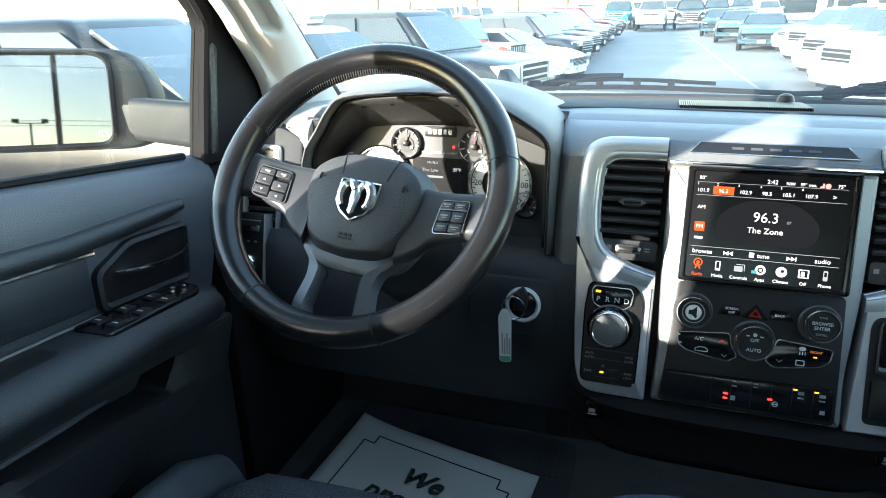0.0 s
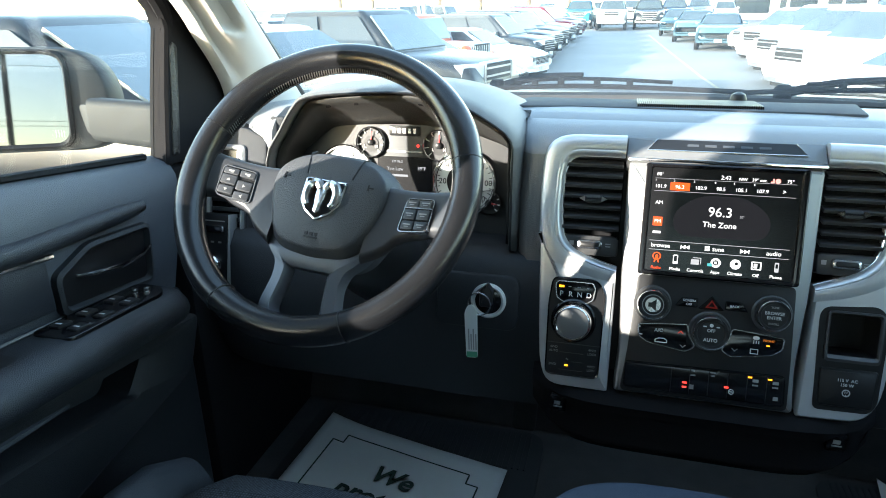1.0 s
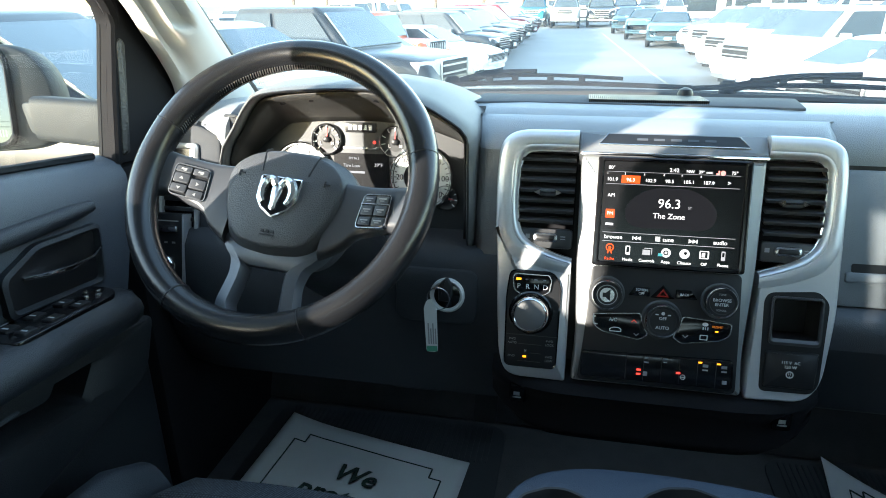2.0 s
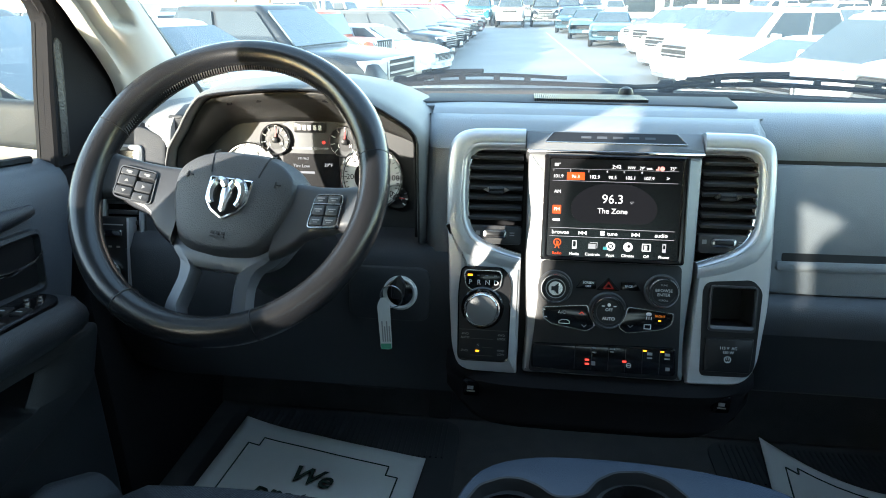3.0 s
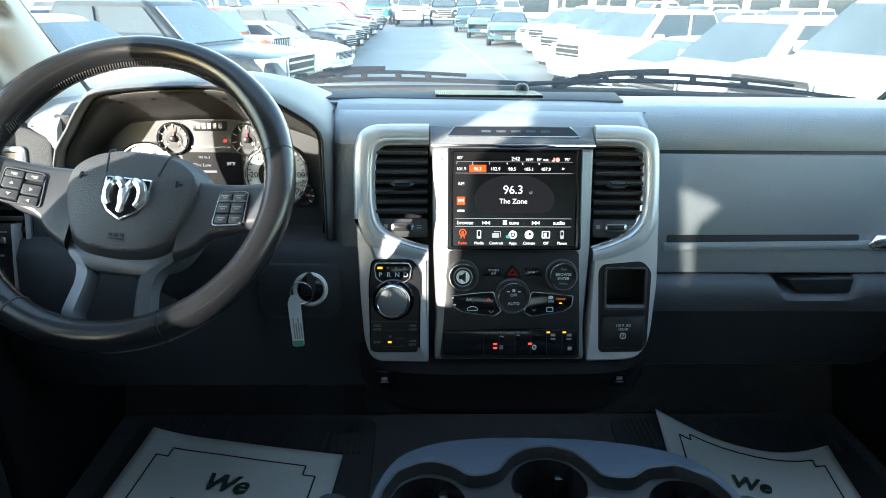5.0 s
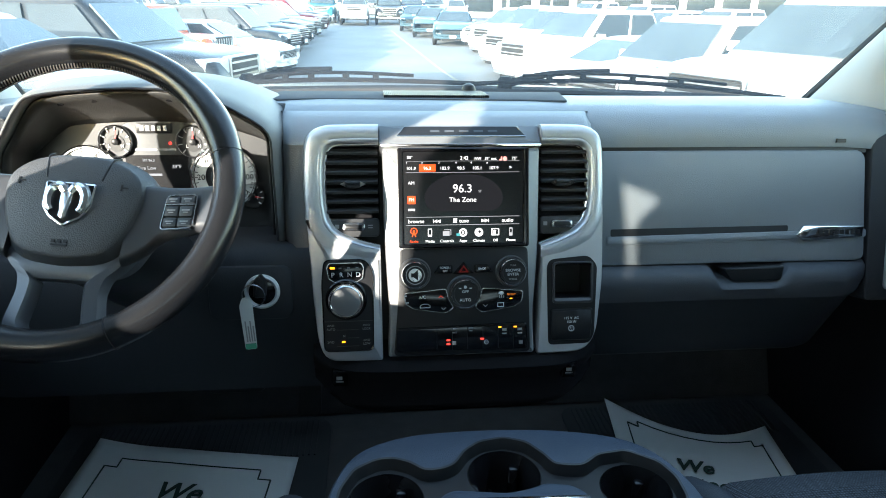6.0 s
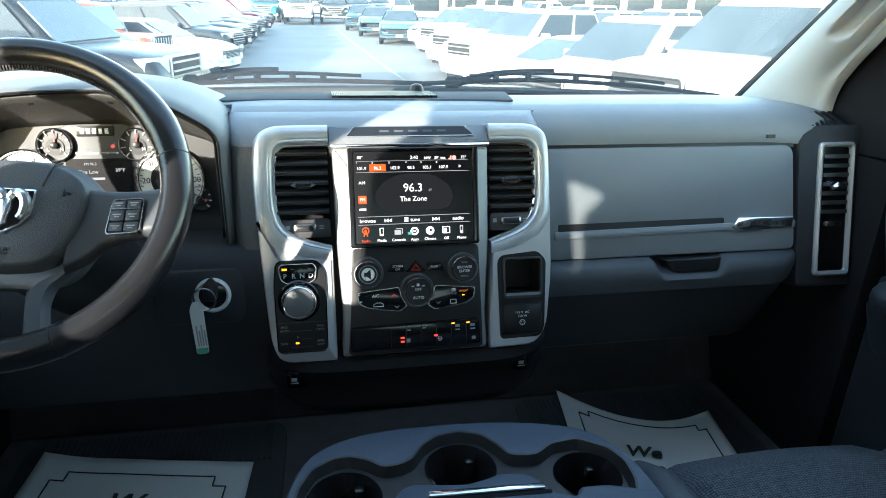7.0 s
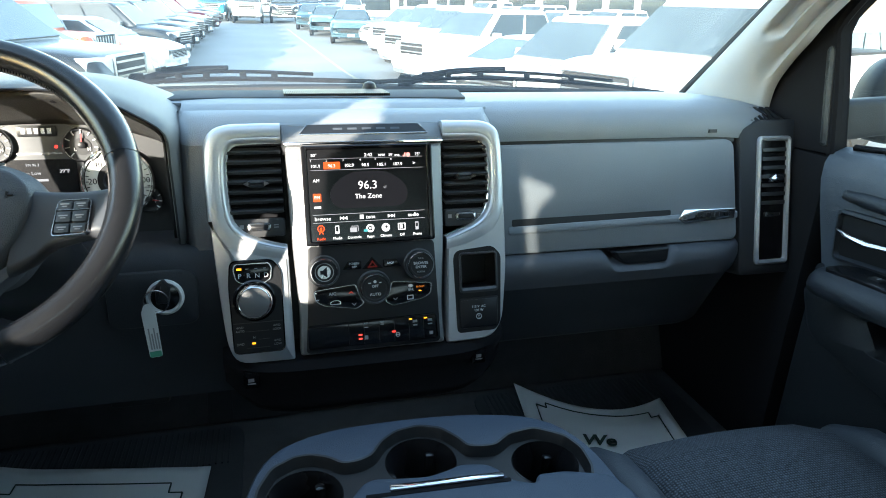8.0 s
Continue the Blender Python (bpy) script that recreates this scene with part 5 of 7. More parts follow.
# climate button wings
wl = [(-0.094, -0.216), (-0.030, -0.210), (-0.026, -0.226), (-0.018, -0.240), (-0.030, -0.248), (-0.080, -0.240), (-0.092, -0.232)]
wr = [(-0.005 - x, y) for x, y in wl][::-1]
for poly, sgn in ((wl, -1), (wr, 1)):
    pts = rounded(poly, 0.004, 3)
    w = part("climate_buttons", prism(pts, -0.002, 0.003, BD, 0.001), M_PIANO, panel, "glossy black climate buttons with bright outline")
    c = Vector((sum(p[0] for p in pts) / len(pts), sum(p[1] for p in pts) / len(pts)))
    ins = [tuple(c + (Vector(p) - c) * 0.955) for p in pts]
    part("bright_outline", ring(pts, ins, [(0, 0.0), (0, 0.0035), (1, 0.0035), (1, 0.0)], BD), M_STEEL, w)
    if sgn < 0:
        lettering("A/C", 0.0066, at(BD, -0.066, -0.2225, 0.003), M_WHITE_MARK, w)
        part("car_sign", ring(rounded([(-0.070, -0.239), (-0.054, -0.239), (-0.054, -0.235), (-0.058, -0.2325), (-0.065, -0.2325), (-0.070, -0.235)], 0.001, 2), rounded([(-0.069, -0.238), (-0.055, -0.238), (-0.055, -0.2355), (-0.0585, -0.2335), (-0.0645, -0.2335), (-0.069, -0.2355)], 0.001, 2), [(0, 0.003), (1, 0.003), (1, 0.0035), (0, 0.0035)], BD), M_WHITE_MARK, w)
        part("up_sign", prism([(-0.042, -0.224), (-0.038, -0.220), (-0.034, -0.224), (-0.0355, -0.224), (-0.038, -0.2215), (-0.0405, -0.224)], 0.003, 0.0035, BD), glow("sign_dim_red", (0.8, 0.05, 0.03), 0.06), w)
        part("down_sign", prism([(-0.038, -0.239), (-0.034, -0.243), (-0.030, -0.239), (-0.0315, -0.239), (-0.034, -0.2415), (-0.0365, -0.239)], 0.003, 0.0035, BD), M_GREY_MARK, w)
        part("wing_lamp", bars([(-0.0925, -0.2205, -0.0895, -0.219), (-0.0905, -0.231, -0.0865, -0.2295)], at(BD, 0, 0, 0.003)), M_WHITE_MARK, w)
    else:
        part("demist_sign", prism(disc(0.0545, -0.219, 0.004, 16, 0.0026), 0.003, 0.0035, BD, bm=bars([(0.0515, -0.2265, 0.0525, -0.2225), (0.0545, -0.2265, 0.0555, -0.2225), (0.0575, -0.2265, 0.0585, -0.2225)], at(BD, 0, 0, 0.003))), M_WHITE_MARK, w)
        part("rear_sign", ring(rect(0.0485, -0.2405, 0.0585, -0.2335, 0.0005), rect(0.0495, -0.2395, 0.0575, -0.2345, 0.0005), [(0, 0.003), (1, 0.003), (1, 0.0035), (0, 0.0035)], BD), M_WHITE_MARK, w)
        lettering("FRONT", 0.0042, at(BD, 0.070, -0.2215, 0.003), glow("sign_orange", (1.0, 0.3, 0.04), 0.04), w)
        part("amber_lamp", bars([(0.0675, -0.2285, 0.0715, -0.2270)], at(BD, 0, 0, 0.003)), G_AMBER, w)
        part("down_sign", prism([(0.026, -0.236), (0.030, -0.240), (0.034, -0.236), (0.0325, -0.236), (0.030, -0.2385), (0.0275, -0.236)], 0.003, 0.0035, BD), M_GREY_MARK, w)
# switch bank below
bank = part("switch_bank", prism(rounded([(-0.106, -0.269), (0.094, -0.265), (0.096, -0.306), (-0.106, -0.306)], 0.006), 0.0, 0.0135, ST, 0.002), M_PIANO, panel, "glossy black switch bank with small lamps")
BK = at(ST, 0, 0, 0.0135)
sep = None
for k in range(6):
    x = -0.045 + k * 0.0235
    if sep is None:
        sep = part("switch_gap", bars([(x, -0.304, x + 0.0008, -0.269)], BK), M_BLACK, bank)
    else:
        again(sep, k * 0.0235)
part("red_lamp", bars([(-0.030, -0.2905, -0.0245, -0.288), (-0.030, -0.2965, -0.0245, -0.294)], BK), G_ICON_RED, bank)
part("red_lamp", bars([(0.022, -0.290, 0.0275, -0.2875)], BK), G_ICON_RED, bank)
part("amber_lamp", bars([(0.0495, -0.2725, 0.0545, -0.2705)], BK), G_AMBER, bank)
part("amber_lamp", bars([(0.0735, -0.2725, 0.0785, -0.2705)], BK), G_AMBER, bank)
for spot in ((-0.0205, -0.273, -0.0155, -0.2705), (-0.0215, -0.279, -0.0145, -0.277), (0.0035, -0.2725, 0.0105, -0.2705), (0.0045, -0.2765, 0.0095, -0.2750), (0.0555, -0.2775, 0.0625, -0.2735), (0.0555, -0.2825, 0.0625, -0.2805), (0.0795, -0.2775, 0.0865, -0.2735), (0.0795, -0.2825, 0.0865, -0.2805), (-0.0215, -0.297, -0.0155, -0.291), (0.0815, -0.2985, 0.0875, -0.2935)):
    part("switch_sign", bars([spot], BK), M_GREY_MARK, bank)
part("wheel_sign", ring(disc(0.031, -0.294, 0.0036, 16), disc(0.031, -0.294, 0.0026, 16), [(0, 0), (1, 0), (1, 0.0004), (0, 0.0004)], BK, bm=bars([(0.028, -0.2946, 0.034, -0.2934)], BK)), M_WHITE_MARK, bank)

# rotary gear selector inset
inset_poly = rounded([(-0.212, -0.163), (-0.150, -0.163), (-0.1385, -0.182), (-0.1395, -0.303), (-0.214, -0.303), (-0.216, -0.20)], 0.010, 5)
inset = part("gear_panel", prism(inset_poly, -0.01, 0.0055, ST, 0.001), M_BLACK, stack, "black gear selector panel")
part("panel_outline", ring(inset_poly, [(-0.177 + (x + 0.177) * 0.955, -0.233 + (y + 0.233) * 0.975) for x, y in inset_poly], [(0, 0.0), (0, 0.0075), (1, 0.0065), (1, 0.0)], ST), M_PIANO, inset)
PD = at(ST, 0, 0, 0.0055)
pl = rounded([(-0.205, -0.168), (-0.156, -0.168), (-0.152, -0.175), (-0.154, -0.192), (-0.163, -0.198), (-0.196, -0.198), (-0.205, -0.192), (-0.208, -0.175)], 0.003, 3)
plate = part("gear_display", prism(pl, 0, 0.0025, PD, 0.001), M_PIANO, inset, "small gear display")
part("display_outline", ring(pl, [(-0.180 + (x + 0.180) * 0.95, -0.183 + (y + 0.183) * 0.92) for x, y in pl], [(0, 0), (0, 0.0035), (1, 0.0035), (1, 0)], PD), M_STEEL, plate)
for k, ch in enumerate("PRND"):
    lettering(ch, 0.0098, at(PD, -0.1985 + k * 0.0125, -0.1865, 0.0025), M_WHITE_MARK, plate)
part("gear_lamp", bars([(-0.2025, -0.1775, -0.1955, -0.1745)], at(PD, 0, 0, 0.0025)), G_AMBER, plate)
part("gear_dashes", bars([(-0.1895 + k * 0.0125, -0.1765, -0.1855 + k * 0.0125, -0.1755) for k in range(3)], at(PD, 0, 0, 0.0025)), M_GREY_MARK, plate)
m = at(ST, -0.1795, -0.2235, 0.005)
rot = part("rotary_knob", lathe([(0.0255, 0), (0.0255, 0.012), (0.0245, 0.020), (0.0215, 0.0235), (0.019, 0.0245), (0.0005, 0.0255)], m, 48), M_GREY_SATIN, stack, "round rotary gear selector with chrome ring")
part("rotary_collar", ring(disc(0, 0, 0.031, 40), disc(0, 0, 0.0262, 40), [(0, 0), (0, 0.003), (0.5, 0.005), (1, 0.003), (1, 0)], m), M_PIANO, rot)
part("rotary_ring", ring(disc(0, 0, 0.0262, 48), disc(0, 0, 0.0215, 48), [(0, 0.006), (0, 0.017), (0.3, 0.0222), (0.8, 0.0245), (1, 0.0243), (1, 0.006)], m), M_CHROME, rot)
for text, u, v in (("4WD", -0.2035, -0.2635), ("AUTO", -0.2035, -0.2690), ("4WD", -0.1505, -0.2635), ("LOCK", -0.1505, -0.2690), ("2WD", -0.2040, -0.2885), ("4WD", -0.1505, -0.2865), ("LOW", -0.1505, -0.2920), ("N", -0.184, -0.2795)):
    lettering(text, 0.0046, at(PD, u, v), M_GREY_MARK, inset)
part("drive_lines", bars([(-0.195, -0.2705, -0.162, -0.2697), (-0.178, -0.283, -0.162, -0.2822), (-0.195, -0.2955, -0.162, -0.2947), (-0.213, -0.2575, -0.140, -0.2565)], PD), M_VENT, inset)
part("drive_lamp", bars([(-0.1875, -0.2895, -0.1825, -0.2870)], PD), G_AMBER, inset)

# storage pocket and socket cover
pk_o = rounded([(0.133, -0.170), (0.193, -0.165), (0.207, -0.180), (0.203, -0.290), (0.195, -0.303), (0.130, -0.304), (0.127, -0.18)], 0.008, 5)
hole_o, hole_i = rect(0.136, -0.239, 0.200, -0.174, 0.006), rect(0.140, -0.231, 0.196, -0.178, 0.004)
bm = bmesh.new()
holed(pk_o, [hole_i], 0.0055, bm)
loft([[(x, y, d) for x, y in pk_o] for d in (0.0055, -0.01)], True, False, bm=bm)
loft([[(x, y, d) for x, y in hole_i] for d in (0.0055, -0.045)], True, False, bm=bm)
bmesh.ops.transform(bm, matrix=ST, verts=bm.verts)
pk = part("pocket_panel", bm, M_BLACK, stack, "black pocket panel with socket cover")
part("pocket_frame", ring(hole_o, hole_i, [(0, 0), (0, 0.009), (0.5, 0.0095), (1, 0.006), (1, 0)], ST), M_VENT, pk)
part("pocket_back", prism(hole_i, -0.05, -0.044, ST), M_BLACK, pk)
cover2 = part("socket_cover", prism(rounded([(0.134, -0.248), (0.200, -0.247), (0.197, -0.297), (0.134, -0.297)], 0.004), 0.0, 0.0092, ST, 0.003), M_BLACK, pk, "black hinged socket cover")
lettering("115 V  AC", 0.0055, at(ST, 0.1655, -0.262, 0.0092), M_WHITE_MARK, cover2)
lettering("150 W", 0.0055, at(ST, 0.1655, -0.268, 0.0092), M_WHITE_MARK, cover2)
part("socket_sign", ring(disc(0.1655, -0.278, 0.0048, 20), disc(0.1655, -0.278, 0.0036, 20), [(0, 0.009), (1, 0.009), (1, 0.0097), (0, 0.0097)], ST, bm=bars([(0.1640, -0.2785, 0.1647, -0.2755), (0.1663, -0.2785, 0.1670, -0.2755), (0.1650, -0.2815, 0.1660, -0.2800)], at(ST, 0, 0, 0.0092))), M_WHITE_MARK, cover2)

# dark lower part of the stack
rows = []
for k in range(21):
    x = -0.235 + 0.455 * k / 20
    e = abs((x + 0.0075) / 0.2275)
    b = 0.05 * e ** 6
    zb = 0.985 + 0.05 * e ** 8
    rows.append([(x, -0.080 + b, 1.097), (x, -0.096 + b, 1.090), (x, -0.104 + b, 1.080), (x, -0.098 + b, 1.066), (x, -0.085 + b, 1.05), (x, -0.090 + b, (1.04 + zb) / 2), (x, -0.090 + b, zb + 0.02), (x, -0.07 + b, zb), (x, 0.10, zb), (x, 0.10, 1.097)])
lower = part("lower_bin", loft(rows, True), M_SAIL, stack, "dark lower bin of the stack", smooth=50)
for x in (-0.193, 0.167):
    part("power_socket", prism(rect(x - 0.012, 1.050, x + 0.012, 1.078, 0.004), -0.005, 0.006, plane_of((0, -0.085, 0), (1, 0, 0), (0, 0, 1)), 0.002), M_PIANO, lower)
    part("socket_marks", bars([(x - 0.006, 1.058, x + 0.006, 1.060), (x - 0.005, 1.062, x + 0.004, 1.068)], plane_of((0, -0.091, 0), (1, 0, 0), (0, 0, 1))), M_GREY_MARK, lower)

# ---- ignition and keys ----
IG = plane_of((-0.305, -0.040, 1.193), (1, 0, 0), (0, 0.16, 1))
ign = thing("ignition_switch", (-0.305, -0.04, 1.193), "black ignition switch with a pale ring on the dashboard", "ignition switch")
part("switch_body", prism(rounded([(-0.08, 0.038), (0.045, 0.038), (0.045, -0.045), (-0.08, -0.045)], 0.02), -0.012, 0.006, IG, 0.004), M_KNEE, ign)
part("pale_ring", ring(disc(0, 0, 0.0265, 40), disc(0, 0, 0.0195, 40), [(0, 0.0), (0.05, 0.010), (0.5, 0.0125), (0.95, 0.010), (1, 0.0)], IG), M_KEYTAG, ign, "pale plastic ring")
part("switch_core", lathe([(0.0195, 0.004), (0.0195, 0.010), (0.012, 0.012), (0.0005, 0.012)], IG, 32), M_PIANO, ign)
key = thing("car_key", (-0.313, -0.07, 1.20), "black car key with split ring and paper tag in the ignition", "key")
part("key_head", prism(rounded([(-0.011, -0.006), (0.007, -0.006), (0.009, 0.018), (0.0, 0.030), (-0.010, 0.020)], 0.004), 0.012, 0.024, IG, 0.003), M_BLACK, key)
kr = [Vector((-0.009 + 0.0165 * math.cos(a), 0.000 + 0.0175 * math.sin(a), 0.030 + 0.004 * math.sin(a))) for a in (2 * math.pi * k / 36 for k in range(36))]
part("split_ring", tube(kr, 0.0011, 6, True, IG), M_STEEL, key, "steel split ring")
TG = IG @ pose(-0.021, -0.008, 0.031, 0, 0, 4)
tag = part("key_tag", prism(rounded([(-0.0085, -0.074), (0.0085, -0.074), (0.0095, -0.006), (0.004, 0.006), (-0.004, 0.006), (-0.0095, -0.006)], 0.004, 3), -0.0006, 0.0006, TG), M_KEYTAG, key, "white paper key tag with green foot")
part("tag_foot", prism(rect(-0.0078, -0.0735, 0.0078, -0.065), -0.0008, 0.0009, TG), M_GREEN, tag)
part("tag_writing", bars([(-0.005 + 0.0035 * j, -0.062, -0.003 + 0.0035 * j, -0.030 - 0.008 * (j % 2)) for j in range(4)], at(TG, 0, 0, 0.0006)), M_GREY_MARK, tag)


# ---- doors ----
def front_door(s):
    """A front door: grained panel, armrest with switches, map pocket, window frame and glass."""
    side_word = "driver's" if s < 0 else "passenger's"
    d = thing("front_door", (s * 0.85, -0.5, 0.75), f"closed {side_word} door with dark vinyl panel and armrest", "door")
    rise = lambda y, k=0.105: k * (-0.08 - y)
    Y = (lambda y: y) if s < 0 else (lambda y: -y)
    F = lambda x: plane_of((s * x, 0, 0), (0, 1 if s < 0 else -1, 0), (0, 0, 1))
    ys = [-1.06] + [-0.95 + 0.885 * k / 16 for k in range(17)]
    # the sill's rear step, out of view, trims the sunlight on the wheel
    sill = lambda y: float(np.interp(y, (-1.06, -0.89, -0.84, -0.62, -0.42, -0.08, 0.0), (-0.022, -0.022, 0.055, 0.055, 0.0357, 0.0, -0.0084)))
    prof = [(0.875, 1.384), (0.838, 1.388), (0.815, 1.380), (0.800, 1.362), (0.792, 1.335), (0.790, 1.29), (0.795, 1.17), (0.875, 1.17)]
    rows = []
    for y in ys:
        e = max(0, (y + 0.11) / 0.045)
        rows.append([(s * (x + 0.006 * e * e), y + 0.018 * e - 0.30 * e * (1.388 - z), z + sill(y)) for x, z in prof])
    part("upper_panel", loft(rows, True), M_DOOR_LIT, d, smooth=50)
    # raised spear moulding with bright line
    fy, fz = (0.0, -0.013) if s < 0 else (0.028, -0.030)
    path = [(s * 0.789, y + fy, fz + 1.331 + 0.012 * max(0, (y + 0.36) / 0.16) + min(rise(y, 0.09), 0.050)) for y in (-1.02, -0.8, -0.6, -0.45, -0.36, -0.28, -0.20, -0.158)]
    part("moulding", tube(path, [0.016, 0.016, 0.016, 0.015, 0.014, 0.013, 0.012, 0.008], 10), M_DOOR_DIM, d, smooth=60)
    part("bright_strip", tube([(s * 0.783, y + fy, fz + 0.008 + 1.309 + rise(y, 0.09)) for y in (-1.02, -0.8, -0.6, -0.45, -0.325)], 0.0030, 6), M_CHROME, d, "thin bright strip")
    part("insert", prism(rounded([(Y(y), z + rise(y, 0.09)) for y, z in ((-1.02, 1.235), (-0.335, 1.235), (-0.335, 1.302), (-1.02, 1.302))], 0.006), -0.01, 0.006, F(0.788), 0.004), M_DOOR_DIM, d)
    part("insert_edge", tube([(s * 0.781, y + fy, 1.2475 + fz + 0.013 + 0.075 * (-0.335 - y)) for y in (-1.02, -0.8, -0.6, -0.45, -0.335)], 0.0018, 6), M_PANEL, d, "thin grey edge under the insert")
    # door handle in its recess
    bz = rounded([(Y(y + fy), z + fz + rise(y)) for y, z in ((-0.330, 1.232), (-0.165, 1.232), (-0.155, 1.322), (-0.27, 1.318), (-0.330, 1.288))], 0.012, 4)
    bzi = rounded([(Y(y + fy), z + fz + rise(y)) for y, z in ((-0.318, 1.242), (-0.175, 1.242), (-0.166, 1.312), (-0.268, 1.307), (-0.318, 1.280))], 0.008, 4)
    hz = part("handle_bezel", ring(bz, bzi, [(0, -0.01), (0.1, 0.008), (0.6, 0.010), (1, 0.002), (1, -0.01)], F(0.79)), M_DOOR_DIM, d)
    part("handle_recess", prism(bzi, -0.01, 0.004, F(0.791)), M_BLACK, d)
    part("door_handle", tube([(s * x, y + fy, z + fz + rise(y)) for x, y, z in ((0.786, -0.295, 1.278), (0.775, -0.27, 1.277), (0.769, -0.235, 1.277), (0.770, -0.195, 1.282), (0.780, -0.165, 1.288))], [0.003, 0.0045, 0.005, 0.0045, 0.0025], 8, flat=0.6), M_CHROME, d, "chrome inner door handle")
    # armrest
    dy, dz = (0.0, 0.0) if s < 0 else (0.02, -0.02)
    arm = [(0.80, 1.226), (0.735, 1.229), (0.713, 1.224), (0.700, 1.212), (0.697, 1.200), (0.702, 1.186), (0.725, 1.178), (0.80, 1.175)]
    rows = []
    for k, y in enumerate([-1.02, -0.8, -0.6, -0.45, -0.37, -0.31, -0.25, -0.212, -0.192, -0.179, -0.173]):
        f = 1.0 if k < 7 else (0.97, 0.90, 0.76, 0.55)[k - 7]
        cz0 = 1.192
        rows.append([(s * (0.80 + (x - 0.80) * f), y + dy, cz0 + (z - cz0) * f + rise(y, 0.07) + dz) for x, z in arm])
    arm_ob = part("armrest", loft(rows, True), M_DOOR_DIM, d, "padded armrest", smooth=60)
    AR = plane_of((s * 0.752, -0.297 + dy, 1.2420 + dz), (1, 0, 0), (0, 1, -0.07))
    sp = part("switch_panel", prism(rounded([(-0.030, -0.085), (0.030, -0.085), (0.030, 0.075), (0.010, 0.095), (-0.030, 0.095)], 0.014), -0.012, 0.004, AR, 0.002), M_PIANO, d, "glossy black window switch panel")
    sets = [(-0.013, -0.055), (0.013, -0.055), (-0.013, -0.015), (0.013, -0.015), (-0.012, 0.03), (0.012, 0.03)] if s < 0 else [(0.0, -0.04), (0.0, 0.02)]
    for u, v in sets:
        b = part("window_switch", prism(rect(u - 0.0085, v - 0.011, u + 0.0085, v + 0.011, 0.003), 0.003, 0.0065, AR, 0.002), M_BLACK, sp)
        # white bar painted on each switch as a glint of light
        part("switch_glint", bars([(u - 0.004, v - 0.004, u + 0.004, v - 0.0015)], at(AR, 0, 0, 0.0065)), M_WHITE_MARK, b)
    for u, v in ((-0.01, 0.066), (0.01, 0.066), (0.0, 0.078), (0.0, 0.055)) if s < 0 else ():
        part("mirror_button", prism(disc(u, v, 0.004, 12), 0.003, 0.007, AR, 0.001), M_STEEL, sp)
    part("pull_cup", prism(rounded([(-0.028, -0.245), (0.016, -0.245), (0.016, -0.135), (-0.028, -0.135)], 0.012), -0.03, 0.0022, AR), M_BLACK, d, "dark pull cup in the armrest")
    # map pocket and lower panel
    po = rounded([(Y(y), z) for y, z in ((-0.95, 1.01), (-0.42, 1.035), (-0.165, 1.085), (-0.13, 1.165), (-0.40, 1.20), (-0.95, 1.26))], 0.02, 4)
    pi = rounded([(Y(y), z) for y, z in ((-0.90, 1.185), (-0.52, 1.150), (-0.30, 1.116), (-0.262, 1.163), (-0.53, 1.190), (-0.90, 1.230))], 0.012, 4)
    part("lower_panel", ring(po, pi, [(0, -0.06), (0, 0.0), (0.1, 0.008), (0.9, 0.012), (1, 0.002), (1, -0.06)], F(0.745)), M_DOOR_SHADED, d, smooth=45)
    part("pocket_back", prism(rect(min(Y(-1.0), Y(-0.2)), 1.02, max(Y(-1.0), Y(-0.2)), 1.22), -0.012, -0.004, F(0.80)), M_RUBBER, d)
    part("door_foot", box(min(s * 0.79, s * 0.87), -1.06, 0.76, max(s * 0.79, s * 0.87), -0.10, 1.19, 0.01), M_DOOR_SHADED, d)
    part("speaker_relief", tube([(s * 0.702, y, 1.168 + rise(y, 0.07)) for y in (-0.62, -0.55, -0.48, -0.42)], [0.002, 0.004, 0.004, 0.002], 6), M_DOOR_DIM, d)
    part("outer_skin", box(min(s * 0.885, s * 0.92), -1.07, 0.55, max(s * 0.885, s * 0.92), -0.02, 1.36), M_TRUCK, d, "painted outer skin")
    # window frame: sail panel, divider, sloping upper frame
    # the rear corner, out of view, is bent to bound the dash's sun patch
    rim_in = [(-0.058, 1.375), (-0.036, 1.48), (-0.012, 1.575), (-0.018, 1.600), (-0.055, 1.640), (-0.13, 1.705), (-0.22, 1.750), (-0.38, 1.765), (-0.60, 1.755), (-0.90, 1.714), (-1.04, 1.714), (-1.085, 1.69), (-1.015, 1.62), (-1.03, 1.40)]
    rim_out = [(0.18, 1.36), (0.18, 1.45), (0.12, 1.54), (0.09, 1.57), (0.03, 1.63), (-0.05, 1.71), (-0.20, 1.865), (-0.38, 1.915), (-0.60, 1.92), (-0.90, 1.92), (-1.05, 1.92), (-1.15, 1.90), (-1.08, 1.62), (-1.08, 1.40)]
    rows = [[(s * 0.842, *p), (s * 0.818, *p), (s * 0.814, p[0] + 0.004, p[1]), (s * 0.814, *q), (s * 0.842, *q)] for p, q in zip(rim_in, rim_out)]
    part("sail_panel", loft(rows, True), M_SAIL, d, "black corner panel ahead of the window", smooth=40)
    part("sail_strip", prism(rounded([(Y(y), z) for y, z in ((-0.046, 1.385), (-0.027, 1.385), (0.005, 1.548), (-0.004, 1.558), (-0.014, 1.550))], 0.006), 0, 0.012, F(0.822), 0.006), M_PEBBLE, d, "grey pebbled grip strip")
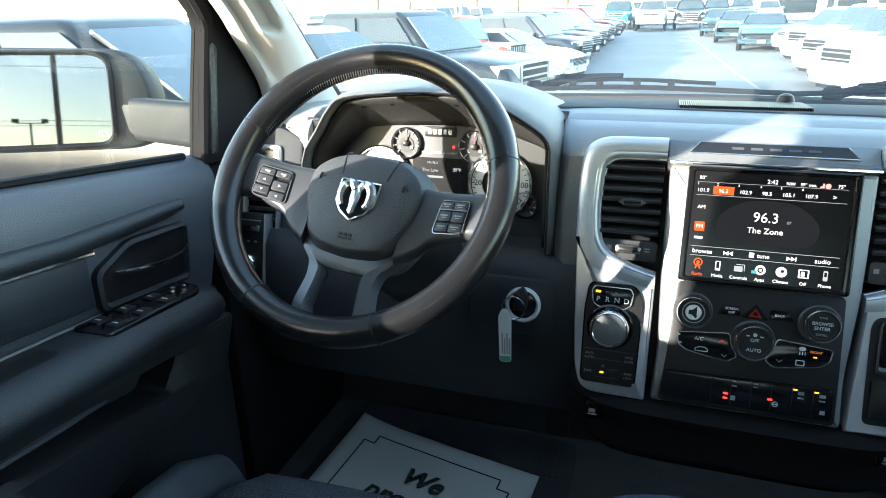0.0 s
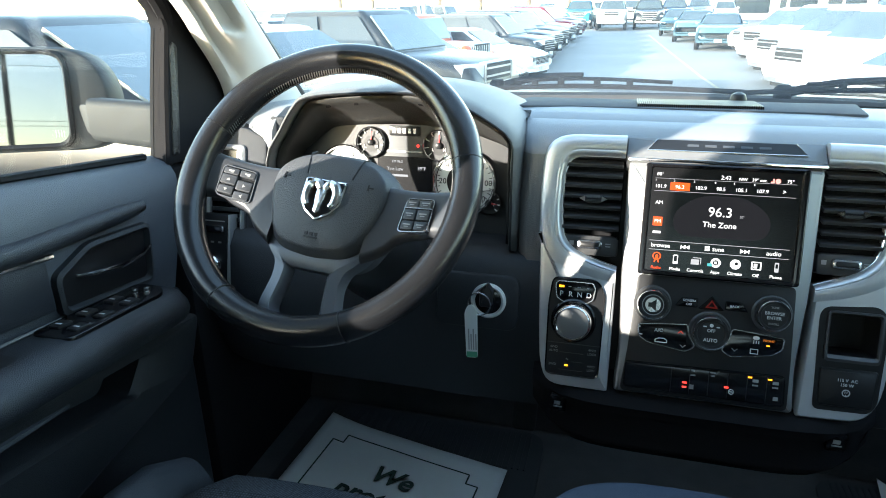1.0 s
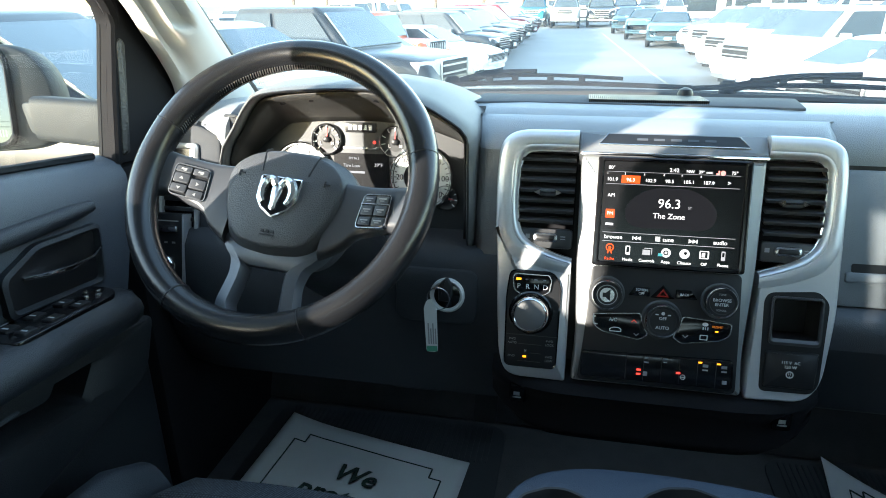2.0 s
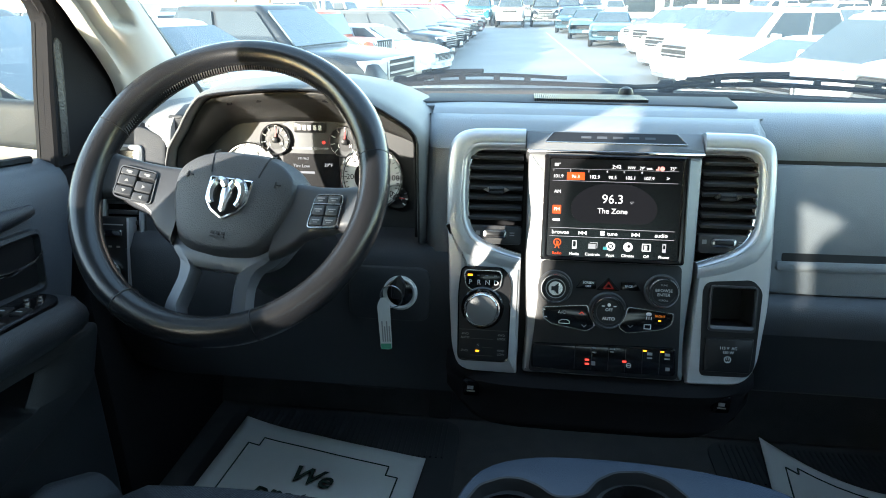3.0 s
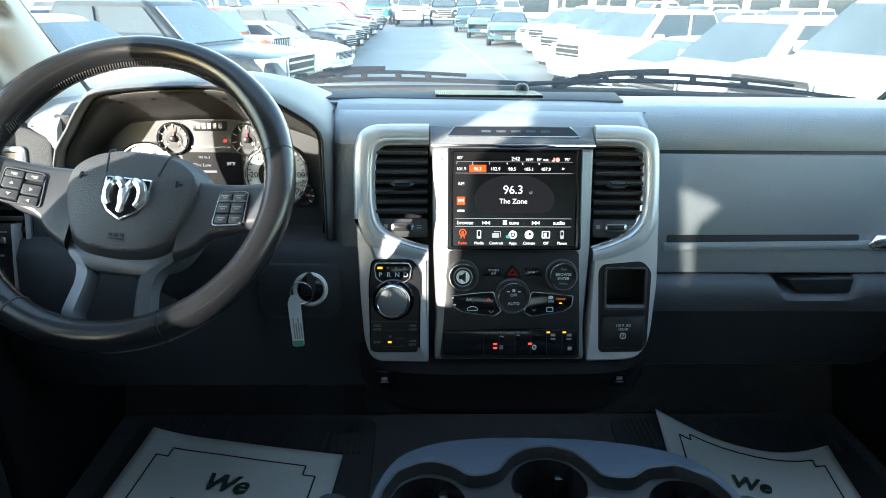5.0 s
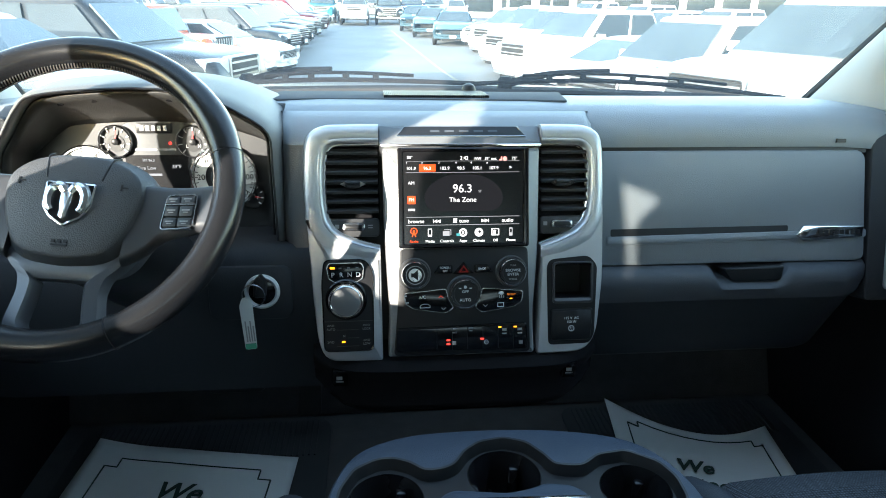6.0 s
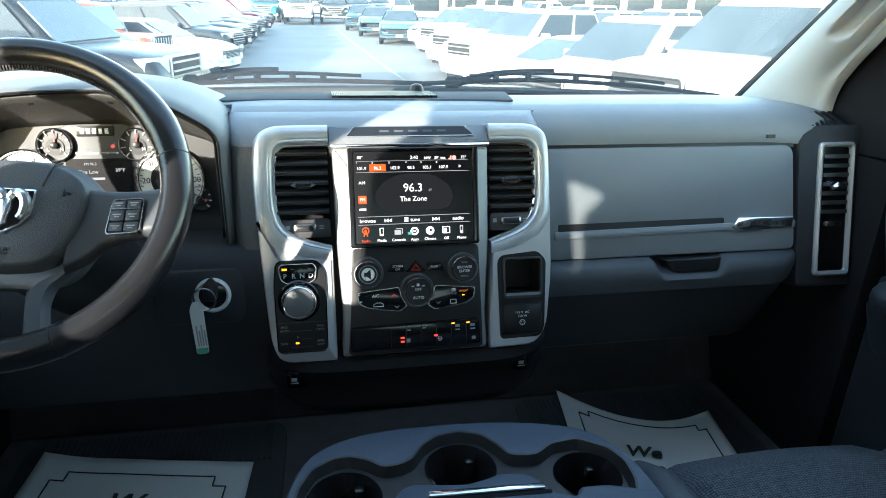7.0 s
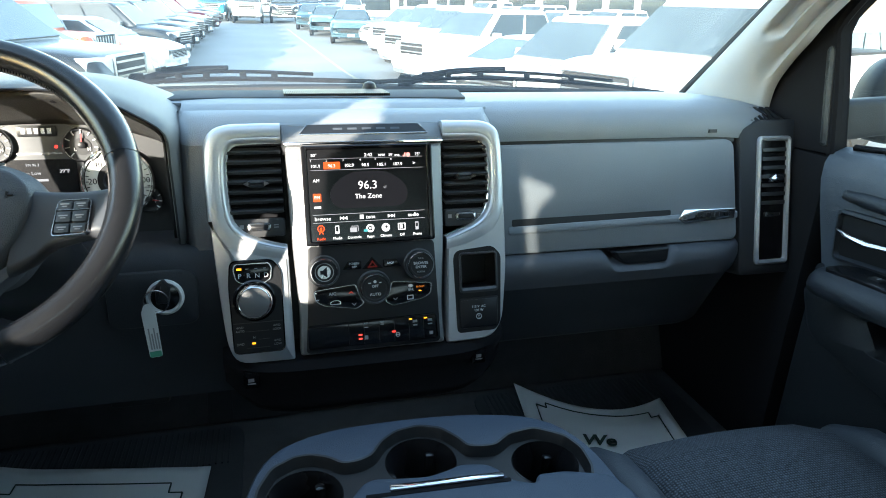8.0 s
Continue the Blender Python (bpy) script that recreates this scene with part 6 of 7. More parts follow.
    edge = [(0.830, -0.056, 1.37), (0.828, -0.034, 1.48), (0.826, -0.012, 1.565), (0.822, -0.014, 1.592), (0.816, -0.038, 1.622), (0.806, -0.12, 1.70), (0.800, -0.22, 1.760), (0.800, -0.42, 1.775), (0.800, -0.65, 1.765), (0.800, -0.90, 1.727), (0.802, -1.09, 1.725), (0.812, -1.045, 1.60), (0.82, -1.045, 1.42)]
    part("window_frame", tube([(s * x, y + 0.010, z) for x, y, z in smooth_path(edge, 3)], 0.012, 8), M_SAIL, d, "black window frame")
    part("divider", tube([(s * 0.842, -0.052, 1.375), (s * 0.840, -0.030, 1.48), (s * 0.838, -0.006, 1.575)], 0.007, 6), M_SAIL, d)
    gl = part("window_glass", prism([(Y(y), z) for y, z in ((-0.045, 1.37), (-0.002, 1.58), (-0.04, 1.63), (-0.25, 1.77), (-0.42, 1.785), (-0.95, 1.73), (-1.05, 1.70), (-1.06, 1.41))], -0.002, 0.002, F(0.835)), M_CLEAR, d, "clear side window")
    gl.visible_shadow = False
    part("sill_seal", tube([(s * 0.838, y, 1.391 + sill(y)) for y in (-1.05, -0.8, -0.52, -0.3, -0.08)], 0.006, 6), M_WIPER, d)
    return d


front_door(-1)
front_door(1)
# kick panels ahead of the doors
for s in (-1, 1):
    bm = box(min(s * 0.812, s * 0.87), -0.055, 0.70, max(s * 0.81, s * 0.87), 0.50, 1.37, 0.01)
    tagged(part("kick_panel", bm, M_SAIL), "dark kick panel beside the footwell", "panel", kind="structure")


# ---- door mirrors ----
def door_mirror(s):
    mir = thing("door_mirror", (s * 1.0, 0.08, 1.40), "dark grey door mirror with black arm outside the window", "door mirror")
    n = Vector((-s * 0.343, -0.93, 0.123)).normalized()
    u = Vector((0, 0, 1)).cross(n).normalized()
    m = plane_of((s * 1.262, 0.075, 1.450), u, n.cross(u))
    out = rounded([(-0.145, -0.100), (0.120, -0.095), (0.126, 0.068), (0.106, 0.086), (-0.135, 0.090)], 0.03, 6)
    inn = [(x * 0.915, y * 0.90) for x, y in out]
    shell = rounded([(-0.150, -0.104), (0.14, -0.100), (0.185, -0.085), (0.195, 0.02), (0.15, 0.088), (-0.14, 0.097)], [0.03, 0.03, 0.03, 0.05, 0.05, 0.03], 6)
    if s > 0:
        out, inn, shell = ([(-x, y) for x, y in q][::-1] for q in (out, inn, shell))
    rows = [[(x * f, y * f, d) for x, y in shell] for f, d in ((0.97, 0.002), (1.0, -0.004), (1.02, -0.03), (1.0, -0.07), (0.88, -0.12), (0.6, -0.145), (0.1, -0.15))]
    part("housing", loft(rows, True, m=m), M_SHELL, mir, "dark matt mirror housing", smooth=60)
    part("rim", ring(out, inn, [(0, -0.01), (0, 0.010), (0.4, 0.014), (0.8, 0.010), (1, 0.004), (1, -0.01)], m), M_WIPER, mir)
    part("mirror_glass", prism(inn, -0.002, 0.005, m), M_MIRROR, mir, "silvered mirror glass")
    part("heater_sign", bars([(x, -0.075, x + 0.0012, -0.062) for x in (0.085, 0.090, 0.095, 0.100)], at(m, 0, 0, 0.005)), M_GREY_MARK, mir)
    prof = rounded([(-0.005, -0.055), (0.05, -0.06), (0.05, 0.022), (-0.005, 0.028)], 0.015, 3)
    rows = []
    for t in [k / 5 for k in range(6)]:
        x = 0.875 + (1.025 - 0.875) * t
        rows.append([(s * x, 0.045 + a - 0.02 * t, 1.425 + 0.012 * t + b * (1.0 - 0.1 * t)) for a, b in prof])
    arm = part("arm", loft(rows, True), M_SHELL, mir, "satin black mirror arm", smooth=50)
    part("arm_cover", prism(rounded([(s * 0.94, 1.392), (s * 1.045, 1.396), (s * 1.055, 1.450), (s * 0.95, 1.446)][:: -s], 0.012), -0.002, 0.004, plane_of((0, 0.037, 0), (1, 0, 0), (0, 0, 1)), 0.002), M_SHELL, arm)
    return mir


door_mirror(-1)
door_mirror(1)


# ---- unseen visor-like flap at the side window, added to shade the dashboard ----
def sun_visor():
    v = thing("sun_visor", (-0.75, -0.43, 1.86), "pale unseen flap at the driver's window, shaped to shade the dashboard", "sun visor")
    m = plane_of((-0.752, 0, 0), (0, 1, 0), (0, 0, 1))
    # unseen: its outline is cut to cast the shadow edges on dash and wheel
    part("flap", prism(rounded([(-0.865, 1.755), (-0.850, 1.645), (-0.775, 1.56), (-0.748, 1.40), (-0.462, 1.40), (-0.475, 1.47), (-0.57, 1.53), (-0.545, 1.572), (-0.480, 1.585), (-0.48, 1.75)], [0.03, 0.05, 0.03, 0.03, 0.01, 0.03, 0.02, 0.015, 0.02, 0.03], 5), -0.009, 0.009, m, 0.006), M_HEADLINER, v)
    part("arm", tube([(-0.74, -0.40, 1.865), (-0.752, -0.40, 1.84), (-0.752, -0.44, 1.74), (-0.752, -0.80, 1.74)], 0.005, 8), M_HEADLINER, v)
    return v


sun_visor()


# ---- seats ----
def seat(cx, label):
    """A front seat: woven cushion and back with vinyl side bolsters, and a head restraint."""
    st = thing("front_seat", (cx, -0.6, 0.75), label, "seat")
    w = 0.26

    def pad(x0, x1, y0, y1, z0, z1, rr, crown=0.012):
        rows = []
        n = 9
        for k in range(n + 1):
            y = y0 + (y1 - y0) * k / n
            e = max(0, 1 - (y1 - y) / rr) if y1 - y < rr else 0
            drop = rr * 0.40 * e * e
            row = []
            for j in range(11):
                f = j / 10
                x = x0 + (x1 - x0) * f
                ed = min(f, 1 - f) * (x1 - x0)
                r2 = 0.03
                dr = 0.022 * max(0, 1 - ed / r2) ** 2
                row.append((x, y, z1 - drop - dr + crown * math.sin(math.pi * f)))
            rows.append(row + [(x1, y, z0), (x0, y, z0)])
        return loft(rows, True)

    part("cushion", pad(cx - 0.19, cx + 0.19, -0.86, -0.255, 0.86, 1.015 if cx < 0 else 1.006, 0.10), M_FABRIC, st, "dark woven seat cushion", smooth=60)
    for s in (-1, 1):
        x0, x1 = sorted((cx + s * 0.185, cx + s * w))
        part("cushion_bolster", pad(x0, x1, -0.86, -0.262, 0.86, 1.030 if cx < 0 or s < 0 else 1.002, 0.12, 0.018 if cx < 0 else 0.010), M_BOLSTER, st, "blue-grey vinyl bolster", smooth=60)
    part("seat_base", box(cx - 0.22, -0.84, 0.74, cx + 0.22, -0.36, 0.88, 0.02), M_BLACK, st)
    rows = []
    for k in range(9):
        t = k / 8
        y, z = -0.94 - 0.40 * t, 0.97 + 0.58 * t
        ww = 0.25 - 0.02 * t - 0.05 * t ** 5
        sec = rounded([(cx - ww, y - 0.10), (cx + ww, y - 0.10), (cx + ww, y + 0.03), (cx, y), (cx - ww, y + 0.03)], 0.04, 3)
        rows.append([(a, b, z) for a, b in sec])
    part("backrest", loft(rows, True), M_FABRIC, st, smooth=60)
    part("head_restraint", prism(rounded([(-0.115, 0), (0.115, 0), (0.11, 0.21), (-0.11, 0.21)], 0.04), -0.055, 0.055, plane_of((cx, -1.37, 1.58), (1, 0, 0), (0, -0.03, 1)), 0.03), M_BOLSTER, st)
    for s in (-1, 1):
        part("restraint_post", tube([(cx + s * 0.06, -1.36, 1.50), (cx + s * 0.06, -1.37, 1.62)], 0.006, 8), M_STEEL, st)
    return st


seat(-0.475, "driver's seat with woven cloth and blue-grey vinyl bolsters")
seat(0.515, "passenger's seat with woven cloth and blue-grey vinyl bolsters")
bench = thing("rear_bench", (0, -2.0, 0.75), "dark cloth rear bench seat", "seat")
part("bench_cushion", box(-0.68, -2.25, 0.85, 0.68, -1.75, 1.02, 0.04), M_FABRIC, bench)
part("bench_base", box(-0.6, -2.2, 0.72, 0.6, -1.85, 0.86, 0.01), M_BLACK, bench)
part("bench_back", box(-0.68, -2.31, 1.0, 0.68, -2.18, 1.6, 0.04), M_FABRIC, bench)

# ---- floor console with cup holders ----
console = thing("floor_console", (0.03, -0.5, 0.73), "blue-grey vinyl floor console with three cup holders", "console")
ZC = 1.04
outline = rounded([(-0.205, -1.15), (0.262, -1.15), (0.270, -0.42), (0.262, -0.300), (0.220, -0.230), (0.12, -0.202), (0.01, -0.194), (-0.10, -0.198), (-0.172, -0.230), (-0.203, -0.31)], [0.02, 0.02, 0.05, 0.05, 0.05, 0.05, 0.05, 0.05, 0.05, 0.05], 4)
CUPS = [(0.028, -0.279, 0.051), (0.192, -0.318, 0.048), (-0.127, -0.312, 0.050)]
well = rounded([(-0.190, -0.345), (-0.184, -0.303), (-0.167, -0.268), (-0.138, -0.251), (-0.116, -0.250), (-0.094, -0.260), (-0.076, -0.277), (-0.055, -0.276), (-0.037, -0.268), (-0.020, -0.242), (0.003, -0.225), (0.037, -0.219), (0.067, -0.231), (0.086, -0.258), (0.094, -0.277), (0.112, -0.282), (0.132, -0.283), (0.158, -0.264), (0.198, -0.259), (0.235, -0.285), (0.246, -0.315), (0.244, -0.350), (0.225, -0.395), (-0.170, -0.395)], 0.008, 3)


def drawn_in(pts, d):
    out = []
    for i, p in enumerate(pts):
        e = Vector(pts[(i + 1) % len(pts)]) - Vector(pts[i - 1])
        n = Vector((e.y, -e.x)).normalized() if e.length > 1e-9 else Vector((0, 0))
        out.append(tuple(Vector(p) + n * d))
    return out


bm = bmesh.new()
shrink = lambda k: [(0.03 + (x - 0.03) * k, -0.67 + (y + 0.67) * k) for x, y in outline]
holed(shrink(0.985), [well], ZC, bm)
loft([[(x, y, z) for x, y in shrink(k)] for k, z in ((0.985, ZC), (0.995, ZC - 0.003), (1.0, ZC - 0.010), (1.0, ZC - 0.022), (0.97, ZC - 0.10), (0.93, 0.73))], True, False, bm=bm)
bmesh.ops.remove_doubles(bm, verts=bm.verts, dist=0.0004)
bmesh.ops.recalc_face_normals(bm, faces=bm.faces)
part("body", bm, M_CONSOLE, console, smooth=35)
bm = bmesh.new()
loft([[(x, y, z) for x, y in drawn_in(well, k)] for k, z in ((-0.0015, ZC + 0.0012), (0.0015, ZC + 0.0008), (0.0035, ZC - 0.004), (0.0065, ZC - 0.014))], True, False, bm=bm)
holed(drawn_in(well, 0.0065), [disc(x, y, r * 0.93, 32) for x, y, r in CUPS], ZC - 0.014, bm)
bmesh.ops.remove_doubles(bm, verts=bm.verts, dist=0.0003)
bmesh.ops.recalc_face_normals(bm, faces=bm.faces)
part("cup_insert", bm, M_INSERT, console, "black insert round the three cup holders", smooth=35)
for x, y, r in CUPS:
    cup = part("cup_holder", lathe([(0.00005, -0.102), (r * 0.9, -0.102), (r * 0.955, -0.03), (r * 0.955, -0.0135), (r * 0.93, -0.0125), (r * 0.92, -0.016), (r * 0.90, -0.030), (r * 0.84, -0.085), (r * 0.78, -0.095), (0.00005, -0.097)], Matrix.Translation((x, y, ZC)), 40), M_CUP, console, "deep black cup holder", smooth=50)
    for a in (60, 180, 300):
        q = radians(a)
        part("cup_finger", box(x + r * 0.80 * math.cos(q) - 0.007, y + r * 0.80 * math.sin(q) - 0.007, ZC - 0.075, x + r * 0.80 * math.cos(q) + 0.007, y + r * 0.80 * math.sin(q) + 0.007, ZC - 0.030, 0.004), M_CUP, cup)
lid_poly = rounded([(-0.185, -1.13), (0.250, -1.13), (0.262, -0.43), (0.245, -0.392), (0.193, -0.374), (0.155, -0.372), (0.148, -0.388), (0.120, -0.374), (0.111, -0.352), (0.098, -0.340), (0.066, -0.334), (0.048, -0.341), (0.020, -0.347), (-0.010, -0.343), (-0.045, -0.337), (-0.060, -0.343), (-0.076, -0.365), (-0.105, -0.410), (-0.185, -0.440)], [0.02, 0.02, 0.02] + [0.008] * 14 + [0.02, 0.02], 3)
lid = part("lid", prism(lid_poly, -0.014, 0.022, Matrix.Translation((0, 0, ZC)), 0.006), M_CONSOLE, console, "padded console lid", smooth=50)
LT = plane_of((0.0415, -0.3655, ZC + 0.022), (1, -0.045, 0), (0.045, 1, 0))
part("lid_latch", prism(rect(-0.071, -0.0045, 0.071, 0.0045, 0.002), -0.002, 0.004, LT, 0.002), M_CHROME, lid, "chrome lid latch")
part("latch_gap", prism(rect(-0.100, -0.011, 0.078, -0.005, 0.002), -0.002, 0.0008, LT), M_SAIL, lid)


# ---- paper floor mats ----
def paper_mat(corners, sag, text_at, angle, lines, label, seed, size=0.060):
    """A printed paper sheet laid over the footwell carpet, its front edge slack and curled."""
    A, B, C, D = (Vector(c) for c in corners)
    mat_ob = thing("paper_floor_mat", ((A.x + C.x) / 2, (A.y + C.y) / 2, 0.722), label, "floor mat", group="paper floor mats")

    def spot(f, g, lift=0.0):
        p = A.lerp(B, f).lerp(D.lerp(C, f), g)
        q = (1 - g) ** 2
        z = 0.728 + 0.002 * noise.noise(Vector((f * 3 + seed, g * 3, 0))) + 0.03 * q * (max(0, 0.35 - f) ** 2 * 3 + max(0, f - 0.8) ** 2 * 2)
        return Vector((p.x, p.y + sag * q * math.sin(math.pi * f), z + lift))

    n, k = 24, 24
    top = [[spot(i / n, j / k) for i in range(n + 1)] for j in range(k + 1)]
    ob = part("sheet", loft(top), M_PAPER, mat_ob, smooth=60)
    ob.modifiers.new("thickness", "SOLIDIFY").thickness = 0.0012
    bm = bmesh.new()
    loop = [(0.10, 0.14), (0.16, 0.14), (0.16, 0.09), (0.84, 0.09), (0.84, 0.14), (0.90, 0.14), (0.90, 0.86), (0.84, 0.86), (0.84, 0.91), (0.16, 0.91), (0.16, 0.86), (0.10, 0.86)]
    path = []
    for (a, b), (c, d) in zip(loop, loop[1:] + loop[:1]):
        for q in range(8):
            path.append(spot(a + (c - a) * q / 8, b + (d - b) * q / 8, 0.0012))
    part("border_line", tube(path, 0.0016, 4, True), M_INK, mat_ob)
    u = Vector((math.cos(radians(angle)), math.sin(radians(angle)), 0))
    for i, line in enumerate(lines):
        o = Vector((*text_at, 0.7325)) + Vector((u.y, -u.x, 0)) * (size * 1.03 * i)
        lettering(line, size, plane_of(o, u, (-u.y, u.x, 0)), M_INK, mat_ob, bold=0.0012, shear=0.18)
    return mat_ob


paper_mat([(-0.717, 0.231), (-0.301, 0.148), (-0.34, -0.36), (-0.755, -0.28)], 0.0, (-0.515, 0.062), -11, ["We", "protect"], "white paper floor mat printed in green on the driver's floor", 1)
paper_mat([(0.393, 0.293), (0.724, 0.172), (0.655, -0.25), (0.33, -0.13)], -0.070, (0.500, 0.052), -17, ["We", "protect"], "white paper floor mat printed in green on the passenger's floor", 7, 0.048)

# rubber mat under each paper, pedals
for x0, x1 in ((-0.76, -0.24), (0.28, 0.78)):
    rm = thing("rubber_floor_mat", ((x0 + x1) / 2, -0.05, 0.72), "black ribbed rubber floor mat", "floor mat", group="rubber floor mats")
    part("mat_base", prism(rect(x0, -0.42, x1, 0.29, 0.05), 0, 0.004, Matrix.Translation((0, 0, 0.72)), 0.002), M_RUBBER, rm)
    bm = bmesh.new()
    for k in range(40):
        x = x0 + 0.03 + (x1 - x0 - 0.06) * k / 39
        prism(rect(x - 0.002, 0.16, x + 0.002, 0.275), 0.004, 0.0065, Matrix.Translation((0, 0, 0.72)), bm=bm)
    tagged(part("ribs", bm, M_RUBBER, rm), kind="stuff")
pedals = thing("pedals", (-0.40, 0.30, 0.75), "black brake and accelerator pedals under the dashboard", "pedals")
part("brake_pedal", prism(rect(-0.055, -0.03, 0.055, 0.03, 0.01), -0.008, 0.008, plane_of((-0.43, 0.25, 0.86), (1, 0, 0), (0, 0.5, 1)), 0.004), M_RUBBER, pedals)
part("brake_arm", tube([(-0.43, 0.26, 0.87), (-0.43, 0.33, 0.98), (-0.43, 0.36, 1.08)], 0.01, 8), M_BLACK, pedals)
part("accelerator", prism(rect(-0.025, -0.08, 0.025, 0.08, 0.01), -0.006, 0.006, plane_of((-0.285, 0.285, 0.83), (1, 0, 0), (0, 0.6, 1)), 0.003), M_RUBBER, pedals)
part("accelerator_arm", tube([(-0.285, 0.30, 0.84), (-0.285, 0.36, 1.0)], 0.008, 8), M_BLACK, pedals)


# ---- wipers outside the glass ----
def wiper(path, pivot, label):
    w = thing("wiper", (*pivot[:2], pivot[2]), label, "wiper", group="windscreen wipers")
    pts = smooth_path(path, 8)
    part("blade", tube(pts, 0.0055, 6), M_WIPER, w)
    part("blade_spine", tube([p + Vector((0, 0.004, 0.009 + 0.006 * math.sin(math.pi * k / (len(pts) - 1)))) for k, p in enumerate(pts)][6:-6], 0.0042, 6), M_WIPER, w)
    mid = pts[len(pts) // 2]
    arm = smooth_path([pivot, Vector(pivot).lerp(mid, 0.45) + Vector((0, 0.02, 0.018)), mid + Vector((0, 0.012, 0.022))], 8)
    part("arm", tube(arm, [0.012 - 0.006 * k / (len(arm) - 1) for k in range(len(arm))], 8, flat=0.7), M_WIPER, w)
    part("pivot_cap", lathe([(0.018, -0.05), (0.018, 0.010), (0.012, 0.018), (0.001, 0.019)], Matrix.Translation(pivot), 16), M_WIPER, w)
    bm = bmesh.new()
    for q in (0.3, 0.42, 0.58, 0.70):
        p = pts[int(q * (len(pts) - 1))]
        box(p.x - 0.007, p.y - 0.003, p.z, p.x + 0.007, p.y + 0.006, p.z + 0.014, 0.002, bm)
    part("blade_clips", bm, M_WIPER, w)


wiper([(-0.455, 0.522, 1.429), (-0.34, 0.535, 1.435), (-0.226, 0.540, 1.438), (-0.09, 0.545, 1.436), (0.095, 0.545, 1.431)], (-0.42, 0.60, 1.425), "black wiper resting at the foot of the windscreen")
wiper([(0.095, 0.545, 1.430), (0.25, 0.540, 1.438), (0.41, 0.525, 1.440), (0.62, 0.495, 1.430), (0.805, 0.465, 1.412)], (0.18, 0.61, 1.422), "long black wiper resting at the foot of the windscreen")


# ---- parked vehicles ----
def paint(name, color, metal=0.3):
    return material(name, color, 0.36, metal=metal, coat=0.25, vary=0.05, vary_scale=2, spec=0.35)


M_TINT = material("tinted_car_glass", (0.024, 0.032, 0.037), 0.22, vary=0.3, vary_scale=2, rough_vary=0.03)
# paler than the side glass: sky reflection is put into its colour
M_WSCREEN = material("sky_pale_windscreen", (0.050, 0.066, 0.074), 0.07, vary=0.5, vary_scale=1.2, rough_vary=0.03, spec=0.9)
M_TYRE = material("tyre_rubber", (0.02, 0.02, 0.021), 0.8, vary=0.2)
M_RIM = material("alloy_rim", (0.42, 0.42, 0.43), 0.35, metal=0.8, vary=0.1)
M_LAMP = material("headlamp_lens", (0.62, 0.64, 0.66), 0.12, metal=0.3, vary=0.15, vary_scale=20)
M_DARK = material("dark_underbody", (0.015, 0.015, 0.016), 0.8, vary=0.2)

SHAPES = {
    # length, half width, tops along the body, cabin (front foot, front top, rear top, rear foot), belt, roof, wheel radius, axles
    "sedan": (2.40, 0.92, [(-2.40, 0.78), (-2.30, 0.98), (-1.7, 1.03), (-0.4, 1.0), (0.95, 0.98), (1.75, 0.90), (2.22, 0.78), (2.40, 0.60)], (1.05, 0.15, -1.0, -1.85), 0.97, 1.44, 0.33, (1.42, -1.38)),
    "coupe": (2.45, 0.96, [(-2.45, 0.85), (-2.35, 1.02), (-1.7, 1.06), (-0.4, 1.02), (0.85, 1.02), (1.8, 0.98), (2.38, 0.90), (2.45, 0.62)], (0.85, 0.0, -0.95, -1.85), 1.0, 1.45, 0.36, (1.50, -1.42)),
    "crossover": (2.30, 0.93, [(-2.30, 0.92), (-2.20, 1.06), (-1.0, 1.06), (1.0, 1.06), (1.8, 0.98), (2.2, 0.86), (2.30, 0.64)], (1.25, 0.20, -1.45, -2.15), 1.04, 1.62, 0.36, (1.38, -1.34)),
    "suv": (2.38, 0.95, [(-2.38, 0.95), (-2.30, 1.10), (-1.0, 1.12), (1.1, 1.12), (1.9, 1.06), (2.28, 0.96), (2.38, 0.70)], (1.25, 0.50, -1.95, -2.30), 1.10, 1.76, 0.37, (1.42, -1.42)),
    "jeep": (2.15, 0.92, [(-2.15, 1.10), (-2.10, 1.16), (0.75, 1.16), (2.05, 1.12), (2.12, 1.02), (2.15, 0.70)], (0.80, 0.52, -1.98, -2.08), 1.16, 1.85, 0.41, (1.40, -1.15)),
    "pickup": (2.92, 1.00, [(-2.92, 1.20), (-2.88, 1.30), (-0.95, 1.30), (1.5, 1.28), (2.3, 1.24), (2.82, 1.14), (2.92, 0.85)], (1.55, 0.85, -0.72, -0.98), 1.27, 1.92, 0.41, (1.85, -1.80)),
}


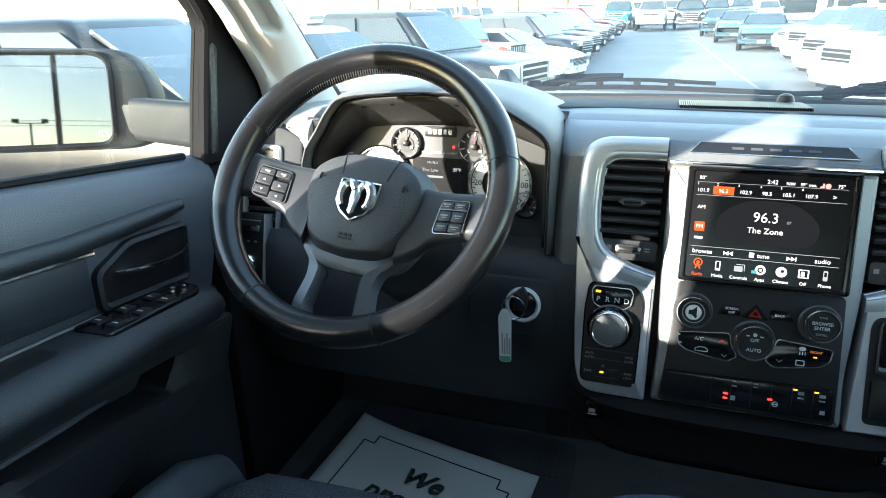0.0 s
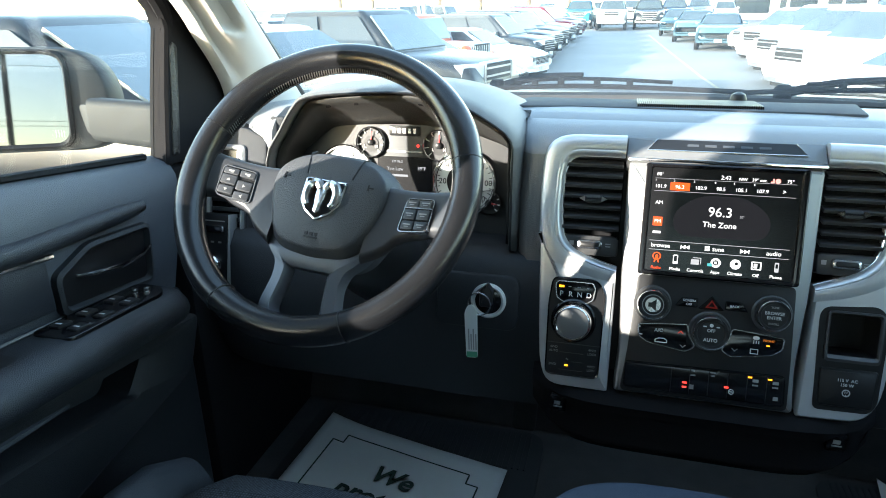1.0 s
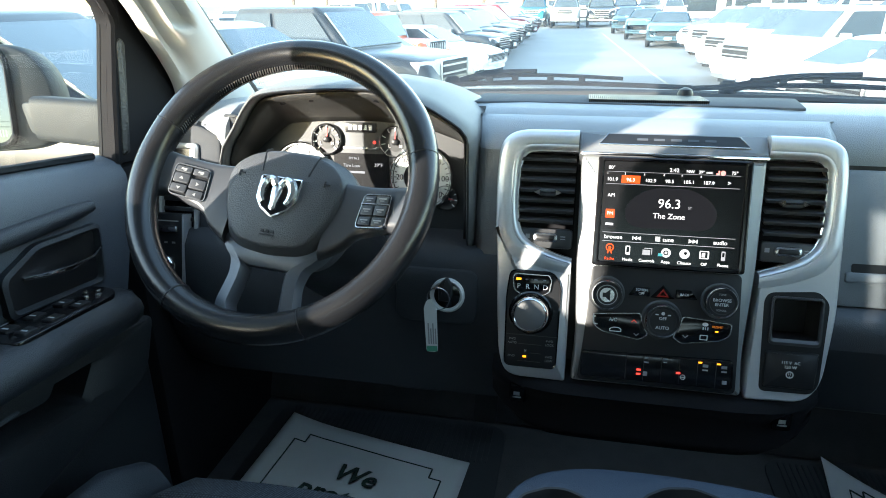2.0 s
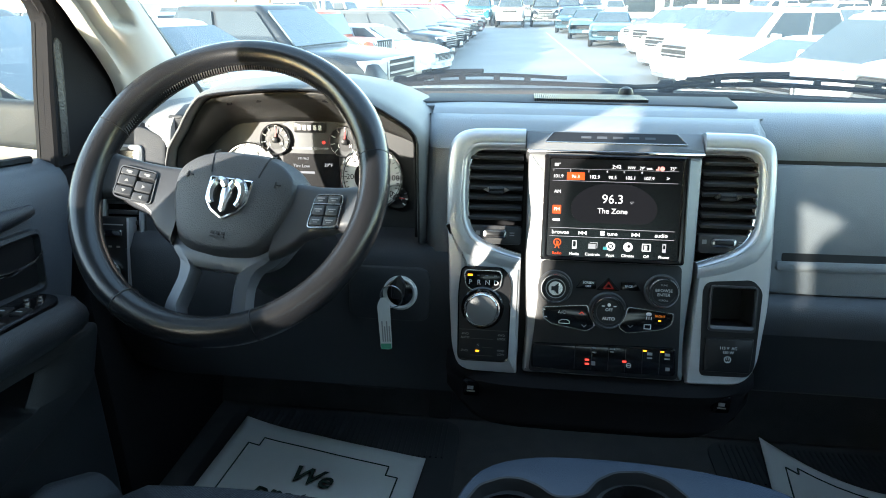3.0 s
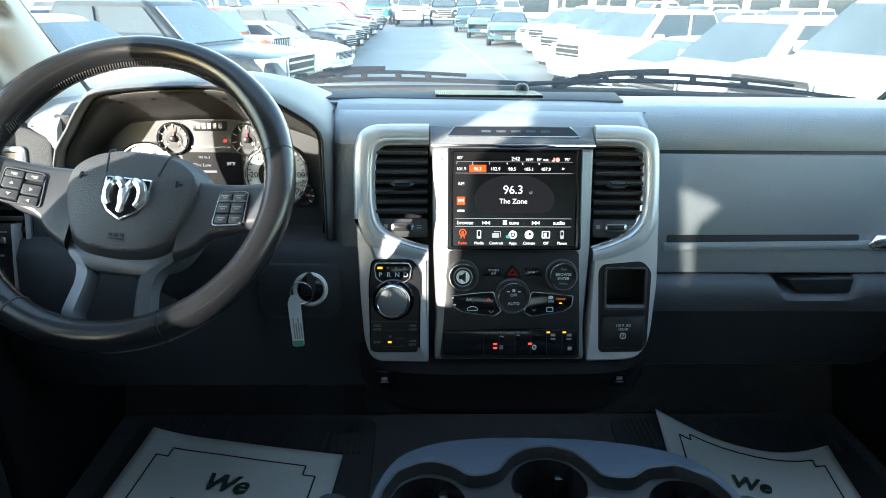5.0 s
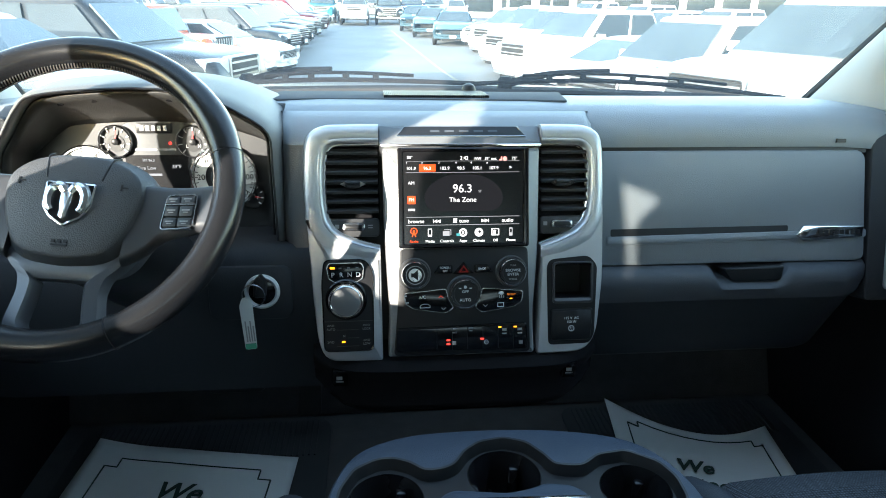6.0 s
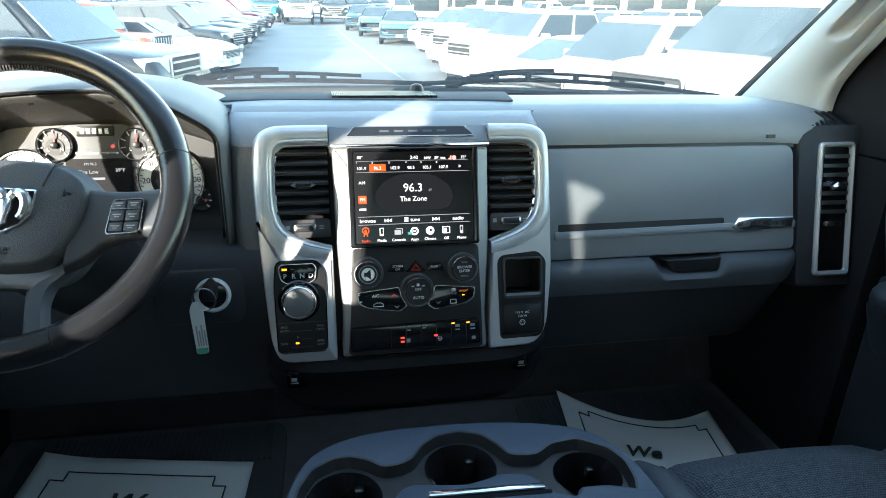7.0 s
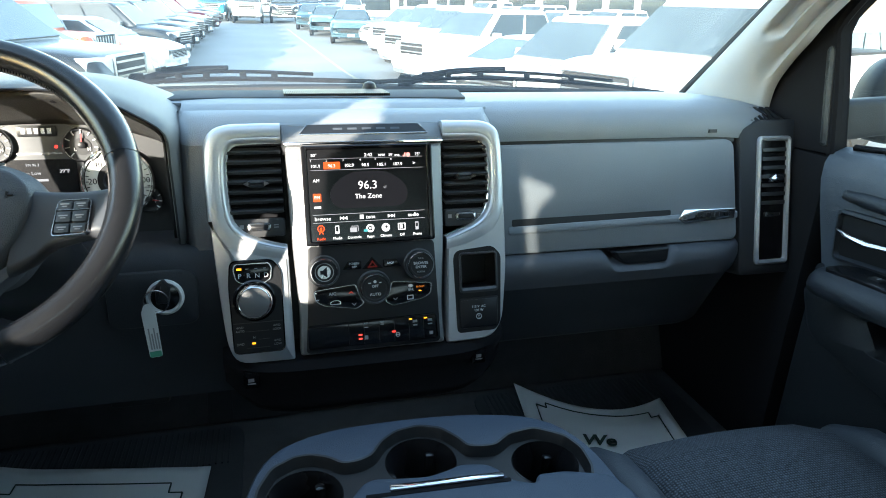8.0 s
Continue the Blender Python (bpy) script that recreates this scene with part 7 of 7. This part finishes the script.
def vehicle(shape, paint_mat, label, lamp_bar=False):
    """A parked vehicle facing local +x: body, cabin, glass, wheels, lamps, grille, bumper, mirrors."""
    L, W, tops, cab, belt, roof, wr, axles = SHAPES[shape]
    v = thing({"pickup": "pickup_truck", "coupe": "coupe", "crossover": "crossover", "sedan": "sedan", "suv": "suv", "jeep": "off_roader"}[shape], (0, 0, 0), label, "car", group="parked vehicles")
    low = 0.30 if shape in ("sedan", "coupe") else 0.42
    rows = []
    n = 26
    xs_ = [t[0] for t in tops]
    for k in range(n + 1):
        x = -L + 2 * L * (0.5 - 0.5 * math.cos(math.pi * k / n))
        z = float(np.interp(x, xs_, [t[1] for t in tops]))
        e = abs(x) / L
        w = W * (1 - 0.16 * max(0, (e - 0.72) / 0.28) ** 2.2)
        lo = low + 0.12 * max(0, (e - 0.9) / 0.1)
        half = [(w * 0.86, lo), (w * 0.98, lo + 0.10), (w, lo + 0.28), (w * 0.985, z - 0.14), (w * 0.95, z - 0.05), (w * 0.86, z - 0.012), (w * 0.5, z + 0.012)]
        rows.append([(x, y, zz) for y, zz in half] + [(x, -y, zz) for y, zz in half[::-1]])
    part("body", loft(rows, True), paint_mat, v, smooth=45)
    # cabin
    f0, f1, r1, r0 = cab
    zs = [(belt - 0.08, 0.0), (belt + 0.01, 0.02), (belt + 0.5 * (roof - belt), 0.5), (roof - 0.09, 0.90), (roof - 0.03, 0.985), (roof, 1.10)]
    rows = []
    for z, t in zs:
        xf, xr = f0 + (f1 - f0) * min(t, 1), r0 + (r1 - r0) * min(t, 1)
        wy = W * (0.93 - 0.20 * min(t, 1))
        if t > 1:
            xf, xr, wy = xf - 0.12, xr + 0.12, wy - 0.10
        rows.append([(x, y, z) for x, y in rounded([(xr, -wy), (xf, -wy * 0.94), (xf + 0.006, 0), (xf, wy * 0.94), (xr, wy)], 0.09, 3)])
    part("cabin", loft(rows, True), paint_mat, v, smooth=50)

    def cab_pt(f, t, side):
        xf, xr = f0 + (f1 - f0) * t, r0 + (r1 - r0) * t
        return Vector((xr + (xf - xr) * f, side * (W * (0.93 - 0.20 * t) + 0.004), belt + (roof - belt) * t * 0.985))

    def pane(name, quad, out):
        bm = bmesh.new()
        a = [bm.verts.new(p + out * 0.010) for p in quad]
        b = [bm.verts.new(p - out * 0.02) for p in quad]
        bm.faces.new(a)
        bm.faces.new(b[::-1])
        for i in range(4):
            bm.faces.new((a[i], b[i], b[(i + 1) % 4], a[(i + 1) % 4]))
        bmesh.ops.recalc_face_normals(bm, faces=bm.faces)
        part(name, bm, M_WSCREEN if name == "windscreen" else M_TINT, v)

    t0, t1 = 0.08, 0.86
    for side in (-1, 1):
        cuts = {"pickup": (0.06, 0.44, 0.49, 0.93), "coupe": (0.28, 0.5, 0.52, 0.93)}.get(shape, (0.05, 0.30, 0.33, 0.62))
        spans = [cuts[:2], cuts[2:]] + ([(0.65, 0.94)] if len(cuts) == 4 and cuts[3] < 0.7 else [])
        for a, b in spans:
            pane("side_window", [cab_pt(a, t0, side), cab_pt(b, t0, side), cab_pt(b, t1, side), cab_pt(a, t1, side)], Vector((0, side, 0.15)))
    for front in (True, False):
        pts = []
        for t, y in ((t0, -1), (t0, 1), (t1, 1), (t1, -1)):
            x = (f0 + (f1 - f0) * t + 0.030) if front else (r0 + (r1 - r0) * t - 0.006)
            pts.append(Vector((x, y * (W * (0.93 - 0.20 * t) - 0.11), belt + (roof - belt) * t)))
        nrm = (pts[1] - pts[0]).cross(pts[2] - pts[1]).normalized()
        nrm = nrm if (nrm.x > 0) == front else -nrm
        pane("windscreen" if front else "rear_window", pts, nrm)
    # wheels
    wheel_ob = None
    for ax in axles:
        for side in (-1, 1):
            m = plane_of((ax, side * (W - 0.10), wr), (1, 0, 0), (0, 0, 1)) if side < 0 else plane_of((ax, side * (W - 0.10), wr), (-1, 0, 0), (0, 0, 1))
            tyre = part("wheel", lathe([(wr * 0.62, -0.08), (wr * 0.94, -0.09), (wr, -0.05), (wr, 0.07), (wr * 0.95, 0.105), (wr * 0.66, 0.105), (wr * 0.62, 0.09)], m, 24), M_TYRE, v)
            bm = lathe([(wr * 0.64, 0.02), (wr * 0.64, 0.10), (wr * 0.58, 0.105), (wr * 0.55, 0.06), (wr * 0.15, 0.075), (0.01, 0.08)], m, 24)
            for q in range(5):
                aa = 2 * math.pi * q / 5
                c, s_ = math.cos(aa), math.sin(aa)
                prism([(0.1 * wr * c - 0.05 * wr * s_, 0.1 * wr * s_ + 0.05 * wr * c), (0.6 * wr * c - 0.07 * wr * s_, 0.6 * wr * s_ + 0.07 * wr * c), (0.6 * wr * c + 0.07 * wr * s_, 0.6 * wr * s_ - 0.07 * wr * c), (0.1 * wr * c + 0.05 * wr * s_, 0.1 * wr * s_ - 0.05 * wr * c)], 0.06, 0.10, m, 0.01, bm)
            part("rim", bm, M_RIM, tyre)
            part("wheel_arch", ring(disc(0, 0, wr * 1.20, 24), disc(0, 0, wr * 1.06, 24), [(0, -0.02), (0, 0.094), (1, 0.094), (1, -0.02)], m), M_DARK, v)
            # dark disc stands in for the shade inside the wheel arch
            part("arch_shade_disc", prism(disc(0, 0, wr * 1.07, 24), 0.0, 0.086, m), M_DARK, v)
    # face
    zt = float(np.interp(L * 0.95, xs_, [t[1] for t in tops]))
    nose = L - 0.045
    FP = plane_of((nose, 0, 0), (0, 1, 0), (0, 0, 1))
    big = shape in ("pickup", "jeep", "suv")
    gw, g0, g1 = (0.46, 0.66, zt - 0.02) if big else (0.50, 0.50, 0.64)
    grille = part("grille", prism(rect(-gw, g0, gw, g1, 0.05), -0.08, 0.035, FP, 0.015), M_DARK, v)
    part("grille_frame", ring(rect(-gw - 0.03, g0 - 0.03, gw + 0.03, g1 + 0.03, 0.05), rect(-gw, g0, gw, g1, 0.05), [(0, -0.08), (0, 0.035), (0.5, 0.05), (1, 0.03), (1, -0.08)], FP), M_RIM if big else M_DARK, v)
    for k in range(4 if shape != "jeep" else 7):
        if shape == "jeep":
            y = -gw + 2 * gw * (k + 0.5) / 7
            part("bar", prism(rect(y - 0.02, g0 + 0.03, y + 0.02, g1 - 0.03, 0.01), 0.03, 0.045, FP), M_RIM, grille)
        else:
            z = g0 + (g1 - g0) * (k + 0.5) / 4
            part("bar", prism(rect(-gw + 0.02, z - 0.014, gw - 0.02, z + 0.014, 0.005), 0.03, 0.048, FP), M_RIM if big else M_DARK, grille)
    for side in (-1, 1):
        y0, y1 = sorted((side * (gw + 0.05), side * (W * 0.90)))
        hz = (g1 - 0.20, g1 + 0.02) if big else (0.60, 0.74)
        rows = [[(L + dx - 0.28 * abs(y / W) ** 3, y, z) for y, z in rect(y0, hz[0], y1, hz[1], 0.04)] for dx in (-0.25, -0.02, 0.012)]
        part("headlamp", loft(rows, True), M_LAMP, v, "clear headlamp")
        mp = rounded([(0, -0.07), (0.13, -0.07), (0.11, 0.06), (0.0, 0.05)], 0.03, 3)
        part("door_mirror", prism(mp, 0, 0.20, plane_of((f0 - 0.45, side * (W * 0.92) + (0.0 if side < 0 else 0.20), belt + 0.08), (1, 0, 0), (0, 0, 1)), 0.02), paint_mat if shape != "jeep" else M_DARK, v)
        part("door_handle", box(0.0 if shape != "pickup" else 0.1, side * W * 0.985 - 0.02, belt - 0.14, 0.18 if shape != "pickup" else 0.28, side * W * 0.985 + 0.02, belt - 0.11, 0.008), paint_mat, v)
        part("tail_lamp", box(-L - 0.005, min(side * W * 0.62, side * W * 0.86), belt - 0.35, -L + 0.1, max(side * W * 0.62, side * W * 0.86), belt - 0.12, 0.02), M_TAIL, v)
    bz = (0.44, 0.62) if big else (0.30, 0.46)
    rows = [[(L + dx - 0.22 * abs(y / W) ** 3, y, z) for y, z in ((y, z) for y, z in rounded([(-W * 0.92, bz[0]), (-W * 0.5, bz[0]), (0, bz[0]), (W * 0.5, bz[0]), (W * 0.92, bz[0]), (W * 0.92, bz[1]), (W * 0.5, bz[1]), (0, bz[1]), (-W * 0.5, bz[1]), (-W * 0.92, bz[1])], 0.03, 2))] for dx in (-0.22, 0.02, 0.055)]
    part("bumper", loft(rows, True), M_RIM if shape == "pickup" else paint_mat, v, "bright bumper" if shape == "pickup" else "", smooth=40)
    part("lower_intake", prism(rect(-0.5, bz[0] - 0.09, 0.5, bz[0] - 0.005, 0.02), -0.2, 0.01, FP), M_DARK, v)
    part("number_plate", prism(rect(-0.15, bz[0] + 0.03, 0.15, bz[1] - 0.02, 0.01), 0.0, 0.104, FP), M_WHITE_MARK, v)
    if shape == "pickup":
        part("bed_cover", box(-2.82, -0.86, 1.25, -1.02, 0.86, 1.325, 0.02), M_DARK, v)
    if lamp_bar:
        part("roof_rack", tube([(r1 + 0.2, -W * 0.6, roof + 0.05), (f1 - 0.2, -W * 0.6, roof + 0.05)], 0.02, 6, bm=tube([(r1 + 0.2, W * 0.6, roof + 0.05), (f1 - 0.2, W * 0.6, roof + 0.05)], 0.02, 6)), M_DARK, v)
    return v


M_TAIL = material("red_tail_lens", (0.35, 0.015, 0.015), 0.2, vary=0.1)
P_WHITE = paint("white_paint", (0.80, 0.80, 0.79), 0.0)
P_SILVER = paint("silver_paint", (0.36, 0.37, 0.38), 0.5)
P_GREY = paint("grey_paint", (0.045, 0.048, 0.052), 0.3)
P_BLACK = paint("black_paint", (0.012, 0.013, 0.015), 0.1)
P_NAVY = paint("navy_paint", (0.020, 0.040, 0.085), 0.4)
P_TEAL = paint("teal_paint", (0.02, 0.13, 0.18), 0.3)
P_STEELBLUE = paint("steel_blue_paint", (0.035, 0.075, 0.10), 0.3)
P_RED = paint("red_paint", (0.16, 0.012, 0.018), 0.2)
P_ORANGE = paint("orange_red_paint", (0.50, 0.09, 0.03), 0.1)

MADE = {}


def park(shape, mat, word, x, y, heading, where):
    label = f"{word} {'pickup truck' if shape == 'pickup' else 'off-roader' if shape == 'jeep' else shape} {where}"
    L = SHAPES[shape][0]
    x, y = x - L * math.cos(radians(heading)), y - L * math.sin(radians(heading))
    m = pose(x, y, ground_z(y), 0, 0, heading)
    key_ = (shape, mat.name)
    if key_ not in MADE:
        v = vehicle(shape, mat, label)
        v.matrix_basis = m
        MADE[key_] = v
    else:
        tagged(copy_thing(MADE[key_], m), label)


row_l = "parked nose out along the aisle"
# each row gives the place of the nose on the ground and the heading
# the row whose noses point across the aisle from the driver's side
for shape, mat, word, x, y, h in (
    ("crossover", P_BLACK, "black", -2.0, 3.42, 3),
    ("sedan", P_BLACK, "black", -3.54, 5.2, -12),
    ("crossover", P_WHITE, "white", -2.51, 6.5, -14),
    ("pickup", P_BLACK, "black", -2.05, 9.3, -14),
    ("sedan", P_WHITE, "white", -2.36, 12.6, -14),
    ("jeep", P_ORANGE, "orange-red", -3.9, 16.6, -14),
    ("sedan", P_WHITE, "white", -2.48, 18.2, -14),
    ("suv", P_GREY, "dark grey", -2.65, 21.4, -14),
    ("suv", P_GREY, "dark grey", -2.67, 24.4, -14),
    ("suv", P_BLACK, "black", -2.72, 27.4, -14),
    ("suv", P_SILVER, "silver", -2.68, 31, -14),
    ("suv", P_RED, "dark red", -2.65, 35, -14),
    ("suv", P_GREY, "dark grey", -2.76, 38.5, -14)):
    park(shape, mat, word, x, y, h, row_l)
# second row behind it
for k in range(10):
    park("pickup" if k % 3 else "suv", (P_WHITE, P_SILVER, P_WHITE, P_WHITE)[k % 4], ("white", "silver", "white", "white")[k % 4], -15.2 - 0.15 * k, 8 + 4.2 * k, 166, "parked in the row behind")
# the row on the passenger's side, lit by the sun
for shape, mat, word, x, y, h in (
    ("pickup", P_WHITE, "white", 3.16, 5.4, 203),
    ("suv", P_WHITE, "white", 2.9, 8.0, 203),
    ("sedan", P_WHITE, "white", 2.8, 11.0, 203),
    ("pickup", P_WHITE, "white", 3.06, 14.4, 203),
    ("pickup", P_WHITE, "white", 3.32, 18.2, 203),
    ("pickup", P_WHITE, "white", 3.53, 22.0, 203),
    ("suv", P_WHITE, "white", 3.75, 26, 203),
    ("coupe", P_STEELBLUE, "steel blue", 3.45, 29.5, 262),
    ("coupe", P_STEELBLUE, "steel blue", 2.81, 34.5, 262),
    ("sedan", P_STEELBLUE, "steel blue", 2.28, 39.5, 262)):
    park(shape, mat, word, x, y, h, "parked along the sunny side")
for k in range(10):
    park("pickup" if k % 2 else "suv", P_WHITE, "white", 10.4 + 0.2 * (k % 3), 4.5 + 3.6 * k, 203, "parked in the sunny back row")
# trucks facing the camera at the aisle's end
for shape, mat, word, x, y, h in (
    ("pickup", P_TEAL, "teal", -3.8, 47.5, 268),
    ("pickup", P_SILVER, "silver", -1.43, 45.5, 270),
    ("pickup", P_BLACK, "black", 1.01, 46.5, 270),
    ("pickup", P_NAVY, "dark blue", 3.06, 54, 270),
    ("suv", P_BLACK, "black", -3.14, 55, 270),
    ("pickup", P_WHITE, "white", -0.24, 57, 270),
    ("suv", P_WHITE, "white", -7.18, 56, 268),
    ("pickup", P_SILVER, "silver", 5.21, 58, 270),
    ("suv", P_WHITE, "white", 7.2, 58, 270)):
    park(shape, mat, word, x, y, h, "facing down the aisle")

# painted lines of the bays along the aisle
for x, lean in ((-2.35, -0.045), (2.75, -0.05)):
    line = loft([[(x - 0.05 + (y - 5) * lean, y, ground_z(y) + 0.006), (x + 0.05 + (y - 5) * lean, y, ground_z(y) + 0.006)] for y in [5 + 0.5 * k for k in range(73)]])
    tagged(part("bay_line", line, M_LINE), "worn pale paint line along the aisle", "road marking", kind="structure")

# ---- distance: a long sales hall, lamp posts, bare trees ----
M_WALL = material("pale_wall_panels", (0.62, 0.62, 0.60), 0.7, vary=0.08, vary_scale=1)
M_REDBAND = material("red_fascia", (0.55, 0.05, 0.04), 0.5, vary=0.1)
M_POST = material("painted_steel_post", (0.30, 0.30, 0.30), 0.5, vary=0.15)
M_BARK = material("grey_brown_bark", (0.16, 0.12, 0.09), 0.9, grain=0.6, scale=40, vary=0.3, vary_scale=6)
hall = thing("sales_hall", (22, 75, 0), "long pale sales hall with a red fascia band", "building")
part("wall", box(8, 70, 0, 46, 90, 5.2), M_WALL, hall)
part("roof", box(7.6, 69.6, 5.2, 46.4, 90.4, 5.5, 0.05), M_POST, hall)
part("fascia", box(8.5, 69.85, 3.9, 45.5, 69.99, 5.0, 0.03), M_REDBAND, hall)
w0 = None
for k in range(9):
    if w0 is None:
        w0 = part("window", box(9.2, 69.9, 0.6, 12.4, 69.99, 3.4, 0.02), M_TINT, hall)
    else:
        again(w0, 4.05 * k)


def lamp_post(x, y, h, arms, label, k=1.0):
    p = thing("street_lamp", (x, y, 0), label, "street lamp", group="lot lamps")
    part("post", tube([(x, y, 0), (x, y, h)], [0.11, 0.07], 10), M_POST, p)
    part("base", box(x - 0.25, y - 0.25, -0.6, x + 0.25, y + 0.25, 0.7, 0.03), M_WALL, p)
    part("cross_arm", tube([(x - arms, y, h), (x + arms, y, h)], 0.04, 6), M_POST, p)
    for s in (-1, 1):
        part("lamp_head", box(x + s * arms - 0.25 * k, y - 0.18, h + 0.02, x + s * arms + 0.25 * k, y + 0.18, h + 0.38 * k, 0.03), M_DARK, p)


for x, y in ((-9.6, 30), (9.2, 26), (9.2, 46), (-9.6, 56), (16, 60)):
    lamp_post(x, y, 8.0, 0.7, "grey steel lot lamp with two floodlight heads")
lamp_post(-10.5, -49, 5.5, 0.85, "grey steel lot lamp behind the truck", 0.75)
pole = thing("utility_pole", (-5.85, -29.6, 0), "tall dark wooden utility pole with wires", "utility pole")
part("pole", tube([(-5.85, -29.6, 0), (-5.85, -29.6, 12)], [0.12, 0.10], 10), M_BARK, pole)
for z in (7.6, 6.9, 6.2, 4.0, 3.8):
    part("wire", tube([(-50, -33, z), (-25, -31, z - 0.25), (-5.85, -29.6, z), (25, -28, z - 0.25)], 0.012, 4), M_DARK, pole)


def bare_tree(x, y, h, seed, label):
    rnd = random.Random(seed)
    t = thing("tree", (x, y, 0), label, "tree", group="bare trees")
    trunk = tube([(x, y, 0), (x + 0.1, y, h * 0.25), (x + rnd.uniform(-0.3, 0.3), y, h * 0.5), (x + rnd.uniform(-0.5, 0.5), y, h * 0.85)], [h * 0.030, h * 0.024, h * 0.016, h * 0.004], 8)
    part("trunk", trunk, M_BARK, t)
    bm = bmesh.new()

    def grow(p, d, length, r, depth):
        q = p + d * length * 0.5 + Vector((rnd.uniform(-1, 1), rnd.uniform(-1, 1), rnd.uniform(-0.3, 0.6))) * length * 0.06
        e = p + d * length
        tube([p, q, e], [r, r * 0.8, r * 0.5], 4 if depth else 3, bm=bm)
        if depth < 3:
            for _ in range(4 if depth < 2 else 3):
                s = rnd.uniform(0.35, 1.0)
                nd = (d + Vector((rnd.uniform(-1, 1), rnd.uniform(-1, 1), rnd.uniform(-0.1, 0.9))) * 0.75).normalized()
                grow(p.lerp(e, s), nd, length * rnd.uniform(0.45, 0.65), r * 0.5, depth + 1)

    for k in range(7):
        a = rnd.uniform(0, 6.28)
        z = h * rnd.uniform(0.28, 0.75)
        grow(Vector((x, y, z)), Vector((math.cos(a), math.sin(a), rnd.uniform(0.5, 1.3))).normalized(), h * rnd.uniform(0.22, 0.34), h * 0.010, 0)
    tagged(part("crown", bm, M_BARK, t, "bare winter branches"), kind="stuff")


for k, (x, y, h) in enumerate(((-14, 62, 8), (-10, 66, 9), (-18.5, 64, 9), (-24, 60, 8), (-6.5, 70, 8), (-30, 66, 10))):
    bare_tree(x, y, h, 11 + k, "bare grey-brown winter tree beyond the lot")
